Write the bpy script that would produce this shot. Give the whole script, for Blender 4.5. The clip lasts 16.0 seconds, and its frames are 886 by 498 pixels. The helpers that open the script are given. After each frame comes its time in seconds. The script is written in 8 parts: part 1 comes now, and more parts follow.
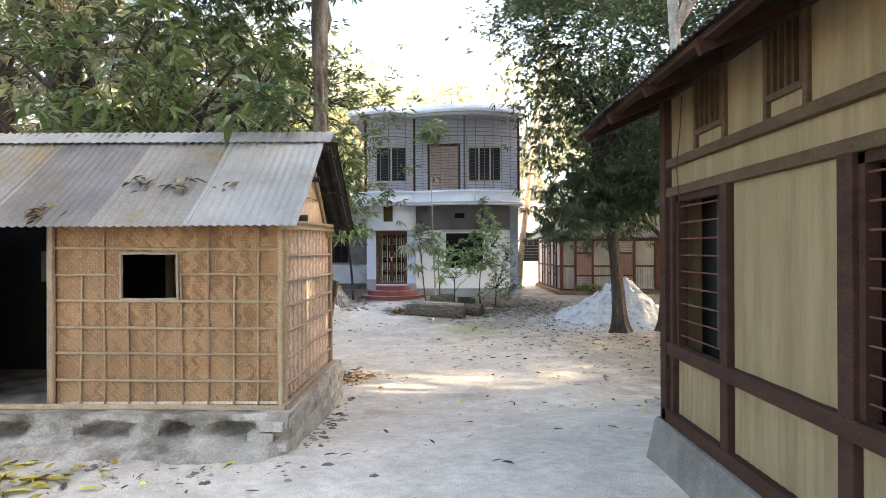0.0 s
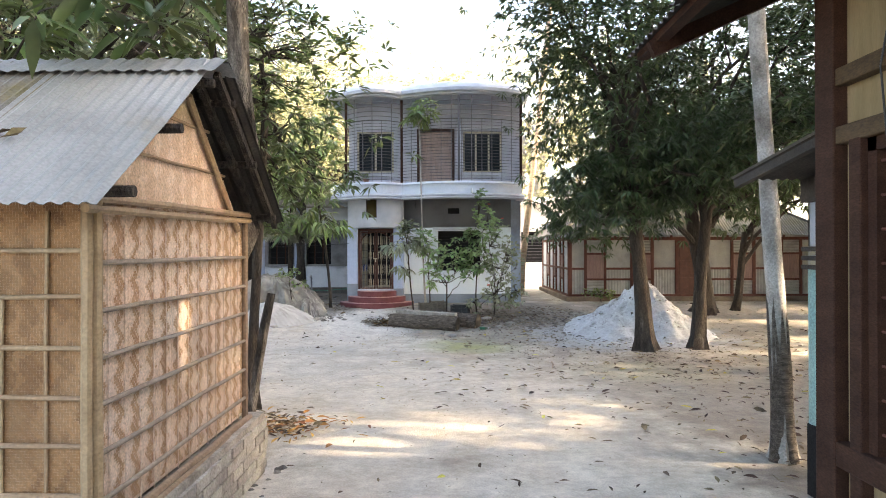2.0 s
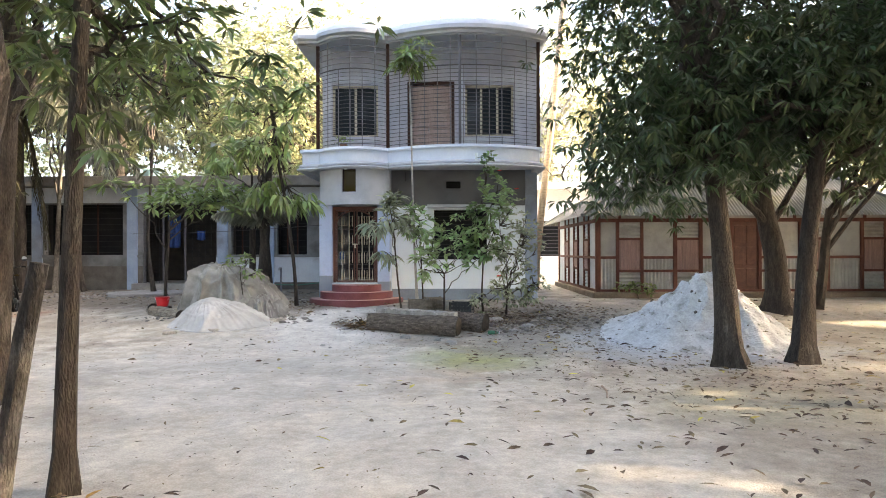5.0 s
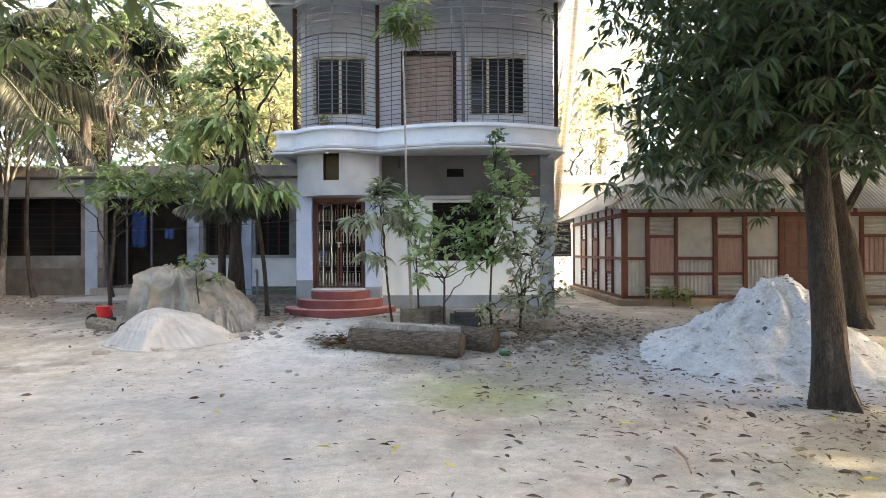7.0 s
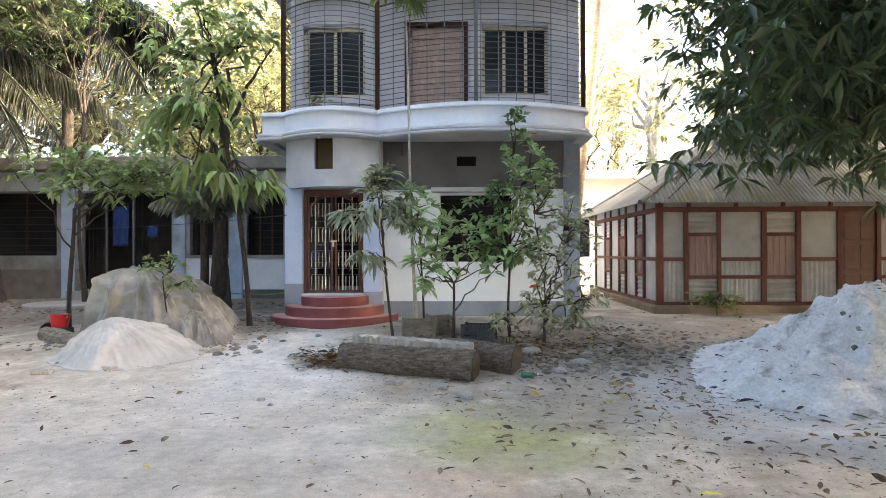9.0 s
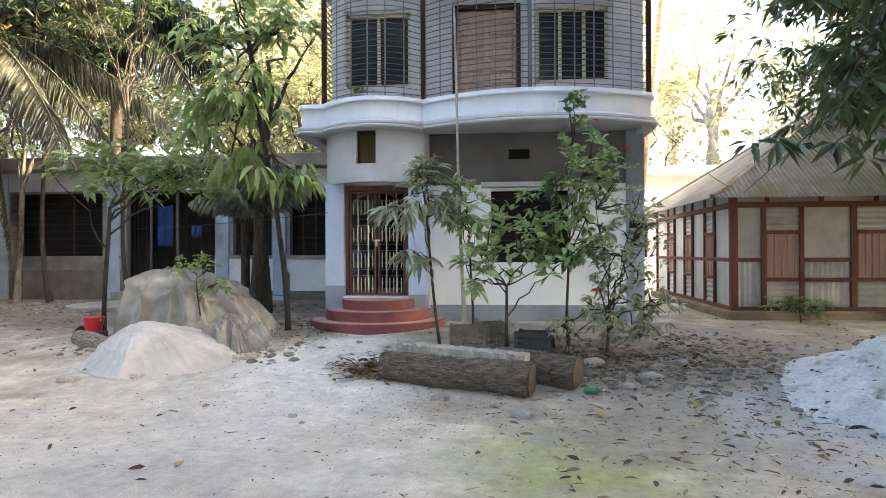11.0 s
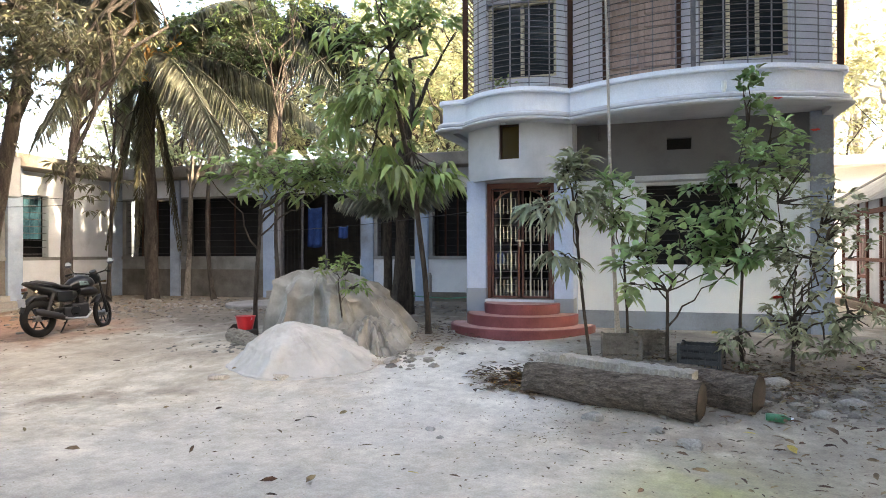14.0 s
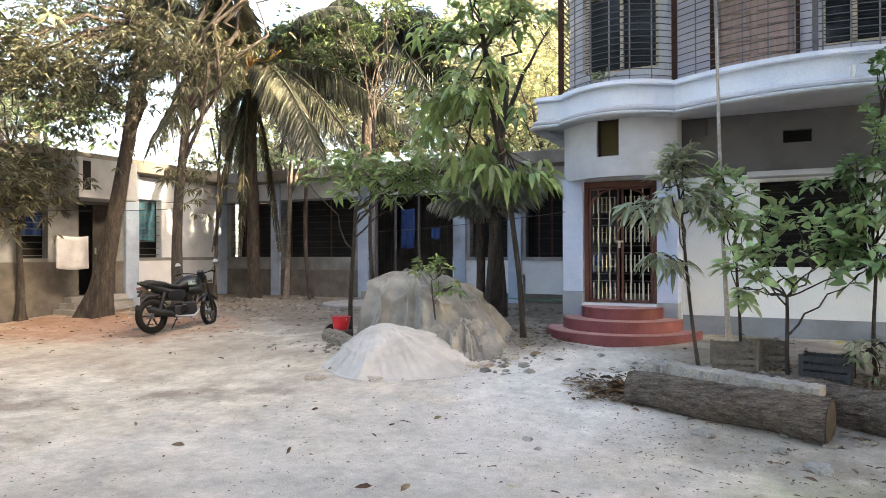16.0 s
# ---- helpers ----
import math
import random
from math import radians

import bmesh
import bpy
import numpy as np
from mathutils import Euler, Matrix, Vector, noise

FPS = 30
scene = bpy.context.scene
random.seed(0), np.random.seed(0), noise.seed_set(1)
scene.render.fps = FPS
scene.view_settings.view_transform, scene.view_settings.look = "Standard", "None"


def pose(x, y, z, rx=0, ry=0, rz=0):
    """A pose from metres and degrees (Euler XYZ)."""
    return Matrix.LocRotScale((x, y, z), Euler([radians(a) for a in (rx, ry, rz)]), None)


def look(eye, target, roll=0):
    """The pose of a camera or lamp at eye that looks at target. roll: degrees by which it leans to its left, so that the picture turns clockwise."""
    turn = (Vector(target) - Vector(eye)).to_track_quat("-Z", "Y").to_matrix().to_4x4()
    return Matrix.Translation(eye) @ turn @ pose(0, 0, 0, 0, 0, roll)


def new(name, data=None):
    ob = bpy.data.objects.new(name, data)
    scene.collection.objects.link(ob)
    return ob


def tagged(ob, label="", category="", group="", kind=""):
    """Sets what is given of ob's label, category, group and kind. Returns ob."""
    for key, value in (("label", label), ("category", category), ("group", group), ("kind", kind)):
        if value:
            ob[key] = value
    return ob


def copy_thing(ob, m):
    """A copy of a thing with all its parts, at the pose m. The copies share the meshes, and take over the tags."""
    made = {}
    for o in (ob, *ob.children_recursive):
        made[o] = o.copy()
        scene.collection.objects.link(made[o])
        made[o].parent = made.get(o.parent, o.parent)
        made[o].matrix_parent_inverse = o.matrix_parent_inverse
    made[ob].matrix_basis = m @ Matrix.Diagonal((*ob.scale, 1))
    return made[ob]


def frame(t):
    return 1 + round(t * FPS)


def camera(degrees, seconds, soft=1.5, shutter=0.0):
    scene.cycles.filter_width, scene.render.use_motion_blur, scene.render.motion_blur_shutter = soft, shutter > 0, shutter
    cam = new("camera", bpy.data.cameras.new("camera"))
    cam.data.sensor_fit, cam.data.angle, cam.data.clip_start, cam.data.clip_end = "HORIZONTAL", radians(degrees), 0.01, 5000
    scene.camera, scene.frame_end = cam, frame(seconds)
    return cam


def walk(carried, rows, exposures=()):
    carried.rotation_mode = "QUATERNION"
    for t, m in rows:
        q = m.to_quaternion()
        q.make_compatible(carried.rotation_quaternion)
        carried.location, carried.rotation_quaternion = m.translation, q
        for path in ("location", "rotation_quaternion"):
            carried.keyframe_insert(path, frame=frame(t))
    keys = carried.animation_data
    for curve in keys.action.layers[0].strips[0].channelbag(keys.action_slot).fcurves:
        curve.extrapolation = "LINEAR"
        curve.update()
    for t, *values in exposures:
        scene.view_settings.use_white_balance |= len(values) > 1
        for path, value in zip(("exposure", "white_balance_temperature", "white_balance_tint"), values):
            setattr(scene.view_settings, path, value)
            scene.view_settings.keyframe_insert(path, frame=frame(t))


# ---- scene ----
cam = camera(68.6, 16.0, soft=0.95)
METRES, EYE, TILT, LEAN, TURN = 12.097, 1.95, 0.0, 0.0, 0.4
ROWS = [
    (0.0, 0.0, 0.0, 0.0, 0.0, 0.1, 0.21),
    (0.5, 0.0083, 0.0526, 0.0006, 0.01, 0.08, 0.18),
    (1.0, 0.014, 0.1065, 0.001, 0.02, 0.07, 0.15),
    (1.5, 0.0181, 0.1621, 0.0014, 0.03, 0.06, 0.14),
    (2.0, 0.0212, 0.2226, 0.0007, 0.03, 0.09, 0.17),
    (2.5, 0.0241, 0.277, -0.0033, 0.05, 0.09, 0.19),
    (3.0, 0.0261, 0.3345, -0.0112, 0.06, 0.1, 0.18),
    (3.5, 0.027, 0.3875, -0.0209, 0.08, 0.11, 0.17),
    (4.0, 0.0276, 0.4398, -0.029, 0.1, 0.15, 0.16),
    (6.5, 0.0299, 0.689, -0.034, 0.17, 0.19, 0.22),
    (7.0, 0.0298, 0.7343, -0.0341, 0.21, 0.21, 0.21),
    (7.5, 0.0302, 0.7727, -0.0339, 0.29, 0.18, 0.22),
    (8.0, 0.0301, 0.8097, -0.0338, 0.38, 0.18, 0.2),
    (10.5, 0.0269, 0.9209, -0.0352, 3.78, 0.26, 0.2),
    (11.0, 0.0253, 0.9331, -0.0353, 5.33, 0.27, 0.21),
    (11.5, 0.023, 0.9449, -0.035, 7.43, 0.28, 0.22),
    (12.0, 0.021, 0.9535, -0.0349, 9.45, 0.3, 0.21),
    (12.5, 0.0196, 0.961, -0.0348, 11.53, 0.34, 0.17),
    (13.0, 0.0183, 0.9676, -0.0343, 13.72, 0.31, 0.2),
    (13.5, 0.0169, 0.9734, -0.0345, 15.74, 0.33, 0.19),
    (14.0, 0.0155, 0.9789, -0.0347, 17.88, 0.35, 0.17),
    (14.5, 0.0133, 0.9829, -0.0347, 19.84, 0.38, 0.13),
    (15.0, 0.011, 0.9861, -0.0342, 21.82, 0.36, 0.15),
    (15.5, 0.0088, 0.9893, -0.0333, 23.95, 0.35, 0.17),
    (16.0, 0.0067, 0.9923, -0.0331, 25.89, 0.38, 0.14),
]
walk(cam, [(t, pose(0, 0, EYE, TILT, LEAN, TURN) @ pose(METRES * x, METRES * y, METRES * z, 90 + pitch, roll, yaw)) for t, x, y, z, yaw, pitch, roll in ROWS],
     exposures=[(0.0, 3.8, 7700, 12)])

# ---- world, sun and exposure ----
SUN_AZ, SUN_EL = 95.0, 22.0      # compass degrees (0 = +y, 90 = +x) from which the sun shines, and its height
world = bpy.data.worlds.new("world")
scene.world = world
world.use_nodes = True
wn, wl = world.node_tree.nodes, world.node_tree.links
sky = wn.new("ShaderNodeTexSky")
sky.sky_type = "NISHITA"
sky.sun_disc = False
sky.sun_elevation = radians(SUN_EL)
sky.sun_rotation = radians(SUN_AZ)
sky.dust_density = 4.0
sky.air_density = 0.8
wl.new(sky.outputs[0], wn["Background"].inputs[0])
wn["Background"].inputs[1].default_value = 0.15
sun = new("sun", bpy.data.lights.new("sun", "SUN"))
sun.data.energy = 2.4
sun.data.angle = radians(0.8)
sun.data.color = (1.0, 0.87, 0.68)
_a, _e = radians(SUN_AZ), radians(SUN_EL)
sun.matrix_world = look((0, 0, 30), Vector((0, 0, 30)) - Vector((math.sin(_a) * math.cos(_e), math.cos(_a) * math.cos(_e), math.sin(_e))))


# ---- materials ----
def mat(name, a, b, scale=3.0, rough=0.8, metal=0.0, grain=60.0, grain_amt=0.25, bump=0.15, bump_dist=0.01, c=None, c_scale=0.7, c_cut=(0.55, 0.7),
        stretch=(1, 1, 1), spec=0.3, island=0.0, obj_random=0.0, leaf=0.0, alpha=1.0):
    """A surface of two mottled tones a and b, an optional third tone c in patches, fine grain and relief."""
    m = bpy.data.materials.new(name)
    m.use_nodes = True
    n, l = m.node_tree.nodes, m.node_tree.links
    bs = n["Principled BSDF"]
    tc = n.new("ShaderNodeTexCoord")
    mp = n.new("ShaderNodeMapping")
    mp.inputs["Scale"].default_value = stretch
    l.new(tc.outputs["Object"], mp.inputs[0])
    n1 = n.new("ShaderNodeTexNoise")
    n1.inputs["Scale"].default_value, n1.inputs["Detail"].default_value, n1.inputs["Roughness"].default_value = scale, 6, 0.62
    n2 = n.new("ShaderNodeTexNoise")
    n2.inputs["Scale"].default_value, n2.inputs["Detail"].default_value = grain, 3
    l.new(mp.outputs[0], n1.inputs[0])
    l.new(mp.outputs[0], n2.inputs[0])
    r1 = n.new("ShaderNodeMapRange")
    r1.inputs[1].default_value, r1.inputs[2].default_value = 0.35, 0.65
    l.new(n1.outputs[0], r1.inputs[0])
    mx = n.new("ShaderNodeMix")
    mx.data_type = "RGBA"
    mx.inputs[6].default_value, mx.inputs[7].default_value = (*a, 1), (*b, 1)
    l.new(r1.outputs[0], mx.inputs[0])
    col = mx.outputs[2]
    if c is not None:
        n3 = n.new("ShaderNodeTexNoise")
        n3.inputs["Scale"].default_value, n3.inputs["Detail"].default_value, n3.inputs["Roughness"].default_value = c_scale, 7, 0.65
        l.new(mp.outputs[0], n3.inputs[0])
        r3 = n.new("ShaderNodeMapRange")
        r3.inputs[1].default_value, r3.inputs[2].default_value = c_cut
        l.new(n3.outputs[0], r3.inputs[0])
        m3 = n.new("ShaderNodeMix")
        m3.data_type = "RGBA"
        l.new(r3.outputs[0], m3.inputs[0])
        l.new(col, m3.inputs[6])
        m3.inputs[7].default_value = (*c, 1)
        col = m3.outputs[2]
    hs = n.new("ShaderNodeHueSaturation")
    gr = n.new("ShaderNodeMapRange")
    gr.inputs[1].default_value, gr.inputs[2].default_value = 0.3, 0.7
    gr.inputs[3].default_value, gr.inputs[4].default_value = 1 - grain_amt, 1 + grain_amt
    l.new(n2.outputs[0], gr.inputs[0])
    val = gr.outputs[0]
    if island or obj_random:
        src = n.new("ShaderNodeNewGeometry").outputs["Random Per Island"] if island else n.new("ShaderNodeObjectInfo").outputs["Random"]
        amt = island or obj_random
        ir = n.new("ShaderNodeMapRange")
        ir.inputs[3].default_value, ir.inputs[4].default_value = 1 - amt, 1 + amt
        l.new(src, ir.inputs[0])
        mu = n.new("ShaderNodeMath")
        mu.operation = "MULTIPLY"
        l.new(val, mu.inputs[0])
        l.new(ir.outputs[0], mu.inputs[1])
        val = mu.outputs[0]
        hu = n.new("ShaderNodeMapRange")
        hu.inputs[3].default_value, hu.inputs[4].default_value = 0.5 - 0.07 * amt, 0.5 + 0.05 * amt
        l.new(src, hu.inputs[0])
        l.new(hu.outputs[0], hs.inputs["Hue"])
    l.new(val, hs.inputs["Value"])
    l.new(col, hs.inputs["Color"])
    l.new(hs.outputs[0], bs.inputs["Base Color"])
    bs.inputs["Roughness"].default_value, bs.inputs["Metallic"].default_value = rough, metal
    bs.inputs["Specular IOR Level"].default_value = spec
    if bump:
        ad = n.new("ShaderNodeMath")
        ad.operation = "ADD"
        l.new(n1.outputs[0], ad.inputs[0])
        l.new(n2.outputs[0], ad.inputs[1])
        bp = n.new("ShaderNodeBump")
        bp.inputs["Strength"].default_value, bp.inputs["Distance"].default_value = bump, bump_dist
        l.new(ad.outputs[0], bp.inputs["Height"])
        l.new(bp.outputs[0], bs.inputs["Normal"])
    if leaf:
        tr = n.new("ShaderNodeBsdfTranslucent")
        l.new(hs.outputs[0], tr.inputs[0])
        ms = n.new("ShaderNodeMixShader")
        ms.inputs[0].default_value = leaf
        l.new(bs.outputs[0], ms.inputs[1])
        l.new(tr.outputs[0], ms.inputs[2])
        l.new(ms.outputs[0], n["Material Output"].inputs[0])
    return m


def glass(name, tint=(0.02, 0.025, 0.03)):
    m = bpy.data.materials.new(name)
    m.use_nodes = True
    bs = m.node_tree.nodes["Principled BSDF"]
    bs.inputs["Base Color"].default_value = (*tint, 1)
    bs.inputs["Roughness"].default_value = 0.06
    bs.inputs["Specular IOR Level"].default_value = 0.28
    return m


M = dict(
    plaster=mat("grey_plaster", (0.40, 0.43, 0.48), (0.51, 0.54, 0.58), 2.0, 0.85, c=(0.26, 0.26, 0.27), c_cut=(0.56, 0.75), grain=90, grain_amt=0.08),
    blue=mat("pale_blue_paint", (0.40, 0.50, 0.68), (0.47, 0.56, 0.72), 2.0, 0.7, c=(0.36, 0.40, 0.47), c_cut=(0.58, 0.75), grain_amt=0.08),
    # darker copy of the blue paint, for pillars that stand in shade
    dullblue=mat("shaded_blue_paint", (0.23, 0.30, 0.41), (0.31, 0.38, 0.49), 2.0, 0.75, c=(0.17, 0.185, 0.21), c_cut=(0.5, 0.72), grain_amt=0.1),
    band=mat("pale_blue_white_paint", (0.58, 0.66, 0.77), (0.69, 0.76, 0.85), 2.2, 0.7, c=(0.40, 0.43, 0.46), c_scale=1.3, c_cut=(0.6, 0.8), grain_amt=0.08),
    white=mat("white_paint", (0.70, 0.77, 0.82), (0.78, 0.83, 0.86), 1.5, 0.75, c=(0.55, 0.56, 0.54), c_cut=(0.58, 0.78), grain_amt=0.06),
    # white lowered in colour for the deep shade at the porch
    dullwhite=mat("shade_dulled_whitewash", (0.27, 0.285, 0.31), (0.36, 0.378, 0.40), 1.5, 0.8, c=(0.33, 0.33, 0.33), c_cut=(0.52, 0.75), grain_amt=0.08),
    uppergrey=mat("blue_grey_wall", (0.42, 0.435, 0.505), (0.52, 0.535, 0.60), 2.0, 0.8, c=(0.24, 0.24, 0.27), c_cut=(0.58, 0.78), grain_amt=0.08),
    iron=mat("dark_iron", (0.07, 0.072, 0.085), (0.11, 0.105, 0.11), 8, 0.55, 0.3, spec=0.4),
    palerail=mat("grey_painted_rail", (0.16, 0.16, 0.18), (0.22, 0.22, 0.24), 8, 0.5, 0.2),
    # raw cement, darkened further for the shade below the balcony
    cement=mat("raw_cement_in_shade", (0.105, 0.11, 0.12), (0.165, 0.172, 0.186), 1.4, 0.9, c=(0.095, 0.098, 0.106), c_cut=(0.52, 0.75), grain=90, grain_amt=0.1),
    dado=mat("grey_cement_dado", (0.22, 0.26, 0.31), (0.29, 0.335, 0.39), 1.8, 0.9, c=(0.17, 0.175, 0.18), c_cut=(0.52, 0.75), grain=90, grain_amt=0.1),
    redstep=mat("red_oxide_cement", (0.125, 0.03, 0.035), (0.185, 0.052, 0.06), 3, 0.55, c=(0.36, 0.2, 0.18), c_cut=(0.6, 0.8), grain_amt=0.15, spec=0.4),
    steptread=mat("dusty_pink_tread", (0.36, 0.19, 0.175), (0.48, 0.30, 0.28), 4, 0.8, grain_amt=0.15),
    rubble=mat("dirt_clod", (0.115, 0.105, 0.092), (0.25, 0.232, 0.208), 6, 0.95, grain_amt=0.2, bump=0.5, island=0.35),
    cream=mat("cream_paint", (0.46, 0.42, 0.31), (0.56, 0.52, 0.40), 4, 0.5, grain_amt=0.1),
    doorbrown=mat("brown_wood_door", (0.25, 0.165, 0.15), (0.33, 0.22, 0.2), 4, 0.55, stretch=(6, 6, 0.7), grain_amt=0.2),
    gatered=mat("rust_red_gate_paint", (0.085, 0.036, 0.028), (0.125, 0.052, 0.038), 5, 0.5, grain_amt=0.2),
    # near-black stands for the missing light in rooms and openings
    dark=mat("shade_black", (0.013, 0.013, 0.014), (0.02, 0.019, 0.019), 2, 0.9, spec=0.1),
    glass=glass("window_glass"),
    amber=glass("amber_glass", (0.06, 0.042, 0.012)),
    ridgetin=mat("pale_ridge_sheet", (0.24, 0.245, 0.24), (0.34, 0.345, 0.335), 3, 0.6, 0.2, grain_amt=0.15),
    redwood=mat("red_brown_timber", (0.085, 0.03, 0.022), (0.13, 0.05, 0.036), 4, 0.75, stretch=(3, 3, 1), grain_amt=0.25),
    darkwood=mat("dark_brown_timber", (0.030, 0.014, 0.010), (0.05, 0.024, 0.016), 4, 0.75, stretch=(3, 1, 3), grain_amt=0.35, spec=0.15),
    olivewood=mat("weathered_olive_timber", (0.05, 0.031, 0.016), (0.08, 0.05, 0.025), 4, 0.7, stretch=(3, 1, 3), grain_amt=0.3),
    # dusty white sheet, lowered in colour for the shaded house front
    shadedtin=mat("dusty_shaded_cream_sheet", (0.29, 0.295, 0.29), (0.38, 0.385, 0.375), 2.5, 0.6, 0.0, c=(0.19, 0.18, 0.165), c_scale=1.6, c_cut=(0.52, 0.78), grain_amt=0.08),
    bluetin=mat("bluish_white_sheet", (0.34, 0.38, 0.43), (0.43, 0.47, 0.51), 2.5, 0.55, c=(0.29, 0.285, 0.27), c_scale=1.6, c_cut=(0.58, 0.8), grain_amt=0.06),
    creamtin=mat("cream_flat_sheet", (0.175, 0.128, 0.066), (0.24, 0.18, 0.102), 1.6, 0.7, stretch=(6, 6, 0.6), c=(0.13, 0.09, 0.045), c_scale=1.4, c_cut=(0.5, 0.85), grain_amt=0.1),
    rooftin=mat("weathered_roof_sheet", (0.11, 0.113, 0.11), (0.175, 0.178, 0.17), 1.8, 0.7, 0.1, c=(0.13, 0.10, 0.055), c_scale=0.9, c_cut=(0.55, 0.7), grain_amt=0.18, obj_random=0.22),
    zinc=mat("bright_zinc_roof_sheet", (0.21, 0.212, 0.205), (0.32, 0.322, 0.31), 1.1, 0.5, 0.2, c=(0.2, 0.17, 0.12), c_scale=0.9, c_cut=(0.56, 0.72), grain_amt=0.12),
    hutroof=mat("dull_zinc_roof_sheet", (0.10, 0.098, 0.098), (0.18, 0.175, 0.172), 1.1, 0.62, 0.15, c=(0.13, 0.11, 0.08), c_scale=0.9, c_cut=(0.48, 0.66), grain_amt=0.15, obj_random=0.14),
    ochreroof=mat("ochre_stained_roof_sheet", (0.14, 0.132, 0.12), (0.24, 0.23, 0.21), 1.1, 0.7, 0.1, c=(0.19, 0.145, 0.05), c_scale=0.8, c_cut=(0.5, 0.64), grain_amt=0.2),
    # lighter twin of the mossy sheet, for the slope under open sky
    paleroof=mat("weathered_skylit_roof_sheet", (0.15, 0.15, 0.14), (0.24, 0.24, 0.225), 1.8, 0.7, 0.1, c=(0.13, 0.125, 0.075), c_scale=1.0, c_cut=(0.5, 0.7), grain_amt=0.18),
    # mossy sheet, darkened for the tree shade on the front slope
    mossroof=mat("mossy_shaded_roof_sheet", (0.12, 0.12, 0.105), (0.19, 0.19, 0.17), 1.8, 0.8, 0.1, c=(0.10, 0.10, 0.05), c_scale=1.0, c_cut=(0.45, 0.68), grain_amt=0.2),
    # holds the shade below roof sheets; also serves for dark timber
    underside=mat("dark_brown_underside_shade", (0.032, 0.028, 0.025), (0.058, 0.049, 0.043), 3, 0.8),
    concrete=mat("bare_concrete", (0.21, 0.20, 0.19), (0.30, 0.285, 0.265), 2.5, 0.9, c=(0.13, 0.125, 0.115), c_cut=(0.52, 0.75), grain_amt=0.2, bump=0.4),
    mudbase=mat("dark_mud_plinth", (0.15, 0.115, 0.085), (0.24, 0.195, 0.15), 2.0, 0.95, c=(0.10, 0.075, 0.055), c_cut=(0.5, 0.7), grain_amt=0.25, bump=0.5),
    oldcement=mat("worn_cement", (0.15, 0.138, 0.12), (0.23, 0.212, 0.188), 2.2, 0.95, c=(0.10, 0.09, 0.078), c_cut=(0.5, 0.7), grain_amt=0.2, bump=0.4),
    palecrete=mat("broken_pale_concrete", (0.24, 0.235, 0.223), (0.34, 0.332, 0.315), 5, 0.95, c=(0.2, 0.19, 0.175), c_scale=3, c_cut=(0.52, 0.7), grain_amt=0.2, bump=0.7, bump_dist=0.02),
    mudplinth=mat("mud_plaster", (0.29, 0.26, 0.22), (0.44, 0.395, 0.34), 3.5, 0.95, c=(0.13, 0.11, 0.088), c_cut=(0.47, 0.64), c_scale=1.6, grain_amt=0.25, bump=0.5),
    brick=mat("dusty_old_brick", (0.34, 0.31, 0.27), (0.46, 0.425, 0.375), 5, 0.95, c=(0.25, 0.2, 0.165), c_scale=3, c_cut=(0.55, 0.75), grain_amt=0.25, bump=0.5, obj_random=0.18),
    # strips coloured paler for the sun on the gable wall
    mat_weave=mat("sunlit_pale_bamboo_strip", (0.74, 0.58, 0.47), (0.82, 0.68, 0.58), 3, 0.7, c=(0.62, 0.43, 0.29), c_scale=1.2, c_cut=(0.52, 0.75), grain_amt=0.25),
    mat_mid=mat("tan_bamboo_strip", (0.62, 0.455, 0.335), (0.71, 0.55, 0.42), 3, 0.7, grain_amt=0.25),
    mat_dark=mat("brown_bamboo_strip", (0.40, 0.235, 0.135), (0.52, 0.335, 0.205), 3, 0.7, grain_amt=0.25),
    # front matting, browner and darker than the gable
    mat_front=mat("brown_front_bamboo_mat", (0.29, 0.158, 0.074), (0.39, 0.23, 0.122), 4, 0.75, c=(0.21, 0.122, 0.062), c_scale=2.0, c_cut=(0.5, 0.7), grain_amt=0.25),
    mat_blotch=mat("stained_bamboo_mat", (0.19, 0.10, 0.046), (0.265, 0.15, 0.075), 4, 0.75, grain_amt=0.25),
    wingwhite=mat("white_plaster", (0.45, 0.48, 0.53), (0.55, 0.58, 0.62), 1.5, 0.8, c=(0.22, 0.22, 0.225), c_cut=(0.55, 0.78), grain_amt=0.08),
    # stained whitewash, darkened in colour for deep shade under the trees
    shadedwhite=mat("stained_shaded_whitewash", (0.14, 0.143, 0.147), (0.23, 0.235, 0.24), 1.6, 0.85, c=(0.085, 0.083, 0.077), c_scale=0.9, c_cut=(0.48, 0.72), grain_amt=0.12),
    darkbamboo=mat("grey_brown_bamboo", (0.24, 0.19, 0.15), (0.34, 0.28, 0.22), 7, 0.6, grain_amt=0.2),
    bamboo=mat("split_bamboo", (0.27, 0.185, 0.112), (0.36, 0.262, 0.168), 7, 0.6, grain_amt=0.2, obj_random=0.15),
    bark=mat("grey_brown_bark", (0.03, 0.0245, 0.021), (0.072, 0.06, 0.051), 7, 0.95, stretch=(2.2, 2.2, 0.5), c=(0.13, 0.117, 0.103), c_scale=2.5, c_cut=(0.6, 0.74), grain=45, grain_amt=0.35, bump=0.9, bump_dist=0.03),
    # orange of the sun on the stalks is in their colour
    sheath=mat("sunlit_orange_palm_stalk", (0.30, 0.165, 0.05), (0.46, 0.28, 0.10), 5, 0.6, grain_amt=0.25),
    # ringed bark, tan all round to match its sunlit side
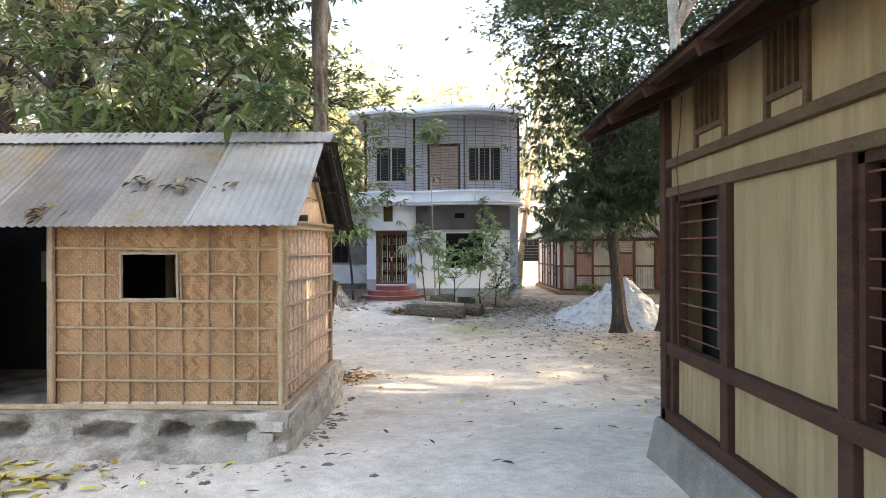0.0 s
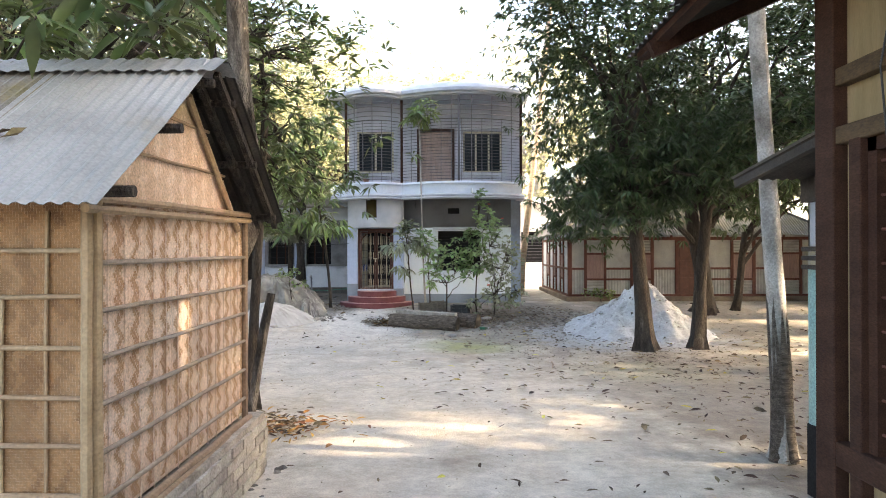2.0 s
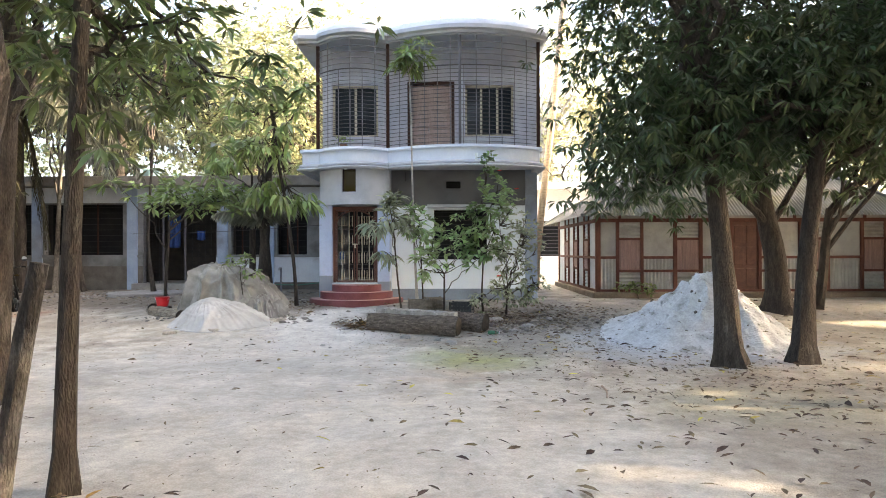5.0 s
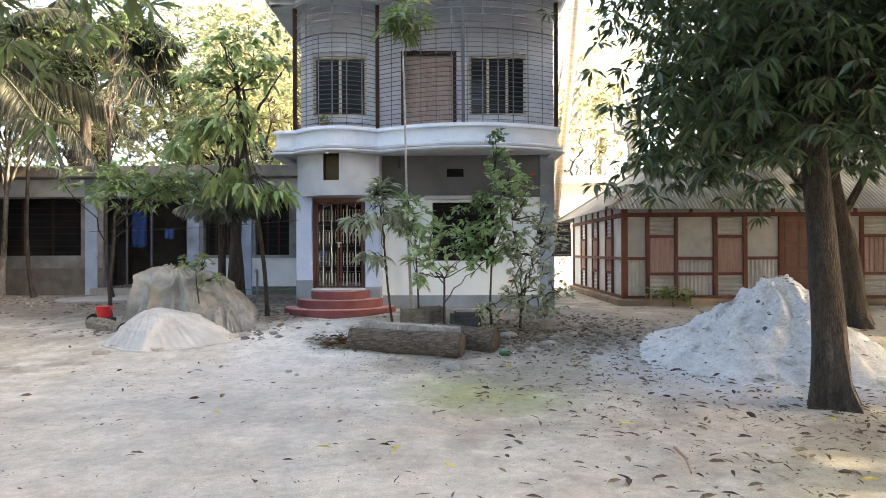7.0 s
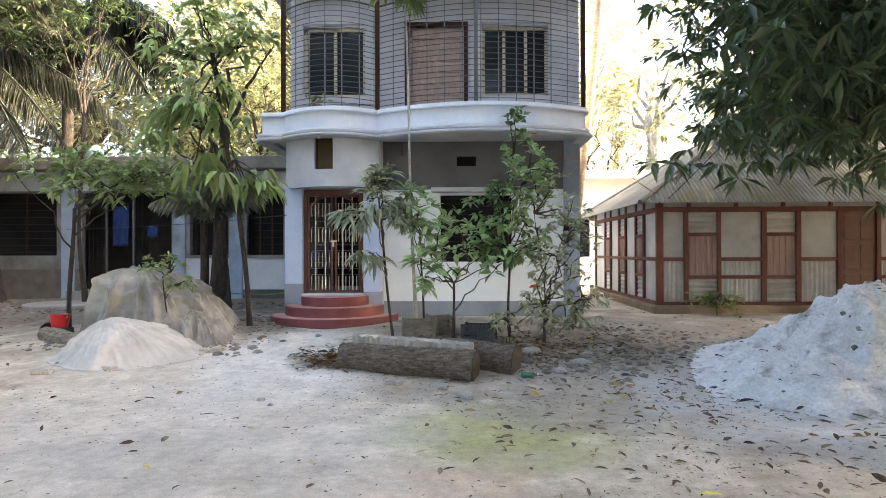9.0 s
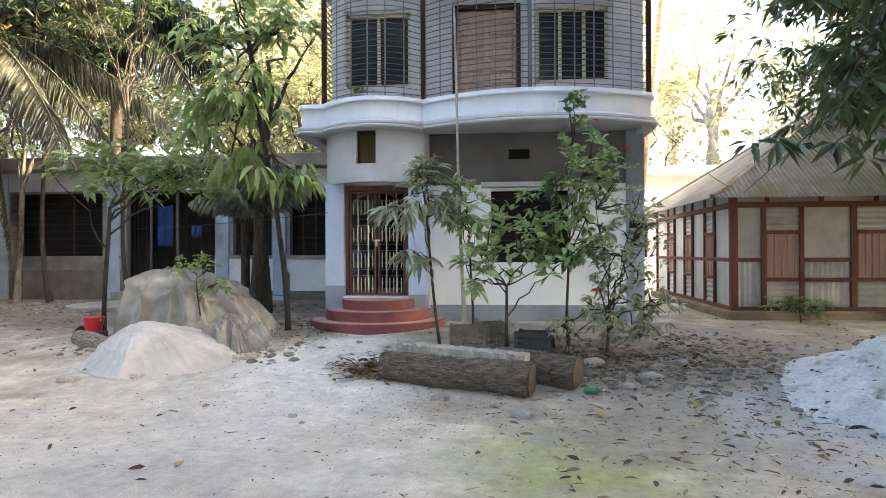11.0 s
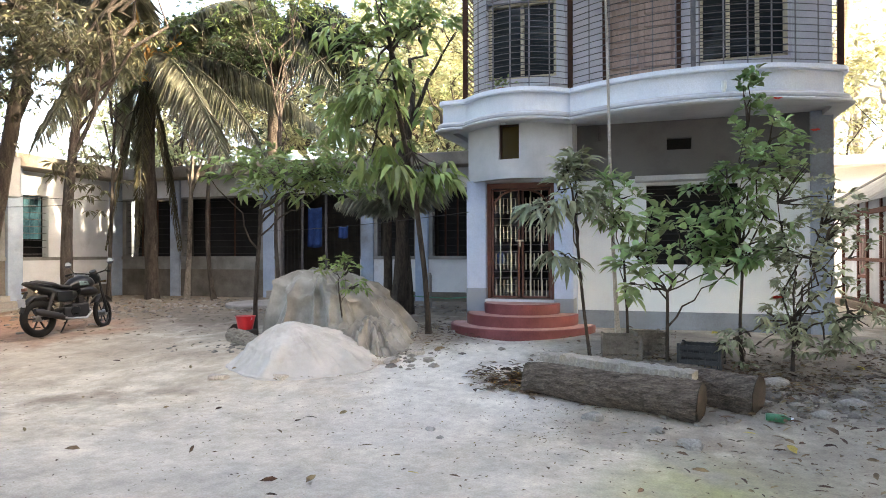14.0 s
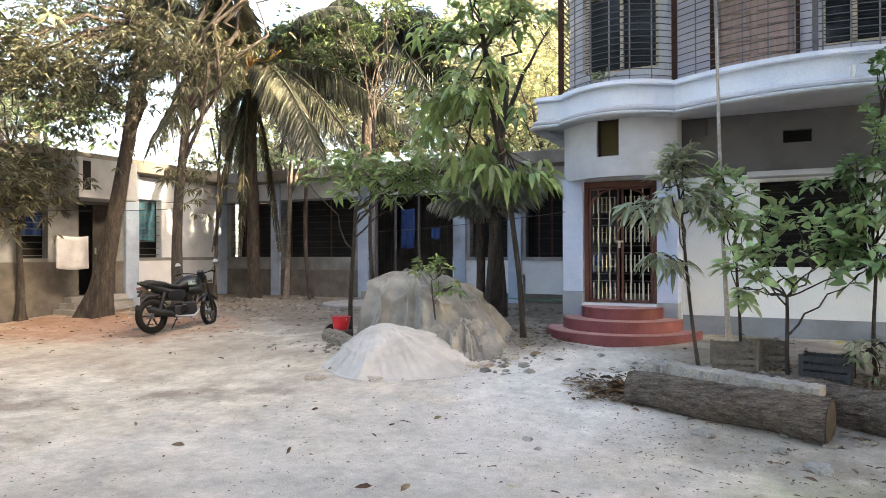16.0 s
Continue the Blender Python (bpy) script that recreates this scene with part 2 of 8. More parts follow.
    palmbark=mat("sun_warm_ringed_palm_bark", (0.27, 0.20, 0.135), (0.42, 0.33, 0.235), 6, 0.9, stretch=(0.6, 0.6, 4), c=(0.16, 0.125, 0.09), c_scale=2.0, c_cut=(0.55, 0.7), grain_amt=0.25, bump=0.6),
    doorpale=mat("faded_pink_brown_door", (0.33, 0.25, 0.225), (0.43, 0.335, 0.30), 4, 0.55, stretch=(6, 6, 0.7), grain_amt=0.2),
    dampwall=mat("damp_dark_dado", (0.085, 0.078, 0.068), (0.15, 0.139, 0.123), 2.0, 0.95, c=(0.055, 0.05, 0.043), c_cut=(0.48, 0.7), grain_amt=0.22, bump=0.4),
    greybark=mat("rough_grey_bark", (0.11, 0.097, 0.084), (0.25, 0.225, 0.195), 5, 0.95, stretch=(2, 2, 0.6), c=(0.05, 0.042, 0.035), c_scale=1.7, c_cut=(0.48, 0.6), grain=45, grain_amt=0.35, bump=1.0, bump_dist=0.03),
    palebark=mat("pale_smooth_bark", (0.28, 0.27, 0.25), (0.42, 0.405, 0.38), 5, 0.9, c=(0.08, 0.067, 0.055), c_scale=1.1, c_cut=(0.47, 0.66), grain_amt=0.25, bump=0.5),
    logbark=mat("dry_log_bark", (0.07, 0.059, 0.05), (0.18, 0.153, 0.131), 8, 0.95, stretch=(0.6, 3, 3), grain=40, grain_amt=0.4, bump=1.0, bump_dist=0.03),
    drylog=mat("pale_dry_bark", (0.19, 0.165, 0.135), (0.36, 0.32, 0.27), 8, 0.95, stretch=(0.6, 3, 3), grain=40, grain_amt=0.35, bump=0.9, bump_dist=0.03),
    cutwood=mat("cut_wood_end", (0.034, 0.03, 0.026), (0.07, 0.061, 0.052), 6, 0.9),
    leaf=mat("mango_leaf", (0.034, 0.063, 0.026), (0.085, 0.125, 0.055), 0.8, 0.34, grain=8, grain_amt=0.15, bump=0, spec=0.5, island=0.35, leaf=0.3),
    # warm light on the left trees is tinted into the leaf colour
    leafdull=mat("warm_lit_brown_green_leaf", (0.055, 0.06, 0.033), (0.135, 0.132, 0.08), 0.8, 0.4, grain=8, grain_amt=0.15, bump=0, spec=0.5, island=0.4, leaf=0.35),
    leafmid=mat("broad_mango_leaf", (0.045, 0.08, 0.026), (0.15, 0.20, 0.075), 0.7, 0.3, grain=8, grain_amt=0.15, bump=0, spec=0.6, island=0.45, leaf=0.35),
    leafbush=mat("garden_leaf", (0.08, 0.16, 0.055), (0.34, 0.48, 0.23), 1.0, 0.32, grain=8, grain_amt=0.15, bump=0, spec=0.6, island=0.45, leaf=0.35),
    leafdusty=mat("dusty_leaf", (0.14, 0.18, 0.11), (0.36, 0.40, 0.29), 1.5, 0.45, grain=10, grain_amt=0.2, bump=0, spec=0.35, island=0.35, leaf=0.22),
    leafbright=mat("fresh_leaf", (0.115, 0.18, 0.055), (0.29, 0.38, 0.15), 1.2, 0.34, grain=8, grain_amt=0.15, bump=0, spec=0.5, island=0.35, leaf=0.38),
    # yellow sun glow of the far crowns is put into the leaf colour
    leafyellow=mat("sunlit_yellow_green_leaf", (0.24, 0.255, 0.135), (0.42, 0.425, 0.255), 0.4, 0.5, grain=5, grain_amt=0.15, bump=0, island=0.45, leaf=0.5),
    # leaf tone paled for the glare behind the house
    leafhaze=mat("haze_pale_leaf", (0.50, 0.515, 0.39), (0.66, 0.67, 0.53), 0.3, 0.5, grain=5, grain_amt=0.15, bump=0, island=0.35, leaf=0.5),
    leafwood=mat("grey_green_leaf", (0.15, 0.19, 0.10), (0.32, 0.36, 0.20), 0.5, 0.45, grain=6, grain_amt=0.15, bump=0, island=0.45, leaf=0.4),
    deadfrond=mat("withered_palm_frond", (0.035, 0.033, 0.02), (0.085, 0.078, 0.042), 1.5, 0.6, grain=9, grain_amt=0.2, bump=0, island=0.35, leaf=0.3),
    frond=mat("palm_frond", (0.06, 0.068, 0.045), (0.16, 0.168, 0.122), 1.5, 0.45, grain=9, grain_amt=0.2, bump=0, island=0.3, leaf=0.3, spec=0.5),
    frondgrey=mat("dusty_grey_palm_frond", (0.22, 0.235, 0.17), (0.42, 0.43, 0.34), 1.5, 0.4, grain=9, grain_amt=0.2, bump=0, island=0.3, leaf=0.25, spec=0.5),
    # near-black copy of the frond, shade put into its colour
    palmshade=mat("shaded_palm_frond", (0.014, 0.02, 0.012), (0.03, 0.038, 0.024), 1.5, 0.5, grain=9, grain_amt=0.2, bump=0, island=0.3, leaf=0.15),
    litter=mat("dry_leaf_litter", (0.045, 0.032, 0.022), (0.17, 0.12, 0.07), 2.5, 0.85, grain=20, grain_amt=0.2, bump=0, island=0.6),
    tarp=mat("dusty_pale_tarpaulin", (0.205, 0.196, 0.178), (0.345, 0.334, 0.31), 2.5, 0.42, c=(0.135, 0.128, 0.115), c_scale=1.6, c_cut=(0.46, 0.66), grain=120, grain_amt=0.06, bump=0.3),
    whitetarp=mat("pale_sand_sheet", (0.38, 0.37, 0.35), (0.48, 0.468, 0.445), 2.5, 0.7, c=(0.27, 0.258, 0.235), c_scale=2.4, c_cut=(0.5, 0.8), grain=120, grain_amt=0.05, bump=0.3),
    sandpile=mat("grey_white_sand", (0.45, 0.465, 0.48), (0.59, 0.605, 0.62), 6, 0.95, c=(0.28, 0.28, 0.275), c_scale=3.2, c_cut=(0.55, 0.68), grain=30, grain_amt=0.14, bump=0.6, bump_dist=0.03),
    curtain=mat("deep_teal_cloth", (0.035, 0.11, 0.15), (0.06, 0.17, 0.21), 5, 0.8, c=(0.02, 0.06, 0.09), c_scale=3, c_cut=(0.5, 0.7)),
    greycloth=mat("washed_grey_cloth", (0.30, 0.30, 0.31), (0.38, 0.38, 0.39), 4, 0.85, grain=90, grain_amt=0.08),
    teal=mat("teal_painted_sheet", (0.20, 0.36, 0.35), (0.27, 0.44, 0.42), 2, 0.5, c=(0.3, 0.36, 0.36), c_cut=(0.55, 0.8)),
    redplastic=mat("red_plastic", (0.55, 0.02, 0.03), (0.6, 0.03, 0.04), 3, 0.35, bump=0, grain_amt=0.05, spec=0.5),
    blackplastic=mat("black_plastic", (0.012, 0.012, 0.013), (0.018, 0.018, 0.02), 3, 0.5, bump=0, grain_amt=0.1, spec=0.28),
    rubber=mat("black_rubber", (0.006, 0.006, 0.006), (0.011, 0.0105, 0.01), 5, 0.8, bump=0.2, spec=0.15),
    chrome=mat("dull_chrome", (0.3, 0.3, 0.3), (0.4, 0.4, 0.4), 5, 0.35, 1.0, bump=0),
    blackpaint=mat("black_gloss_paint", (0.006, 0.007, 0.008), (0.010, 0.011, 0.012), 5, 0.3, bump=0, spec=0.3, grain_amt=0.05),
    bluecloth=mat("blue_cloth", (0.01, 0.028, 0.10), (0.014, 0.042, 0.145), 6, 0.8),
    sheet=mat("pale_grey_cloth", (0.36, 0.365, 0.38), (0.44, 0.445, 0.46), 4, 0.8),
    farwall=mat("far_cream_wall", (0.62, 0.60, 0.57), (0.7, 0.68, 0.65), 1.5, 0.8),
    crate=mat("dark_crate_plastic", (0.022, 0.026, 0.03), (0.045, 0.05, 0.055), 4, 0.6),
    redflower=mat("red_petal", (0.6, 0.03, 0.02), (0.7, 0.06, 0.03), 5, 0.5, bump=0, leaf=0.3),
)


# ---- ground material: pale trodden dust with moss, litter stains and a paler trodden path ----
def ground_material():
    m = mat("trodden_dust", (0.41, 0.366, 0.297), (0.61, 0.556, 0.467), 1.7, 0.97, c=(0.28, 0.235, 0.185), c_scale=0.9, c_cut=(0.49, 0.64), grain=60, grain_amt=0.12, bump=0.5, bump_dist=0.025)
    n, l = m.node_tree.nodes, m.node_tree.links
    hs = next(x for x in n if x.type == "HUE_SAT")
    src = hs.inputs["Color"].links[0].from_socket
    geo = n.new("ShaderNodeTexCoord")
    wob = n.new("ShaderNodeTexNoise")
    wob.inputs["Scale"].default_value, wob.inputs["Detail"].default_value = 1.6, 6
    l.new(geo.outputs["Object"], wob.inputs[0])

    def patch(src, centre, size, colour, amount):
        mp = n.new("ShaderNodeMapping")
        mp.vector_type = "TEXTURE"
        mp.inputs["Location"].default_value, mp.inputs["Scale"].default_value = (*centre, 0), (*size, 1000)
        l.new(geo.outputs["Object"], mp.inputs[0])
        ln = n.new("ShaderNodeVectorMath")
        ln.operation = "LENGTH"
        l.new(mp.outputs[0], ln.inputs[0])
        ad = n.new("ShaderNodeMath")
        ad.operation = "MULTIPLY_ADD"
        ad.inputs[1].default_value = 1.5
        l.new(wob.outputs[0], ad.inputs[0])
        l.new(ln.outputs["Value"], ad.inputs[2])
        r = n.new("ShaderNodeMapRange")
        r.inputs[1].default_value, r.inputs[2].default_value = 1.45, 2.05
        r.inputs[3].default_value, r.inputs[4].default_value = amount, 0.0
        l.new(ad.outputs[0], r.inputs[0])
        mx = n.new("ShaderNodeMix")
        mx.data_type = "RGBA"
        mx.inputs[7].default_value = (*colour, 1)
        l.new(r.outputs[0], mx.inputs[0])
        l.new(src, mx.inputs[6])
        return mx.outputs[2]

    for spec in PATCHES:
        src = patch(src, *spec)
    # trodden mottling at hand size and small dark crumbs
    for scale, lo, hi, dark, bright in ((3.2, 0.33, 0.67, 0.84, 1.08), (11.0, 0.34, 0.62, 0.86, 1.06), (42.0, 0.24, 0.36, 0.66, 1.0)):
        nz = n.new("ShaderNodeTexNoise")
        nz.inputs["Scale"].default_value, nz.inputs["Detail"].default_value, nz.inputs["Roughness"].default_value = scale, 5, 0.6
        l.new(geo.outputs["Object"], nz.inputs[0])
        mr = n.new("ShaderNodeMapRange")
        mr.inputs[1].default_value, mr.inputs[2].default_value, mr.inputs[3].default_value, mr.inputs[4].default_value = lo, hi, dark, bright
        l.new(nz.outputs[0], mr.inputs[0])
        sc_ = n.new("ShaderNodeVectorMath")
        sc_.operation = "SCALE"
        l.new(src, sc_.inputs[0])
        l.new(mr.outputs[0], sc_.inputs["Scale"])
        src = sc_.outputs[0]
    l.new(src, hs.inputs["Color"])
    return m


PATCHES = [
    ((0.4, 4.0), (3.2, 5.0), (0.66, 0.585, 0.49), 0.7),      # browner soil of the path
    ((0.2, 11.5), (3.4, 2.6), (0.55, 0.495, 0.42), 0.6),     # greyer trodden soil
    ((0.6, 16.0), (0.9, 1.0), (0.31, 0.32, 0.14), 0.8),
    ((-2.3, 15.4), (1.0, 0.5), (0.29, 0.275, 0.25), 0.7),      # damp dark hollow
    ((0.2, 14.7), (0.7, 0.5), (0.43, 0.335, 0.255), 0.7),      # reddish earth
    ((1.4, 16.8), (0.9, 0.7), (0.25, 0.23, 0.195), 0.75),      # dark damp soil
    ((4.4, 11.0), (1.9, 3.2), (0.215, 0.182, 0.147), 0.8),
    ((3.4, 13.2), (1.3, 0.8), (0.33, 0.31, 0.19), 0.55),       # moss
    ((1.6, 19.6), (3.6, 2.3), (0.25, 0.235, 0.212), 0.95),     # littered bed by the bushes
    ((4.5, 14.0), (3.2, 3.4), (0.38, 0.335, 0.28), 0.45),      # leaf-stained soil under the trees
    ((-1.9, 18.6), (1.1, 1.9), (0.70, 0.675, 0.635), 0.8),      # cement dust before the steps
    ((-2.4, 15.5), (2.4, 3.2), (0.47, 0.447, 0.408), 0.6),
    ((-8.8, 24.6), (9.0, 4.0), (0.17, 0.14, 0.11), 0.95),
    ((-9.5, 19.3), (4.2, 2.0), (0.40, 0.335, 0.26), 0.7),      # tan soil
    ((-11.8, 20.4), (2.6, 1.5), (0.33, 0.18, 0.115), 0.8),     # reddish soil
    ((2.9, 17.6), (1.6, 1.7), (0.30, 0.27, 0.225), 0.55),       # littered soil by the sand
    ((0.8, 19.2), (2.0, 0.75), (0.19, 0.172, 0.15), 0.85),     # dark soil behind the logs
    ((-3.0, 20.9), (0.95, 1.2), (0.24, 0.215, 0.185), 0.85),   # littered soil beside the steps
    ((4.7, 8.2), (1.7, 1.5), (0.20, 0.165, 0.13), 0.9),        # dark soil by the annex, with its shade painted in
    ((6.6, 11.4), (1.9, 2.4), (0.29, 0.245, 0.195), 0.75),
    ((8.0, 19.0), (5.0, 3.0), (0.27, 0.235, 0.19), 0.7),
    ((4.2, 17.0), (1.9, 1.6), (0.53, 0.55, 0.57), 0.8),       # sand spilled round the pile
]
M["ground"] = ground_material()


# ---- building helpers ----
class Geo:
    """Collects vertices and faces of one part."""

    def __init__(self):
        self.v, self.f, self.smooth = [], [], False

    def add(self, verts, faces):
        k = len(self.v)
        self.v += [tuple(p) for p in verts]
        self.f += [tuple(i + k for i in q) for q in faces]
        return self

    def box(self, x0, y0, z0, x1, y1, z1):
        x0, x1, y0, y1, z0, z1 = min(x0, x1), max(x0, x1), min(y0, y1), max(y0, y1), min(z0, z1), max(z0, z1)
        return self.add([(x0, y0, z0), (x1, y0, z0), (x1, y1, z0), (x0, y1, z0), (x0, y0, z1), (x1, y0, z1), (x1, y1, z1), (x0, y1, z1)],
                        [(3, 2, 1, 0), (4, 5, 6, 7), (0, 1, 5, 4), (1, 2, 6, 5), (2, 3, 7, 6), (3, 0, 4, 7)])

    def beam(self, p, q, w, h, up=(0, 0, 1)):
        """A rectangular bar from p to q, w wide and h high."""
        p, q = Vector(p), Vector(q)
        d = (q - p).normalized()
        s = d.cross(Vector(up))
        s = s.normalized() if s.length > 1e-4 else Vector((1, 0, 0))
        u = s.cross(d)
        c = [s * (w / 2) * a + u * (h / 2) * b for a, b in ((-1, -1), (1, -1), (1, 1), (-1, 1))]
        return self.add([p + k for k in c] + [q + k for k in c], [(0, 1, 2, 3), (7, 6, 5, 4), (0, 4, 5, 1), (1, 5, 6, 2), (2, 6, 7, 3), (3, 7, 4, 0)])

    def tube(self, pts, radii, sides=8, wob=0.0, flare=None, caps=True):
        """A round, tapered tube along pts."""
        pts = [Vector(p) for p in pts]
        if isinstance(radii, (int, float)):
            radii = [radii] * len(pts)
        rings, s = [], None
        for i, p in enumerate(pts):
            d = (pts[min(i + 1, len(pts) - 1)] - pts[max(i - 1, 0)]).normalized()
            if s is None:
                s = d.orthogonal().normalized()
            s = (s - d * s.dot(d)).normalized()
            t = d.cross(s)
            ring = []
            for k in range(sides):
                a = 2 * math.pi * k / sides
                r = radii[i]
                if wob:
                    r *= 1 + wob * noise.noise((math.cos(a) * 1.3 + p.x, math.sin(a) * 1.3 + p.y, p.z * 1.5))
                if flare:
                    r *= flare(i, a)
                ring.append(p + (s * math.cos(a) + t * math.sin(a)) * r)
            rings.append(ring)
        f = []
        for i in range(len(pts) - 1):
            for k in range(sides):
                k2 = (k + 1) % sides
                f.append((i * sides + k, i * sides + k2, (i + 1) * sides + k2, (i + 1) * sides + k))
        if caps:
            f.append(tuple(range(sides - 1, -1, -1)))
            f.append(tuple((len(pts) - 1) * sides + k for k in range(sides)))
        self.smooth = True
        return self.add([p for r in rings for p in r], f)

    def prism(self, poly, z0, z1):
        """An upright prism over a plan polygon (counter-clockwise)."""
        n = len(poly)
        return self.add([(x, y, z0) for x, y in poly] + [(x, y, z1) for x, y in poly],
                        [tuple(range(n - 1, -1, -1)), tuple(range(n, 2 * n))] + [(i, (i + 1) % n, n + (i + 1) % n, n + i) for i in range(n)])

    def sweep(self, path, profile, closed=False):
        """Sweeps a closed profile of (outward, z) along a plan path; outward is to the right of the way."""
        n = len(profile)
        vs = []
        for i, (x, y) in enumerate(path):
            a, b = path[max(i - 1, 0)], path[min(i + 1, len(path) - 1)]
            d = Vector((b[0] - a[0], b[1] - a[1])).normalized()
            o = Vector((d.y, -d.x))
            vs += [(x + o.x * k, y + o.y * k, z) for k, z in profile]
        f = [(i * n + k, (i + 1) * n + k, (i + 1) * n + (k + 1) % n, i * n + (k + 1) % n) for i in range(len(path) - 1) for k in range(n)]
        f += [tuple(range(n)), tuple((len(path) - 1) * n + k for k in range(n - 1, -1, -1))]
        return self.add(vs, f)

    def sheet(self, o, u, v, lu, lv, pitch=0.076, depth=0.009, along="v", thick=0.0025, step=4, sag=0.0):
        """A corrugated sheet from o, lu along u and lv along v; the ribs run along u or v."""
        o, u, v = Vector(o), Vector(u).normalized(), Vector(v).normalized()
        w = u.cross(v)
        lr, lw = (lv, lu) if along == "v" else (lu, lv)
        ru, rw = (v, u) if along == "v" else (u, v)
        n = max(2, int(lw / pitch * step))
        vs = []
        for side in (0, thick):
            for a in (0, 0.5, 1):
                for i in range(n + 1):
                    t = lw * i / n
                    vs.append(o + ru * (lr * a) + rw * t + w * (depth * math.sin(2 * math.pi * t / pitch) + side - sag * (1 - (2 * a - 1) ** 2)))
        m = n + 1
        f = []
        for k in range(2):
            for i in range(n):
                a = (k * m + i, k * m + i + 1, (k + 1) * m + i + 1, (k + 1) * m + i)
                f.append(a)
                f.append(tuple(j + 3 * m for j in reversed(a)))
        for i in range(n):
            f.append((i, 3 * m + i, 3 * m + i + 1, i + 1))
            f.append((2 * m + i, 2 * m + i + 1, 5 * m + i + 1, 5 * m + i))
        self.smooth = True
        return self.add(vs, f)


def part(name, g, material, parent=None, label="", bevel=0.0, kind=""):
    """Links a Geo as one mesh object under a thing or a part."""
    me = bpy.data.meshes.new(name)
    me.from_pydata(g.v, [], g.f)
    me.materials.append(M[material] if isinstance(material, str) else material)
    if g.smooth:
        me.polygons.foreach_set("use_smooth", [True] * len(me.polygons))
        me.set_sharp_from_angle(angle=radians(40))
    me.update()
    ob = new(name, me)
    if parent is not None:
        ob.parent = parent
        ob.matrix_parent_inverse = world_of(parent).inverted()
    if bevel:
        b = ob.modifiers.new("bevel", "BEVEL")
        b.width, b.segments, b.limit_method = bevel, 2, "ANGLE"
    return tagged(ob, label, kind=kind)


def world_of(ob):
    m = ob.matrix_basis.copy()
    while ob.parent is not None:
        m = ob.matrix_parent_inverse @ m
        ob = ob.parent
        m = ob.matrix_basis @ m
    return m


def thing(name, x, y, z, label, category, group="", kind=""):
    e = new(name)
    e.empty_display_size = 0.2
    e.location = (x, y, z)
    return tagged(e, label, category, group, kind)


def smooth(a, b, v):
    u = min(1, max(0, (v - a) / (b - a)))
    return u * u * (3 - 2 * u)


def ground_z(x, y):
    late = smooth(-4.0, -8.0, x)
    rise = 0.4 * ((1 - late) * smooth(16.8, 21, y) + late * smooth(16.8, 25, y))
    return 0.22 * (1 - smooth(4.5, 9, y)) + rise


# ---- ground ----
def build_ground():
    def axis(lo, hi, step, far):
        core = list(np.arange(lo, hi + 1e-6, step))
        out = [step * 1.6 ** k for k in range(1, 40)]
        up = [hi + s for s in np.cumsum(out) if s < far]
        down = [lo - s for s in np.cumsum(out) if s < far]
        return down[::-1] + core + up
    xs, ys = axis(-16, 14, 0.2, 700), axis(-5, 30, 0.2, 700)
    vs = []
    for y in ys:
        for x in xs:
            z = ground_z(x, y)
            if -16 <= x <= 14 and -5 <= y <= 30:
                z += 0.018 * noise.noise((x * 0.9, y * 0.9, 3.1)) + 0.010 * noise.noise((x * 2.7, y * 2.7, 7.7))
                rough = math.exp(-(((x - 1.3) / 2.0) ** 2 + ((y - 19.6) / 1.1) ** 2)) + math.exp(-(((x + 3.0) / 1.6) ** 2 + ((y - 5.2) / 0.6) ** 2))
                z += rough * (0.05 * noise.noise((x * 4, y * 4, 1.7)) + 0.03)
            vs.append((x, y, z))
    n = len(xs)
    g = Geo().add(vs, [(j * n + i, j * n + i + 1, (j + 1) * n + i + 1, (j + 1) * n + i) for j in range(len(ys) - 1) for i in range(n - 1)])
    g.smooth = True
    tagged(part("ground", g, "ground"), "pale trodden sandy soil of a village yard", "ground", kind="structure")


build_ground()


# ---- two-storey house ----
def front(x):
    """The bowed front line of the upper floor in plan."""
    if x < -2.66:
        return 21.4
    if x < -1.08:
        u = (x + 2.66) / 1.58
        return 21.38 - 0.12 * u - 0.42 * (1 - (2 * u - 1) ** 2)
    u = (x + 1.08) / 3.44
    return 21.26 - 0.04 * u - 0.58 * (1 - (2 * u - 1) ** 2)


def front_line(x0, x1, inset=0.0, n=60):
    return [(x0 + (x1 - x0) * i / n, front(x0 + (x1 - x0) * i / n) + inset) for i in range(n + 1)]


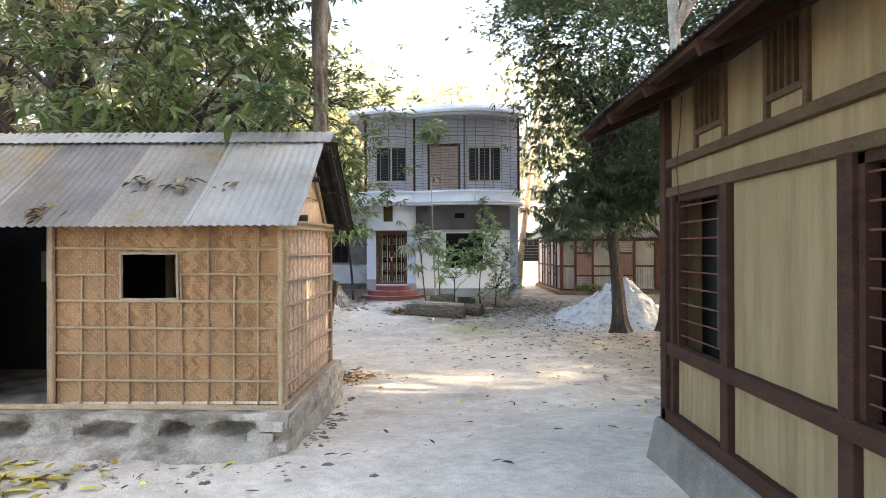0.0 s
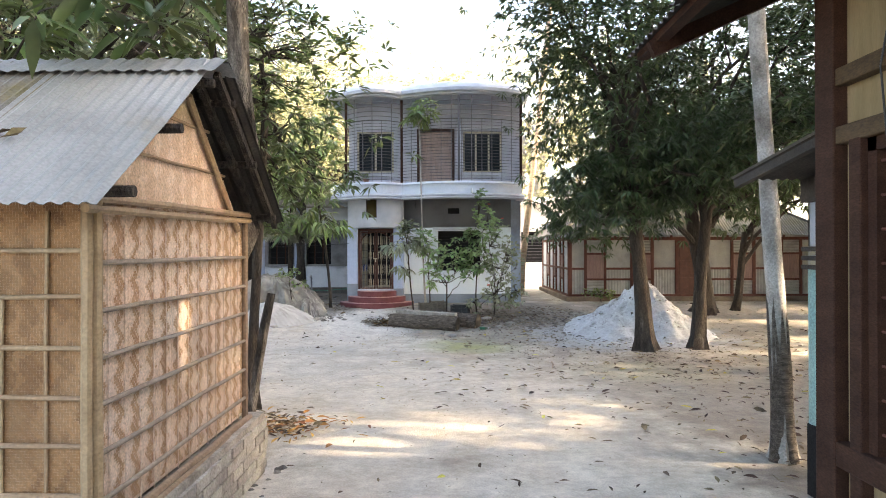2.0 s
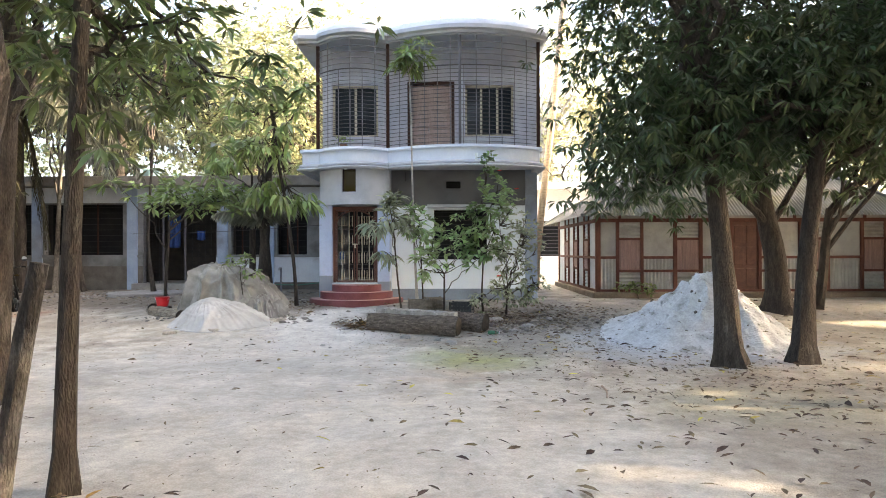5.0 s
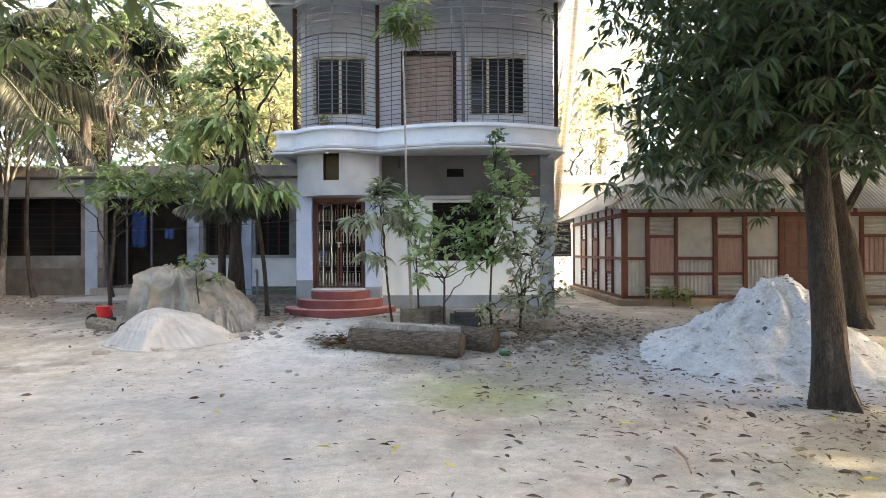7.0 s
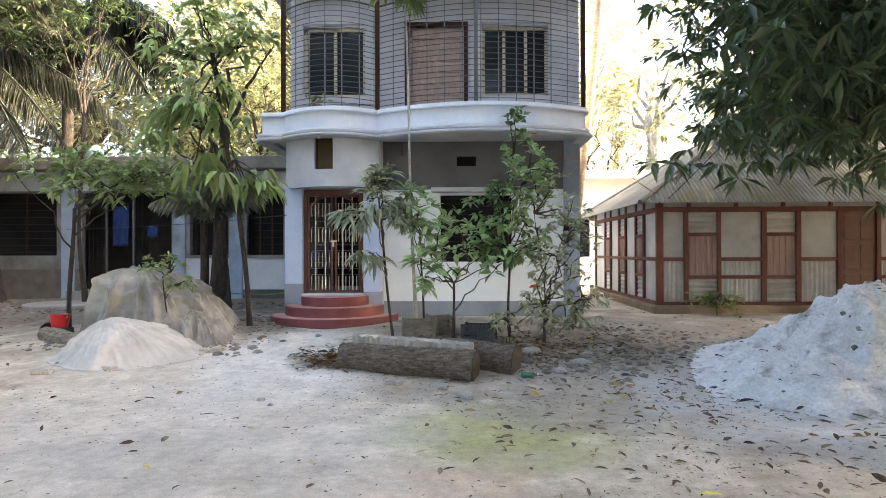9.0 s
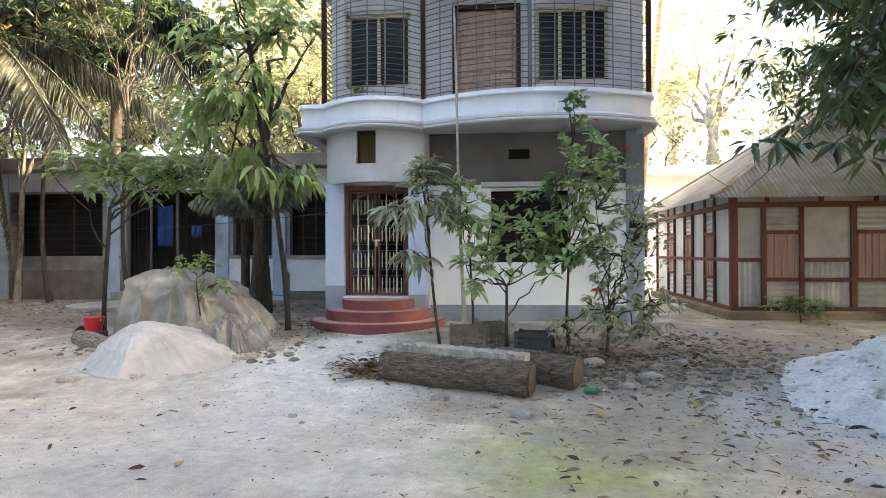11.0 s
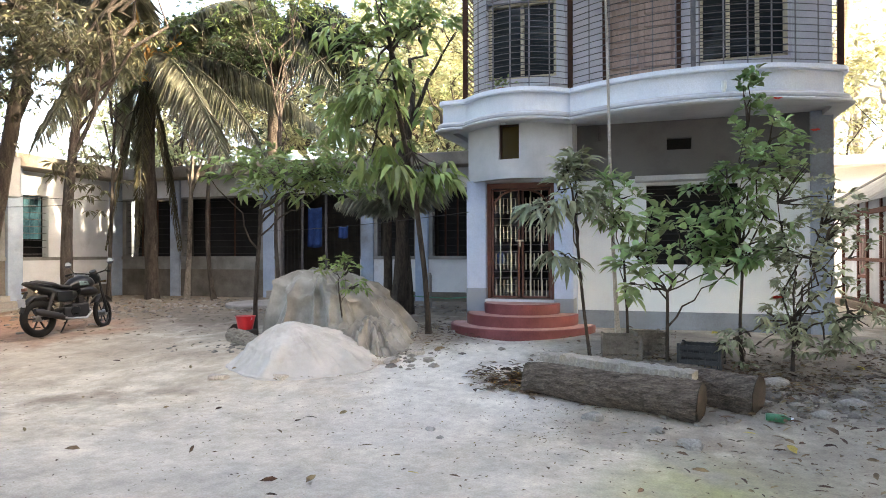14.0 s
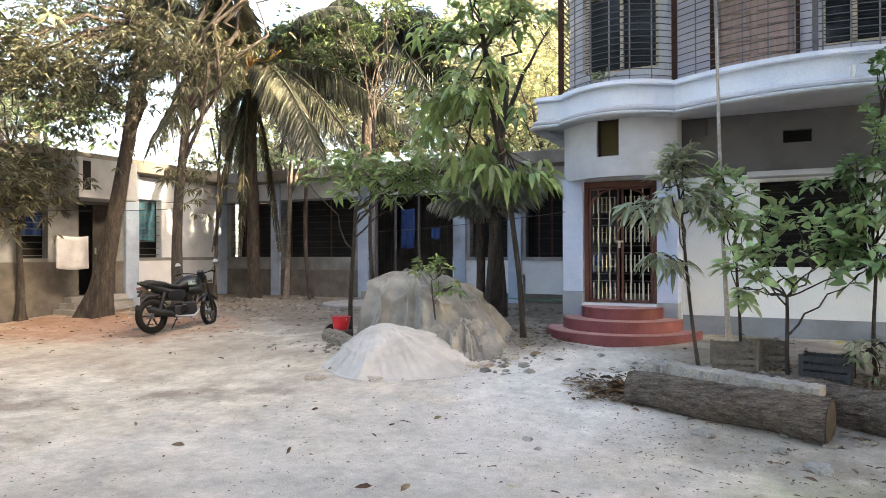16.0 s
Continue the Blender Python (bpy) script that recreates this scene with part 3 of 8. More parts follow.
def wall_grid(g, us, zs, solid, place):
    """One connected wall of cells between the lines us and zs; place(u, z, side) gives the corner on the front (0) or back (1)."""
    idx, vs, fs = {}, [], []

    def V(i, k, s):
        if (i, k, s) not in idx:
            idx[(i, k, s)] = len(vs)
            vs.append(place(us[i], zs[k], s))
        return idx[(i, k, s)]
    nu, nz = len(us) - 1, len(zs) - 1
    ok = {(i, k): solid((us[i] + us[i + 1]) / 2, (zs[k] + zs[k + 1]) / 2) for i in range(nu) for k in range(nz)}
    for (i, k), yes in ok.items():
        if not yes:
            continue
        fs.append((V(i, k, 0), V(i + 1, k, 0), V(i + 1, k + 1, 0), V(i, k + 1, 0)))
        fs.append((V(i, k + 1, 1), V(i + 1, k + 1, 1), V(i + 1, k, 1), V(i, k, 1)))
        for (di, dk), (a, b) in {(-1, 0): ((i, k + 1), (i, k)), (1, 0): ((i + 1, k), (i + 1, k + 1)), (0, -1): ((i, k), (i + 1, k)), (0, 1): ((i + 1, k + 1), (i, k + 1))}.items():
            if not ok.get((i + di, k + dk)):
                fs.append((V(*b, 0), V(*a, 0), V(*a, 1), V(*b, 1)))
    return g.add(vs, fs)


def wall_with_openings(g, axis, at, thick, a0, a1, z0, z1, holes):
    """A wall along x (axis 'x', at y = at) or along y, cut by (a0, a1, z0, z1) holes."""
    us = sorted({a0, a1, *[h[0] for h in holes], *[h[1] for h in holes]})
    zs = sorted({z0, z1, *[h[2] for h in holes], *[h[3] for h in holes]})
    us, zs = [u for u in us if a0 <= u <= a1], [z for z in zs if z0 <= z <= z1]
    solid = lambda u, z: not any(h[0] < u < h[1] and h[2] < z < h[3] for h in holes)
    place = (lambda u, z, s: (u, at + thick * s, z)) if axis == "x" else (lambda u, z, s: (at + thick * (1 - s), u, z))
    return wall_grid(g, us, zs, solid, place)


def build_house():
    h = thing("house", 0, 23, 0.35, "two-storey plastered house with bowed balcony, iron grille and red steps", "house")
    # ground floor
    g = wall_with_openings(Geo(), "x", 21.9, 0.2, -1.06, 2.16, 0.2, 2.62, [(-0.05, 1.2, 1.35, 2.52)])
    part("wall", g, "white", h, "white painted ground floor wall")
    # strip under the balcony, its shade carried by the plaster colour
    part("wall", wall_with_openings(Geo(), "x", 21.902, 0.2, -1.06, 2.16, 2.62, 3.46, [(0.24, 0.58, 3.03, 3.2)]), "cement", h, "bare plaster upper wall darkened for balcony shade")
    part("plinth_band", Geo().box(-1.05, 21.885, 0.1, 2.15, 21.91, 0.66), "dado", h, "grey cement dado")
    part("corner_pillar", Geo().box(2.1, 21.84, 0.1, 2.38, 22.2, 3.46), "dullblue", h, "dirty blue corner pillar with balcony shade in its paint", 0.01)
    part("side_wall", Geo().box(2.16, 22.2, 0.1, 2.36, 29, 6.3), "plaster", h)
    part("side_wall", Geo().box(-2.64, 21.75, 0.1, -2.44, 29, 6.3), "plaster", h)
    part("back_wall", Geo().box(-2.64, 29, 0.1, 2.36, 29.2, 6.3), "plaster", h)
    part("inner_wall", Geo().box(-2.44, 24.4, 0.5, 2.16, 24.5, 3.4), "dark", h)
    part("inner_wall", Geo().box(-1.1, 22.1, 0.5, -1.02, 24.4, 3.4), "plaster", h)
    part("floor_slab", Geo().box(-2.44, 21.5, 0.2, -1.06, 24.4, 0.795).box(-1.06, 22.1, 0.2, 2.16, 24.4, 0.795), "concrete", h)
    # porch
    part("porch_pillar", Geo().box(-2.66, 21.36, 0.1, -2.36, 21.75, 2.62), "blue", h, "pale blue porch pillar", 0.012)
    part("porch_pillar", Geo().box(-1.33, 21.36, 0.1, -1.05, 21.9, 2.62), "blue", h, "pale blue porch pillar", 0.012)
    for a0, a1 in ((-2.664, -2.356), (-1.334, -1.046)):
        part("pillar_foot", Geo().box(a0, 21.355, 0.1, a1, 21.7, 1.0 if a0 < -2 else 0.86), "dado", h, "bare grey cement foot of the pillar", 0.012)
    part("threshold", Geo().box(-2.36, 21.3, 0.795, -1.33, 21.5, 0.835), "wingwhite", h, "pale threshold slab", 0.008)
    line = [(x, max(y, 20.98)) for x, y in front_line(-2.66, -1.06, 0.10, 32)]
    vent = (-2.08, -1.77, 2.88, 3.40)
    us = sorted({x for x, _ in line} | {vent[0], vent[1]})
    deep = lambda u: max(front(u) + 0.10, 20.98)
    g = wall_grid(Geo(), us, [2.6, vent[2], vent[3], 3.46], lambda u, z: not (vent[0] < u < vent[1] and vent[2] < z < vent[3]), lambda u, z, s: (u, deep(u) + 0.14 * s, z))
    part("porch_return", Geo().box(-2.66, 21.48, 2.6, -2.52, 21.9, 3.46), "plaster", h)
    part("porch_return", Geo().box(-1.2, 21.46, 2.6, -1.055, 21.9, 3.46), "plaster", h)
    part("porch_wall", g, "plaster", h, "bowed grey plaster wall over the porch")
    poly = [(x, y + 0.01) for x, y in line] + [(-1.06, 22.0), (-2.66, 22.0)]
    part("porch_ceiling", Geo().prism(poly, 2.6, 2.66), "white", h)
    w = part("vent_window", Geo().box(-2.08, 21.2, 2.88, -1.77, 21.22, 3.40), "amber", h, "amber glass vent pane")
    part("frame", Geo().box(-2.08, 21.14, 2.86, -1.77, 21.2, 2.9).box(-2.08, 21.14, 3.38, -1.77, 21.2, 3.42).box(-2.09, 21.14, 2.86, -2.06, 21.2, 3.42).box(-1.79, 21.14, 2.86, -1.76, 21.2, 3.42), "darkwood", w)
    part("bulb", Geo().tube([(-1.99, 20.95, 3.44), (-1.99, 20.95, 3.37)], 0.035, 8), "white", h)
    # wide first-floor band with its mouldings
    path = [(-3.05, 29.0), (-3.05, 21.41)] + [(-3.03, 21.4)] + front_line(-2.66, 2.34) + [(2.36, 21.25), (2.37, 29.0)]
    part("balcony_band", Geo().sweep(path, [(-0.12, 3.5), (0.0, 3.5), (0.0, 3.80), (-0.12, 3.80)]), "band", h, "pale blue-white balcony parapet")
    part("band_cap", Geo().sweep(path, [(-0.14, 3.8), (0.05, 3.8), (0.06, 3.82), (0.05, 3.875), (-0.14, 3.875)]), "band", h)
    part("band_moulding", Geo().sweep(path, [(-0.12, 3.44), (0.05, 3.44), (0.085, 3.47), (0.085, 3.50), (0.05, 3.525), (0.0, 3.545), (-0.12, 3.545)]), "plaster", h)
    part("band_moulding", Geo().sweep(path, [(-0.12, 3.39), (0.10, 3.39), (0.13, 3.41), (0.13, 3.43), (0.09, 3.45), (-0.12, 3.45)]), "plaster", h)
    slab = [(-3.02, 29.0), (-3.02, 21.45)] + front_line(-2.66, 2.34, 0.05) + [(2.34, 29.0)]
    part("floor_slab", Geo().prism(slab, 3.46, 3.6), "plaster", h)
    # upper wall with windows and a door
    holes = [(-2.43, -1.35, 4.24, 5.45), (-0.59, 0.37, 3.6, 5.45), (0.69, 1.83, 4.24, 5.45)]
    part("upper_wall", wall_with_openings(Geo(), "x", 21.8, 0.2, -2.66, 2.36, 3.6, 6.3, holes), "uppergrey", h, "blue-grey upper floor wall")
    for x0, x1, panes in ((-2.43, -1.35, 2), (0.69, 1.83, 3)):
        wd = part("window", Geo().box(x0, 21.93, 4.24, x1, 21.95, 5.45), "glass", h, "dark window pane with cream frame")
        g = Geo().box(x0, 21.86, 4.24, x0 + 0.05, 21.93, 5.45).box(x1 - 0.05, 21.86, 4.24, x1, 21.93, 5.45).box(x0, 21.86, 4.24, x1, 21.93, 4.29).box(x0, 21.86, 5.40, x1, 21.93, 5.45)
        for k in range(1, panes):
            xm = x0 + (x1 - x0) * k / panes
            g.box(xm - 0.025, 21.86, 4.24, xm + 0.025, 21.93, 5.45)
        part("window_frame", g, "cream", wd, "cream painted frame")
        g = Geo().box(x0 - 0.13, 21.76, 4.10, x1 + 0.13, 21.83, 4.20).box(x0 - 0.13, 21.76, 5.50, x1 + 0.13, 21.83, 5.6)
        g.box(x0 - 0.13, 21.76, 4.2, x0 - 0.03, 21.82, 5.5).box(x1 + 0.03, 21.76, 4.2, x1 + 0.13, 21.82, 5.5)
        part("surround", g, "plaster", wd)
        for k in range(12):
            z = 4.31 + k * 0.095
            part("bar", Geo().tube([(x0, 21.84, z), (x1, 21.84, z)], 0.006, 5), "blackplastic", wd)
    d = part("upper_door", Geo().box(-0.59, 21.86, 3.6, 0.37, 21.92, 5.45), "doorpale", h, "faded pink-brown wooden double door")
    for k in range(2):
        for j in range(9):
            x0 = -0.53 + k * 0.46
            part("slat", Geo().box(x0, 21.835, 3.67 + j * 0.197, x0 + 0.38, 21.87, 3.84 + j * 0.197), "doorpale", d, bevel=0.012)
    part("door_frame", Geo().box(-0.66, 21.76, 3.6, -0.59, 21.9, 5.52).box(0.37, 21.76, 3.6, 0.44, 21.9, 5.52).box(-0.59, 21.76, 5.45, 0.37, 21.9, 5.52), "darkwood", d)
    part("handle", Geo().tube([(-0.16, 21.83, 4.35), (-0.16, 21.80, 4.4), (-0.16, 21.83, 4.45)], 0.012, 6), "chrome", d)
    # iron grille along the bowed edge
    for x in (-2.7, -1.08, 2.33):
        part("grille_post", Geo().box(x - 0.035, front(x) + 0.03, 3.87, x + 0.035, front(x) + 0.10, 6.3), "darkwood", h)
    part("grille_post", Geo().box(0.52, front(0.55) + 0.03, 3.87, 0.58, front(0.55) + 0.09, 6.3), "iron", h)
    for x0, x1 in ((-2.7, -1.08), (-1.08, 2.33)):
        line = front_line(x0, x1, 0.06, 28)
        for k in range(19):
            z = 3.95 + k * 0.088
            part("grille_bar", Geo().tube([(x, y, z) for x, y in line], 0.0065, 5), "iron", h)
        part("grille_rail", Geo().tube([(x, y, 5.62) for x, y in line], 0.014, 6), "iron", h)
        for k in range(4):
            part("top_rail", Geo().tube([(x, y, 5.74 + k * 0.13) for x, y in line], 0.011, 6), "palerail", h)
        m = max(3, round((x1 - x0) / 0.29))
        for k in range(1, m):
            x = x0 + (x1 - x0) * k / m
            part("upright", Geo().box(x - 0.009, front(x) + 0.066, 3.87, x + 0.009, front(x) + 0.075, 5.62), "palerail", h)
            if k % 2:
                part("upright", Geo().box(x - 0.012, front(x) + 0.066, 5.62, x + 0.012, front(x) + 0.08, 6.3), "palerail", h)
    # side grille seen past the corner
    for k in range(20):
        part("side_bar", Geo().tube([(-2.72, 21.45, 3.95 + k * 0.085), (-2.72, 22.6, 3.95 + k * 0.085)], 0.012, 5), "gatered", h)
    # roof
    rpath = [(-3.12, 29.2), (-3.12, 21.31)] + [(-3.1, 21.3)] + front_line(-2.66, 2.36, -0.06) + [(2.44, 21.2), (2.46, 29.2)]
    part("roof_cornice", Geo().sweep(rpath, [(-0.2, 6.28), (0.03, 6.28), (0.05, 6.33), (0.12, 6.36), (0.13, 6.44), (0.08, 6.52), (0.0, 6.6), (-0.2, 6.62)]), "plaster", h)
    part("roof", Geo().prism([(-3.1, 29.2), (-3.1, 21.4)] + front_line(-2.66, 2.36, 0.0) + [(2.44, 29.2)], 6.26, 6.5), "plaster", h)
    # steps
    st = thing("round_steps", -1.78, 21.35, 0.36, "three half-round red oxide cement steps at the gate", "steps")
    for k, r in enumerate((1.06, 0.82, 0.56)):
        z1 = 0.50 + 0.15 * k
        poly = [(-1.8 + r * math.cos(a), 21.35 - r * math.sin(a)) for a in [math.pi * i / 36 for i in range(36, -1, -1)]]
        poly = [(x, min(y, 21.37)) for x, y in poly]
        sp = part("step", Geo().prism(poly, z1 - 0.2, z1), "redstep", st, bevel=0.012)
        part("tread", Geo().prism([(-1.8 + (x + 1.8) * 0.965, 21.35 + (y - 21.35) * 0.965) for x, y in poly], z1 - 0.01, z1 + 0.003), "steptread", sp, "dusty pinkish tread")
    # gate
    gt = part("gate", Geo().box(-2.36, 21.46, 0.80, -2.30, 21.52, 2.58).box(-1.39, 21.46, 0.80, -1.33, 21.52, 2.58).box(-2.30, 21.46, 2.5, -1.39, 21.52, 2.58).box(-2.30, 21.46, 0.80, -1.39, 21.52, 0.84), "gatered", h, "rust-red iron double gate with cream bars")
    for x0, x1 in ((-2.29, -1.86), (-1.83, -1.40)):
        lf = part("leaf", Geo().box(x0, 21.47, 0.85, x0 + 0.03, 21.5, 2.49).box(x1 - 0.03, 21.47, 0.85, x1, 21.5, 2.49).box(x0, 21.47, 0.85, x1, 21.5, 0.88).box(x0, 21.47, 2.46, x1, 21.5, 2.49), "gatered", gt)
        for k in range(1, 7):
            x = x0 + (x1 - x0) * k / 7
            for z0, z1 in ((0.88, 1.12), (1.28, 1.52), (1.7, 1.92), (2.12, 2.36)):
                part("short_bar", Geo().box(x - 0.006, 21.475, z0, x + 0.006, 21.49, z1), "cream", lf)
        for k in (2, 5):
            x = x0 + (x1 - x0) * (k + 0.5) / 8
            part("long_bar", Geo().box(x - 0.008, 21.47, 0.88, x + 0.008, 21.485, 2.46), "cream", lf)
        for k in range(15):
            part("cross_bar", Geo().tube([(x0, 21.492, 0.95 + k * 0.1), (x1, 21.492, 0.95 + k * 0.1)], 0.005, 5), "iron", lf)
    for k in range(7):
        a0, a1 = math.pi * k / 7, math.pi * (k + 1) / 7
        c = (-1.845, 2.16)
        part("arch_bar", Geo().beam((c[0] + 0.44 * math.cos(a0), 21.468, c[1] + 0.33 * math.sin(a0)), (c[0] + 0.44 * math.cos(a1), 21.468, c[1] + 0.33 * math.sin(a1)), 0.012, 0.03), "gatered", gt)
    part("hanging_bag", Geo().tube([(-2.17, 21.56, 1.36), (-2.17, 21.56, 1.4), (-2.17, 21.56, 1.5), (-2.17, 21.545, 1.55)], [0.05, 0.075, 0.07, 0.015], 12, 0.3), "bluecloth", gt, "small blue bag hung inside the gate")
    part("lock", Geo().box(-1.9, 21.45, 1.70, -1.8, 21.465, 1.725).box(-1.87, 21.45, 1.62, -1.84, 21.465, 1.70), "cream", gt)
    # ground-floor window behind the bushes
    # sheet painted near-black as the unlit room behind
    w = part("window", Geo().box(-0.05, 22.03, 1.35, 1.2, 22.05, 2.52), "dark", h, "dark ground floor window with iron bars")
    for k in range(12):
        part("bar", Geo().tube([(-0.05, 21.98, 1.42 + k * 0.095), (1.2, 21.98, 1.42 + k * 0.095)], 0.007, 5), "blackplastic", w)
    part("window_shade", Geo().box(-0.2, 21.6, 2.56, 1.35, 21.9, 2.63), "plaster", h)
    part("vent", Geo().box(0.24, 22.0, 3.03, 0.58, 22.02, 3.2), "dark", h)
    part("pipe_stub", Geo().tube([(-0.72, 21.86, 3.42), (-0.72, 21.86, 3.2)], 0.02, 6), "iron", h)
    part("wall_lamp", Geo().tube([(0.9, 20.63, 3.52), (0.9, 20.60, 3.58), (0.9, 20.60, 3.66)], [0.02, 0.035, 0.03], 8), "white", h)


build_house()


# ---- timber and tin walls ----
def tin_panel(parent, axis, at, a0, a1, z0, z1, material, ribs="v", pitch=0.09, sign=-1, depth=0.01):
    """A corrugated panel in a wall plane; axis 'x': wall along x at y = at."""
    if axis == "x":
        o, u = (a0, at, z0), (1, 0, 0)
    else:
        o, u = (at, a1, z0), (0, -1, 0)
    g = Geo().sheet(o, u, (0, 0, 1), a1 - a0, z1 - z0, pitch, depth, "v" if ribs == "v" else "u")
    return part("sheet_panel", g, material, parent)


def timber(parent, axis, at, a0, a1, z0, z1, material="redwood", proud=0.05, name="post"):
    g = Geo()
    if axis == "x":
        g.box(a0, at - proud, z0, a1, at + 0.03, z1)
    else:
        g.box(at - proud, a0, z0, at + 0.03, a1, z1)
    return part(name, g, material, parent, bevel=0.006)


def tin_roof_slope(parent, o, u, v, lu, lv, material, sheets, name="roof_sheet", sag=0.0, odd={}):
    """A roof slope of overlapping corrugated sheets; u along the eave, v up the slope."""
    w = lu / sheets
    un = Vector(u).normalized()
    wn_ = Vector(u).cross(Vector(v)).normalized()
    for i in range(sheets):
        k = random.uniform(0.0, 0.006) + (0.008 if i % 2 else 0)
        oo = Vector(o) + un * (w * i - 0.04) + wn_ * k + Vector(v).normalized() * random.uniform(-0.03, 0.02)
        part(name, Geo().sheet(oo, u, v, w + 0.08, lv, 0.076, 0.009, "v", sag=sag), odd.get(i, material), parent)


def hip_slope(parent, a, b, c, d, material):
    """A corrugated hip slope: eave a-b, ridge d-c (c above b's side); the ribs run from eave to ridge."""
    a, b, c, d = map(Vector, (a, b, c, d))
    u = (b - a).normalized()
    v = ((d - a) - u * (d - a).dot(u))
    h = v.length
    v.normalize()
    w = u.cross(v)
    L = (b - a).length
    sd, sc = (d - a).dot(u), (c - a).dot(u)
    n = int(L / 0.02)
    g = Geo()
    vs = []
    for i in range(n + 1):
        s = L * i / n
        top = h * (s / sd if s < sd else (L - s) / (L - sc) if s > sc else 1.0)
        o = w * (0.011 * math.sin(2 * math.pi * s / 0.08))
        vs += [a + u * s + o, a + u * s + v * top * 0.5 + o, a + u * s + v * top + o]
    g.add(vs, [(i * 3 + k, i * 3 + 3 + k, i * 3 + 4 + k, i * 3 + 1 + k) for i in range(n) for k in range(2)])
    g.smooth = True
    return part("roof_slope", g, material, parent)


def window_bay(parent, axis, at, a0, a1, shutter="redwood", z=(0.58, 1.05, 1.95, 2.27)):
    """A bay with ribbed tin below and above and a slatted brown shutter between."""
    wb = "shadedtin" if axis == "x" else "bluetin"
    tin_panel(parent, axis, at, a0, a1, z[0], z[1] - 0.02, wb, "h")
    tin_panel(parent, axis, at, a0, a1, z[2], z[3], wb, "h")
    sh = part("shutter", Geo().box(a0, at - 0.01, z[1] + 0.03, a1, at + 0.02, z[2]) if axis == "x" else Geo().box(at - 0.01, a0, z[1] + 0.03, at + 0.02, a1, z[2]), "doorbrown", parent, "brown slatted wooden shutter")
    n = max(3, int((a1 - a0) / 0.09))
    for i in range(n):
        c = a0 + (a1 - a0) * (i + 0.5) / n
        g = Geo().box(c - 0.022, at - 0.03, z[1] + 0.05, c + 0.022, at - 0.008, z[2] - 0.02) if axis == "x" else Geo().box(at - 0.03, c - 0.022, z[1] + 0.05, at - 0.008, c + 0.022, z[2] - 0.02)
        part("slat", g, "doorbrown", sh)
    timber(parent, axis, at, a0, a1, z[1] - 0.03, z[1] + 0.03, name="rail")
    timber(parent, axis, at, a0, a1, z[2] - 0.03, z[2] + 0.03, name="rail")


def build_tin_house():
    h = thing("tin_house", 7.6, 25.2, 0.4, "white tin house with red-brown timber frame and mossy hip roof", "house")
    x0, x1, y0, y1, zb, zt = 3.94, 11.36, 22.5, 27.9, 0.54, 2.3
    part("plinth", Geo().box(x0 - 0.15, y0 - 0.2, -0.1, x1 + 0.2, y1 + 0.2, zb), "mudbase", h, "dark earthen plinth", bevel=0.04)
    part("inner_wall", Geo().box(x0 + 0.06, y0 + 0.06, zb, x1 - 0.06, y0 + 0.1, zt + 0.15), "dark", h)
    part("inner_wall", Geo().box(x0 + 0.06, y0 + 0.1, zb, x0 + 0.1, y1, zt + 0.15), "dark", h)
    part("back_wall", Geo().box(x0, y1 - 0.05, zb, x1, y1, zt + 0.15), "shadedtin", h)
    part("side_wall", Geo().box(x1 - 0.05, y0, zb, x1, y1, zt + 0.15), "shadedtin", h)
    # front: posts, rails and bays
    bays = [("p", 4.0, 4.38), ("w", 4.46, 4.98), ("p", 5.05, 5.78), ("w", 5.87, 6.40), ("p", 6.49, 7.14), ("d", 7.22, 7.84), ("p", 7.92, 8.82), ("w", 8.9, 9.48), ("p", 9.57, 10.32), ("w", 10.40, 10.90), ("p", 10.98, 11.3)]
    for k, a0, a1 in bays:
        if k == "w":
            window_bay(h, "x", y0, a0, a1, z=(0.6, 1.05, 1.83, 2.24))
        elif k == "d":
            d = part("door", Geo().box(a0, y0 - 0.01, 0.56, a1, y0 + 0.03, 2.24), "gatered", h, "dark red wooden double door")
            for i in range(2):
                for j in range(3):
                    part("panel", Geo().box(a0 + 0.05 + i * 0.29, y0 - 0.025, 0.66 + j * 0.53, a0 + 0.28 + i * 0.29, y0 - 0.008, 1.1 + j * 0.53), "gatered", d, bevel=0.008)
        else:
            tin_panel(h, "x", y0, a0, a1, 0.6, 1.36, "shadedtin", "v", 0.085)
            tin_panel(h, "x", y0, a0, a1, 1.40, 2.24, "shadedtin", "v", 0.3, depth=0.003)
            timber(h, "x", y0, a0, a1, 1.345, 1.41, name="rail")
            if 5 < a0 < 6 or 7.9 < a0 < 8:
                timber(h, "x", y0, a0, a1, 1.02, 1.08, name="rail")
    for a0, a1 in zip([b[2] for b in bays[:-1]], [b[1] for b in bays[1:]]):
        timber(h, "x", y0, a0, a1, 0.56, 2.3)
    timber(h, "x", y0, x0 - 0.06, x0 + 0.06, 0.5, 2.42, proud=0.07)
    timber(h, "x", y0, x1 - 0.06, x1 + 0.06, 0.5, 2.42, proud=0.07)
    timber(h, "x", y0, x0 + 0.06, x1 - 0.06, 2.24, 2.33, proud=0.06, name="plate")
    timber(h, "x", y0, x0 + 0.06, x1 - 0.06, 0.52, 0.6, proud=0.06, name="sill_beam")
    part("fascia", Geo().box(x0, y0 - 0.02, 2.33, x1, y0, 2.6), "shadedtin", h)
    for k in range(9):
        xx = x0 + 0.5 + k * 0.85
        timber(h, "x", y0 - 0.02, xx, xx + 0.06, 2.33, 2.6)
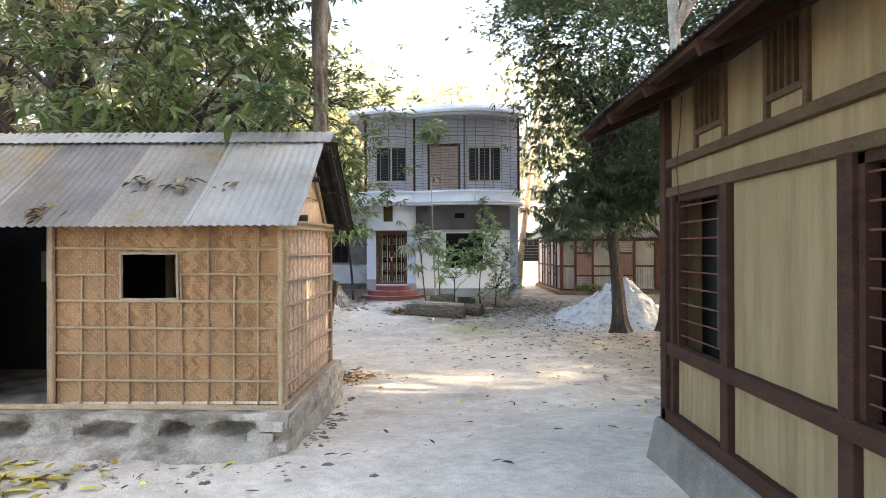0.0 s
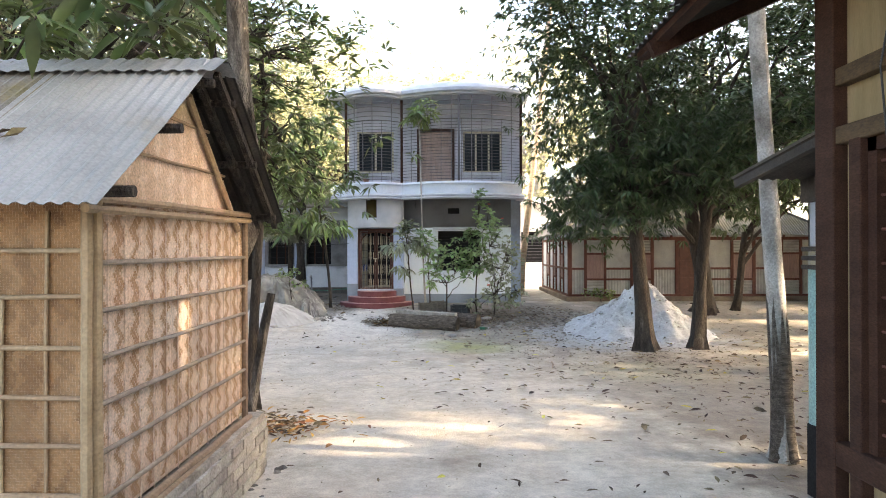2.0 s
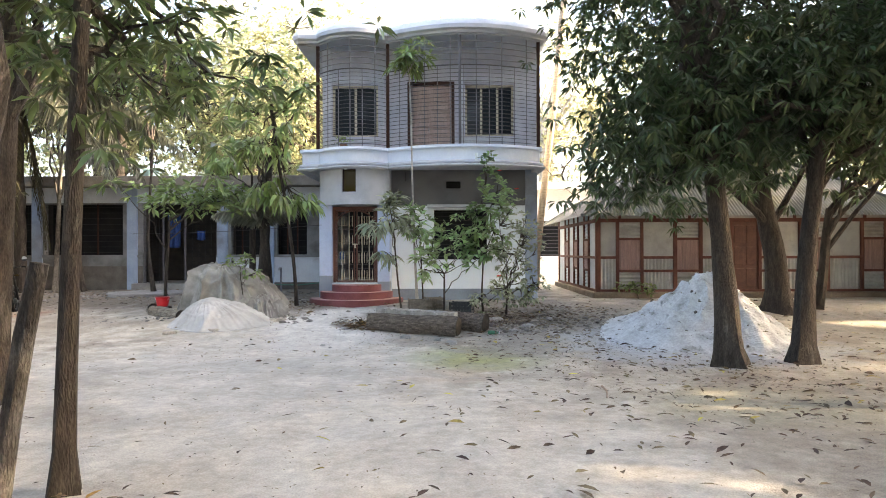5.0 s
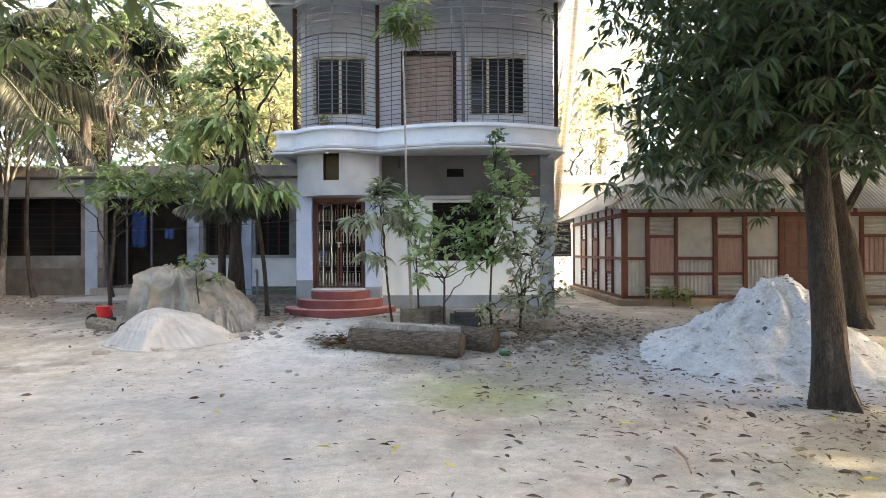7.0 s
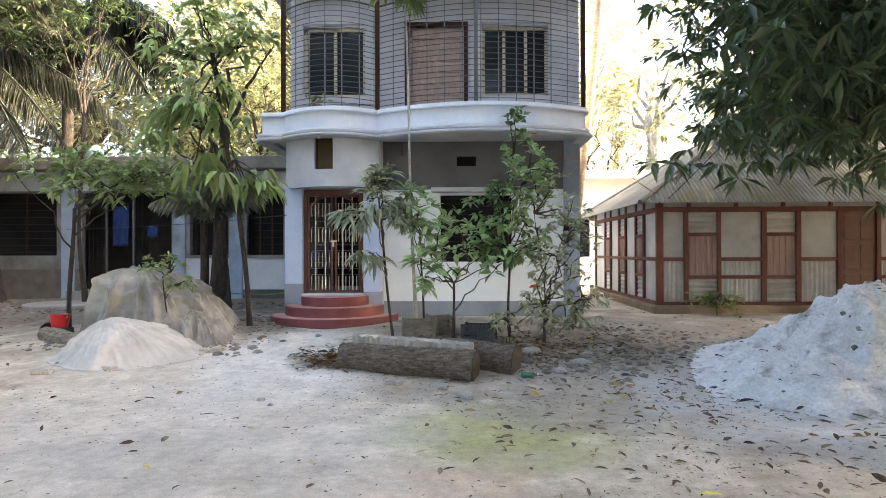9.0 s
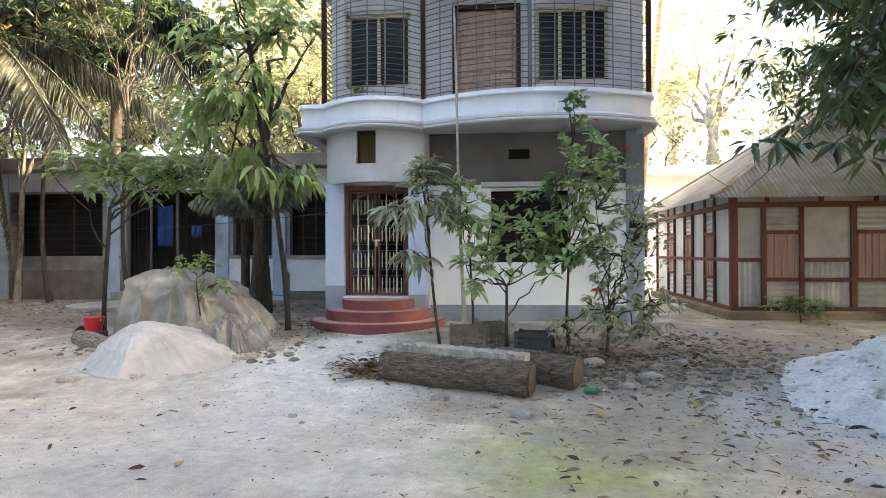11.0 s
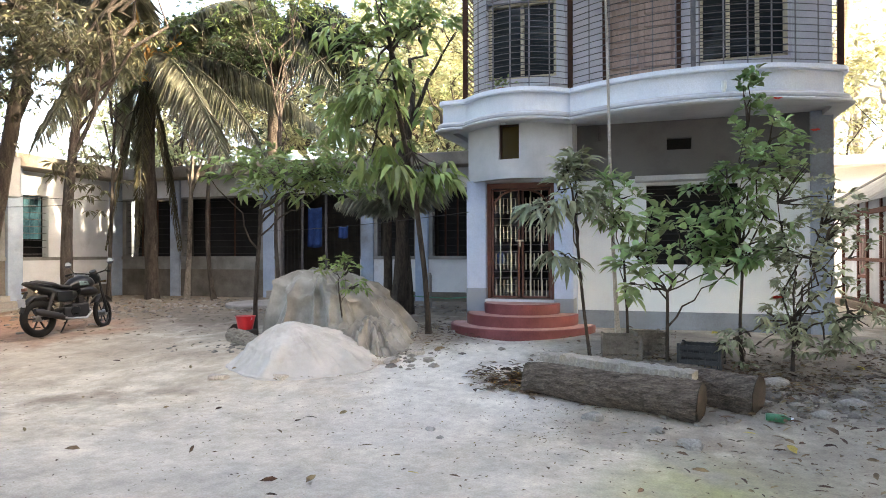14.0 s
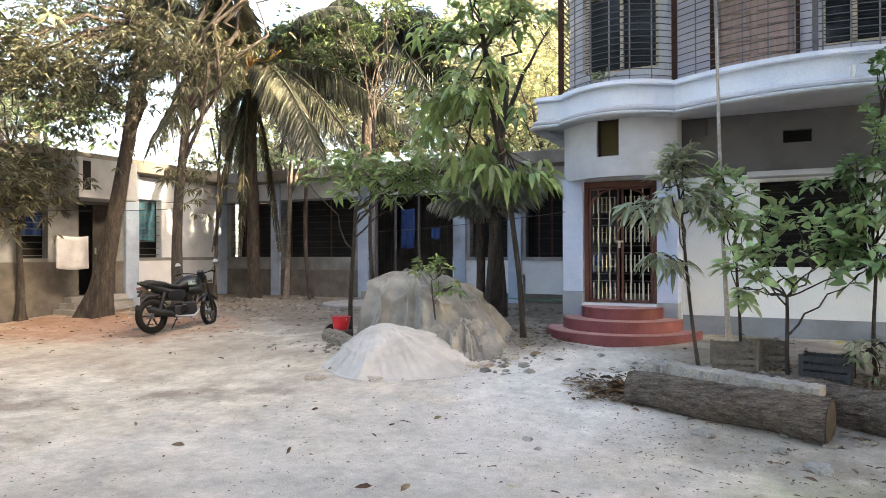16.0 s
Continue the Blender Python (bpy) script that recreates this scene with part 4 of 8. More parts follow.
    # flank
    fl = [("p", 22.56, 23.35), ("w", 23.43, 23.93), ("p", 24.0, 24.75), ("w", 24.83, 25.33), ("p", 25.4, 26.15), ("w", 26.23, 26.73), ("p", 26.8, 27.84)]
    for k, a0, a1 in fl:
        if k == "w":
            window_bay(h, "y", x0, a0, a1, z=(0.6, 1.05, 1.83, 2.24))
        else:
            tin_panel(h, "y", x0, a0, a1, 0.6, 1.36, "bluetin", "v", 0.3, depth=0.003)
            tin_panel(h, "y", x0, a0, a1, 1.40, 2.24, "bluetin", "v", 0.3, depth=0.003)
        timber(h, "y", x0, a1, a1 + 0.07, 0.56, 2.3)
        timber(h, "y", x0, a1 - 0.04, a1 + 0.04, 2.33, 2.6)
    timber(h, "y", x0, 22.56, 27.9, 1.345, 1.41, name="rail")
    timber(h, "y", x0, 22.56, 27.9, 2.24, 2.33, proud=0.06, name="plate")
    timber(h, "y", x0, 22.56, 27.9, 0.52, 0.6, proud=0.06, name="sill_beam")
    part("fascia", Geo().box(x0 - 0.02, y0, 2.33, x0, y1, 2.6), "bluetin", h)
    # hip roof
    e = 0.47
    za, zr = 2.38, 4.58
    A, B, C, D = (x0 - e, y0 - e, za), (x1 + e, y0 - e, za), (x1 + e, y1 + e, za), (x0 - e, y1 + e, za)
    R0, R1 = (6.8, 25.2, zr), (8.6, 25.2, zr)
    hip_slope(h, A, B, R1, R0, "mossroof")
    hip_slope(h, B, C, R1, R1, "mossroof")
    hip_slope(h, C, D, R0, R1, "mossroof")
    hip_slope(h, D, A, R0, R0, "paleroof")
    for p, q in ((A, R0), (B, R1), (R0, R1), (D, R0), (C, R1)):
        g = Geo().tube([Vector(p) + Vector((0, 0, 0.015)), Vector(q) + Vector((0, 0, 0.015))], 0.045, 8)
        part("ridge_cap", g, "rooftin", h)


build_tin_house()


# ---- bamboo hut ----
def bamboo(parent, p, q, r=0.017, name="batten", bend=0.004, material="bamboo"):
    p, q = Vector(p), Vector(q)
    n = 5
    pts = [p.lerp(q, i / n) + Vector((random.uniform(-bend, bend), 0, random.uniform(-bend, bend))) * (0 < i < n) for i in range(n + 1)]
    return part(name, Geo().tube(pts, [r * random.uniform(0.93, 1.07) for _ in pts], 7), material, parent)


def woven(parent, axis, at, a0, a1, z0, z1, holes=(), top=None):
    """A wall of woven bamboo strips in three tones: pale ones, brown ones in zigzag columns, and tan ones along their edges."""
    s = 0.0145
    tones = [Geo(), Geo(), Geo()]
    na, nz = int((a1 - a0) / s), int((z1 - z0) / s)
    tri = lambda v: abs((v % 1.0) * 2 - 1) * 2 - 1
    for i in range(na + 1):
        for k in range(nz + 1):
            a, z = a0 + i * s, z0 + k * s
            b, zz = min(a + s * 0.98, a1), min(z + s * 0.98, z1)
            if b - a < 0.005 or zz - z < 0.005 or any(h[0] < a + s / 2 < h[1] and h[2] < z + s / 2 < h[3] for h in holes):
                continue
            if top and zz > top((a + b) / 2):
                continue
            if axis == "y":
                col = int((a - a0) / 0.185)
                wob = 0.35 * noise.noise((a * 2.1, z * 2.1, at)) + 0.37 * (col % 3)
                off = abs((a - a0) % 0.185 - 0.092 - (0.03 + 0.014 * noise.noise((col * 1.7, z * 3, 3))) * tri(z / 0.14 + wob))
                wide = 0.034 + 0.026 * noise.noise((a * 3.2, z * 5.5, 2)) + 0.012 * noise.noise((col * 3.1, z * 1.3, 8))
                if z > 2.24:
                    wide -= 0.05 - 0.03 * noise.noise((a * 3, z * 2.2, 5))
                tone = 2 if off < wide else 1 if off < wide + 0.019 or z > 2.24 and off < 0.06 else 0
                if (a - a0) % 0.185 < s:
                    tone = 1 if noise.noise((a * 9, z * 3, 1)) > 0 else 0
            else:
                off = abs((a - a0 + 0.05 * noise.noise((a * 2, z * 3, 6))) % 0.15 - 0.075 - 0.03 * tri(z / 0.15 + 0.5 * noise.noise((a * 3, z * 2, 1))))
                tone = 2 if off < 0.03 + 0.055 * noise.noise((a * 4.5, z * 5.0, 4)) + 0.03 * noise.noise((a * 1.6, z * 1.6, 9)) else 0
            over = ((i + k) % 4) < 2
            o = 0.0 if over else 0.003
            d1, d2 = (0.002, 0.0) if over else (0.0, 0.002)
            if axis == "x":
                o, d1, d2 = o * 0.3, d1 * 0.3, d2 * 0.3
                q = [(a, at - o, z), (b, at - o - d1, z), (b, at - o - d1 - d2, zz), (a, at - o - d2, zz)]
            else:
                q = [(at + o, a, z), (at + o + d1, b, z), (at + o + d1 + d2, b, zz), (at + o + d2, a, zz)]
            tones[tone].add(q, [(0, 1, 2, 3)])
    # the gable takes the paler set, sunlight kept in its strip colour
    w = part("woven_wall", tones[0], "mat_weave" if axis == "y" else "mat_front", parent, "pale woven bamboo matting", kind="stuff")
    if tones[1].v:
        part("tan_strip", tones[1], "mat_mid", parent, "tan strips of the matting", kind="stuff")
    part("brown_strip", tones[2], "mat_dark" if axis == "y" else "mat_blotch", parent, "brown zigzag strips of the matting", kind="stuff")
    return w


def rough_box(x0, y0, z0, x1, y1, z1):
    """A worn mud block: a ledge on top, hollows washed out below it, and crumbled earth sloping out at the foot."""
    us = list(np.arange(x0, x1 - 0.02, 0.035)) + [x1]
    vs, n = [], 22
    hollows = [(-4.7, 0.22), (-3.8, 0.12), (-2.95, 0.19), (-2.36, 0.1), (-1.86, 0.17)]
    for x in us:
        for k in range(n):
            v = k / (n - 1)
            z = z0 + (z1 - z0) * v
            rough = 0.05 * noise.noise((x * 3, v * 3, 1)) + 0.035 * noise.noise((x * 9, v * 7, 5)) + 0.015 * noise.noise((x * 24, v * 18, 2))
            dig = sum(math.exp(-((x - c + 0.05 * noise.noise((v * 9, c, 1))) / w) ** 4) for c, w in hollows) * smooth(0.6, 0.68, v) * (1 - smooth(0.82, 0.87, v))
            foot = 0.55 * (1 - smooth(0.38, 0.76 + 0.12 * noise.noise((x * 2.2, 0, 3)), v)) * (0.75 + 0.5 * noise.noise((x * 1.9, 2, 3))) * smooth(x1, x1 - 0.25, x)
            vs.append((x, y0 + rough + 0.26 * dig - foot * (1 + 0.35 * noise.noise((x * 5, v * 4, 7))), z + (0.015 * noise.noise((x * 4, 0, 9)) if k == n - 1 else 0.02 * noise.noise((x * 6, v * 6, 9)) * (0 < k))))
        vs.append((x, y1, z1))
        vs.append((x, y1, z0))
    m = n + 2
    fs = [(i * m + k, (i + 1) * m + k, (i + 1) * m + (k + 1) % m, i * m + (k + 1) % m) for i in range(len(us) - 1) for k in range(m)]
    fs += [tuple(range(m)), tuple((len(us) - 1) * m + k for k in range(m - 1, -1, -1))]
    g = Geo().add(vs, fs)
    g.smooth = True
    return g


def build_hut():
    h = thing("bamboo_hut", -3.5, 6.9, 0.3, "small woven bamboo hut with corrugated tin roof on brick plinth", "hut")
    x1, y0, y1, zb, zt = -1.5, 5.82, 8.15, 0.57, 2.2
    xl, xd = -6.6, -3.52
    win = (-2.93, -2.42, 1.52, 1.93)
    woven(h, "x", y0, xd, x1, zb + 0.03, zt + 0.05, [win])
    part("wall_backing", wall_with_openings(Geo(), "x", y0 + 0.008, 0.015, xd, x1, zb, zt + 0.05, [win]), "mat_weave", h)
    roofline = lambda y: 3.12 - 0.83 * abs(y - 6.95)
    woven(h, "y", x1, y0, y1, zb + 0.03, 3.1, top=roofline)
    g = Geo()
    g.add([(x1 - 0.01, y0, zb), (x1 - 0.01, y1, zb), (x1 - 0.01, y1, 2.12), (x1 - 0.01, 6.95, 3.1), (x1 - 0.01, y0, 2.16)], [(0, 1, 2, 3, 4)])
    g.add([(x1 - 0.03, y0, zb), (x1 - 0.03, y1, zb), (x1 - 0.03, y1, 2.12), (x1 - 0.03, 6.95, 3.1), (x1 - 0.03, y0, 2.16)], [(4, 3, 2, 1, 0)])
    part("wall_backing", g, "mat_weave", h)
    part("back_wall", Geo().box(xl, y1, zb, x1, y1 + 0.03, 2.2), "mat_weave", h)
    part("side_wall", Geo().box(xl, y0, zb, xl + 0.03, y1, 2.4), "mat_weave", h)
    # unseen wall added to keep light out of the hut's room
    part("front_wall", Geo().box(xl, y0, zb, -4.35, y0 + 0.03, 2.2), "mat_front", h)
    # these two walls paint the shade of the hut's room
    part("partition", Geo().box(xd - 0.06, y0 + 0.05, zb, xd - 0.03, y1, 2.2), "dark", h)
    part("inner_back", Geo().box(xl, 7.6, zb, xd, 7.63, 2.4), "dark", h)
    part("meter_box", Geo().box(-4.72, 7.5, 1.6, -4.48, 7.595, 1.95), "palerail", h, "grey meter box on the inner wall", bevel=0.01)
    # battens of the front
    for z in (0.80, 1.04, 1.27, 1.51, 1.74, 1.98):
        if win[2] + 0.04 < z < win[3] - 0.0:
            bamboo(h, (xd, y0 - 0.022, z), (win[0] - 0.03, y0 - 0.022, z), 0.013)
            bamboo(h, (win[1] + 0.03, y0 - 0.022, z), (x1, y0 - 0.022, z), 0.013)
        else:
            bamboo(h, (xd, y0 - 0.022, z), (x1, y0 - 0.022, z - 0.02), 0.014)
    for i, x in enumerate((-3.3, -3.08, -2.86, -2.62, -2.38, -2.15, -1.92, -1.70)):
        ztop = 1.5 if -2.95 < x < -2.4 else (2.15 if i % 2 else 1.75)
        bamboo(h, (x, y0 - 0.012, zb), (x + random.uniform(-0.02, 0.02), y0 - 0.012, ztop), 0.010)
    for p, q in (((win[0], win[2]), (win[1], win[2])), ((win[0], win[3]), (win[1], win[3])), ((win[0], win[2]), (win[0], win[3])), ((win[1], win[2]), (win[1], win[3]))):
        bamboo(h, (p[0], y0 - 0.018, p[1]), (q[0], y0 - 0.018, q[1]), 0.013, "window_trim", material="darkbamboo")
    # battens of the gable
    for z in (0.72, 0.96, 1.2, 1.43, 1.66, 1.9):
        bamboo(h, (x1 + 0.022, y0, z), (x1 + 0.022, y1, z + 0.0), 0.014, material="darkbamboo")
    for k in range(13):
        y = y0 + 0.17 + k * 0.17
        bamboo(h, (x1 + 0.010, y, zb), (x1 + 0.006, y, 2.1), 0.004, material="mat_weave")
    for z in (2.18, 2.23):
        bamboo(h, (x1 + 0.04, y0 - 0.1, z - 0.02), (x1 + 0.045, y1 + 0.08, z + 0.03), 0.022, "tie_beam")
    for z, d in ((2.5, 0.72), (2.78, 0.4)):
        bamboo(h, (x1 + 0.02, 6.95 - d, z), (x1 + 0.02, 6.95 + d, z + 0.03), 0.012)
    bamboo(h, (x1 + 0.03, y0 - 0.02, 2.17), (x1 + 0.03, 6.95, 3.1), 0.017, "rake")
    bamboo(h, (x1 + 0.035, 7.93, 2.12), (x1 + 0.035, 6.95, 2.98), 0.024, "rake")
    # corner posts and sill bamboos
    for x, y in ((x1 + 0.01, y0 - 0.03), (x1 + 0.03, y0 + 0.02), (x1 + 0.02, y1 + 0.02), (xd - 0.02, y0 - 0.03), (xd - 0.05, y0 - 0.01)):
        bamboo(h, (x, y, zb - 0.04), (x, y, 2.22), 0.028, "post", 0.003)
    bamboo(h, (xl, y0 - 0.06, zb + 0.02), (x1 + 0.05, y0 - 0.06, zb - 0.02), 0.03, "sill")
    bamboo(h, (x1 + 0.05, y0 - 0.05, zb), (x1 + 0.05, y1 + 0.05, zb - 0.02), 0.026, "sill")
    bamboo(h, (x1 + 0.08, y0 - 0.05, zb - 0.03), (x1 + 0.07, y1 + 0.05, zb - 0.05), 0.02, "sill")
    # roof
    sl = Vector((0, 1.42, 1.03)).normalized()
    tin_roof_slope(h, (-6.7, 5.5, 2.16), (1, 0, 0), sl, 5.38, 1.76, "hutroof", 6, sag=0.015, odd={2: "ochreroof", 4: "ochreroof", 5: "zinc"})
    sb = Vector((0, -1.42, 1.0)).normalized()
    # back slope coloured dark as a shaded underside
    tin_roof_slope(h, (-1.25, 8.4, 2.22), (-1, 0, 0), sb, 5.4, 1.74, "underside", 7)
    part("ridge_cap", Geo().sheet((-6.7, 6.70, 3.075), (1, 0, 0), (0, 1, 0.58), 5.5, 0.29, 0.09, 0.007), "zinc", h)
    part("ridge_cap", Geo().sheet((-6.7, 6.95, 3.185), (1, 0, 0), (0, 1, -0.35), 5.5, 0.16, 0.2, 0.004), "ridgetin", h)
    for y, z in ((5.75, 2.24), (6.3, 2.64), (6.8, 3.02), (7.2, 2.98), (7.7, 2.62), (8.25, 2.24)):
        part("purlin", Geo().tube([(-6.6, y, z), (-1.24, y, z)], 0.028, 8), "bark", h)
    for x in (-1.42, -1.28):
        part("rafter", Geo().beam((x, 8.38, 2.17), (x, 6.95, 3.12), 0.04, 0.05), "bark", h)
    # plinth
    pl = part("plinth", rough_box(-6.7, 5.6, -0.05, -1.38, 8.4, 0.54), "mudplinth", h, "crumbling mud-plastered brick plinth")
    for k in range(5):
        for j in range(12):
            y = 5.62 + j * 0.235 + (0.11 if k % 2 else 0)
            o = random.uniform(0.0, 0.02)
            part("brick", Geo().box(-1.42, y, 0.06 + k * 0.088, -1.37 + o, min(y + 0.22, 8.41), 0.06 + k * 0.088 + 0.075), "brick", pl)
        for j in range(8):
            x = -1.6 - j * 0.235 - (0.11 if k % 2 else 0)
            if j or k < 2:
                continue
            part("brick", Geo().box(x, 5.555 - random.uniform(0, 0.05), 0.06 + k * 0.088, x + random.uniform(0.15, 0.22), 5.68, 0.06 + k * 0.088 + random.uniform(0.06, 0.08)), "brick", pl)


build_hut()


# ---- timbered house beside the path ----
def build_path_house():
    h = thing("timber_house", 4.5, 1.5, 0.2, "cream-panelled timber house with dark brown frame and tin eaves", "house")
    X, yc, ye = 1.82, 5.37, -4.5
    part("plinth", Geo().add([(1.62, ye, -0.2), (1.62, 5.62, -0.2), (7.2, 5.62, -0.2), (7.2, ye, -0.2), (1.74, ye, 0.55), (1.74, 5.5, 0.55), (7.2, 5.5, 0.55), (7.2, ye, 0.55)],
                             [(0, 1, 2, 3), (7, 6, 5, 4), (0, 4, 5, 1), (1, 5, 6, 2), (2, 6, 7, 3), (3, 7, 4, 0)]), "oldcement", h, "grey cement plinth", bevel=0.03)
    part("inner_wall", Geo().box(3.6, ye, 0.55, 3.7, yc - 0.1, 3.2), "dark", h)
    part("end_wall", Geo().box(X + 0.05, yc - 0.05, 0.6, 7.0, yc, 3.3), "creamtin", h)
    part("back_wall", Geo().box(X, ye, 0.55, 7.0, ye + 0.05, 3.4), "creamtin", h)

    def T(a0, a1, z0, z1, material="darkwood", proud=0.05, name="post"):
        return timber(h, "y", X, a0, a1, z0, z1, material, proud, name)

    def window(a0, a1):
        # near-black sheet in place of the unlit room's depth
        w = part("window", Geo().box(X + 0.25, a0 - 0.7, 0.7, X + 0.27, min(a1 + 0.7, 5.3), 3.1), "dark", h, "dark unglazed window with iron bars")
        part("frame", Geo().box(X - 0.02, a0, 1.2, X + 0.05, a0 + 0.05, 2.37).box(X - 0.02, a1 - 0.05, 1.2, X + 0.05, a1, 2.37).box(X - 0.02, a0, 2.32, X + 0.05, a1, 2.37), "darkwood", w)
        for k in range(9):
            z = 1.28 + k * 0.125
            part("bar", Geo().tube([(X, a0 + 0.05, z), (X, a1 - 0.05, z)], 0.006, 6), "redwood", w)
        for k in range(2):
            part("inner_mullion", Geo().box(X + 0.2, a0 + (a1 - a0) * (0.3 + 0.4 * k) - 0.03, 1.2, X + 0.24, a0 + (a1 - a0) * (0.3 + 0.4 * k) + 0.03, 2.37), "underside", w)

    def panel(a0, a1, z0, z1, pitch=0.4):
        part("panel", Geo().sheet((X, a1, z0), (0, -1, 0), (0, 0, 1), a1 - a0, z1 - z0, pitch, 0.004, "v"), "creamtin", h)

    spans = [(4.25, 5.12, "w"), (2.97, 4.13, "p"), (1.95, 2.86, "w"), (0.7, 1.85, "p"), (-0.35, 0.6, "w"), (-1.6, -0.45, "p"), (-2.6, -1.7, "w"), (ye, -2.7, "p")]
    for a0, a1, k in spans:
        if k == "w":
            window(a0, a1)
        else:
            panel(a0, a1, 1.2, 2.38)
        panel(a0, a1, 0.65, 1.1, 0.09)
        T(a0 - 0.115, a0, 0.6, 2.38)
    panel(5.19, 5.27, 0.65, 2.38)
    T(5.12, 5.19, 0.6, 2.38)
    T(5.27, 5.4, 0.55, 3.2, proud=0.06)
    T(ye, 5.27, 1.1, 1.2, proud=0.055, name="rail")
    T(ye, 5.36, 0.56, 0.66, proud=0.06, name="sill_beam")
    T(ye, 5.36, 2.37, 2.44, "olivewood", 0.05, "plate")
    panel(ye, 5.3, 2.44, 2.6, 3.0)
    T(ye, 5.36, 2.6, 2.67, "olivewood", 0.05, "plate")
    T(ye, 5.36, 3.16, 3.24, "darkwood", 0.05, "plate")
    # upper row: panels between posts, with small louvred vents
    cells = [(4.74, 5.27, "p"), (4.26, 4.7, "v"), (3.70, 4.22, "p"), (3.29, 3.66, "v"), (2.2, 3.25, "p"), (1.75, 2.15, "v"), (0.7, 1.7, "p"), (0.2, 0.65, "v"), (-1.2, 0.15, "p"), (ye, -1.25, "p")]
    for a0, a1, k in cells:
        T(a0 - 0.045, a0, 2.67, 3.16, "olivewood", 0.03)
        if k == "p":
            panel(a0, a1, 2.67, 3.16, 2.0)
        else:
            panel(a0, a1, 2.67, 2.78, 2.0)
            v = part("vent", Geo().box(X + 0.02, a0, 2.8, X + 0.04, a1, 3.16), "underside", h, "dark louvred vent")
            for i in range(5):
                c = a0 + (a1 - a0) * (i + 0.5) / 5
                part("louvre", Geo().box(X - 0.015, c - 0.012, 2.8, X + 0.015, c + 0.012, 3.16), "olivewood", v)
            T(a0, a1, 2.77, 2.81, "olivewood", 0.03, "rail")
    # roof
    sl = Vector((1, 0, 0.45)).normalized()
    # slope seen from below, its shade put into the sheet colour
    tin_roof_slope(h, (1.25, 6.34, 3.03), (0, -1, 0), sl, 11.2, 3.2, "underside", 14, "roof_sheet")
    part("roof_sheet", Geo().sheet((4.1, 6.34, 4.33), (0, -1, 0), Vector((1, 0, -0.45)), 11.2, 3.4, 0.076, 0.009), "rooftin", h)
    for k, x in enumerate((1.32, 1.95, 2.7, 3.5)):
        part("purlin", Geo().box(x - 0.03, -4.8, 2.97 + 0.45 * (x - 1.24), x + 0.03, 6.3, 3.01 + 0.45 * (x - 1.24)), "darkwood", h)
    for k in range(12):
        y = 6.0 - k * 0.9
        part("rafter", Geo().beam((1.27, y, 2.97), (4.1, y, 2.97 + 0.45 * 2.83), 0.05, 0.08), "darkwood", h)
    part("cable", Geo().tube([(X - 0.06, 4.95, 2.3), (X - 0.065, 4.98, 2.6), (X - 0.06, 4.93, 2.8), (X - 0.06, 4.88, 3.1)], 0.004, 5), "blackplastic", h)


build_path_house()


# ---- low teal annex at the end of the timbered house ----
def build_shed():
    h = thing("tin_shed", 4.5, 6.7, 0.1, "low teal and white tin annex with rusty eaves", "shed")
    x0, x1, y0, y1 = 3.06, 6.0, 5.45, 7.8
    part("base", Geo().box(x0 - 0.02, y0, -0.1, x1, y1, 0.6), "dark", h, "dark timber base", bevel=0.01)
    for a, b, p, q in (((x0, y1, 0.6), (0, -1, 0), y1 - y0, 0), ((x1, y1, 0.6), (-1, 0, 0), x1 - x0, 0)):
        part("lower_sheet", Geo().sheet(a, b, (0, 0, 1), p, 1.2, 0.2, 0.014), "teal", h, "teal ribbed sheet")
    for z in (1.80, 1.87, 1.94):
        part("slat", Geo().box(x0 - 0.04, y0, z, x0 + 0.02, y1 + 0.03, z + 0.035), "underside", h)
    part("upper_sheet", Geo().box(x0, y0, 1.98, x0 + 0.02, y1, 2.34), "bluetin", h)
    part("upper_sheet", Geo().box(x0, y1 - 0.02, 1.8, x1, y1, 2.34), "bluetin", h)
    part("wall_plate", Geo().box(x0 - 0.05, y0, 2.32, x0 + 0.04, y1 + 0.02, 2.5), "underside", h)
    part("wall_plate", Geo().box(x0, y1 - 0.04, 2.32, x1, y1 + 0.04, 2.46), "underside", h)
    v = Vector((0, -1, 0.13))
    part("roof_sheet", Geo().sheet((2.52, 7.95, 2.535), (1, 0, 0), v, 3.6, 2.45, 0.076, 0.009), "rooftin", h)
    # second, darker sheet added below as the roof's shaded underside
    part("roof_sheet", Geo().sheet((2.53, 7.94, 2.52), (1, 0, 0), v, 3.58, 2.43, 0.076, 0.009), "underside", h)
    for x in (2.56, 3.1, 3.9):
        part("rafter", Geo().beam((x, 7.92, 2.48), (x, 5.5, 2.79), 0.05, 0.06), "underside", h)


build_shed()


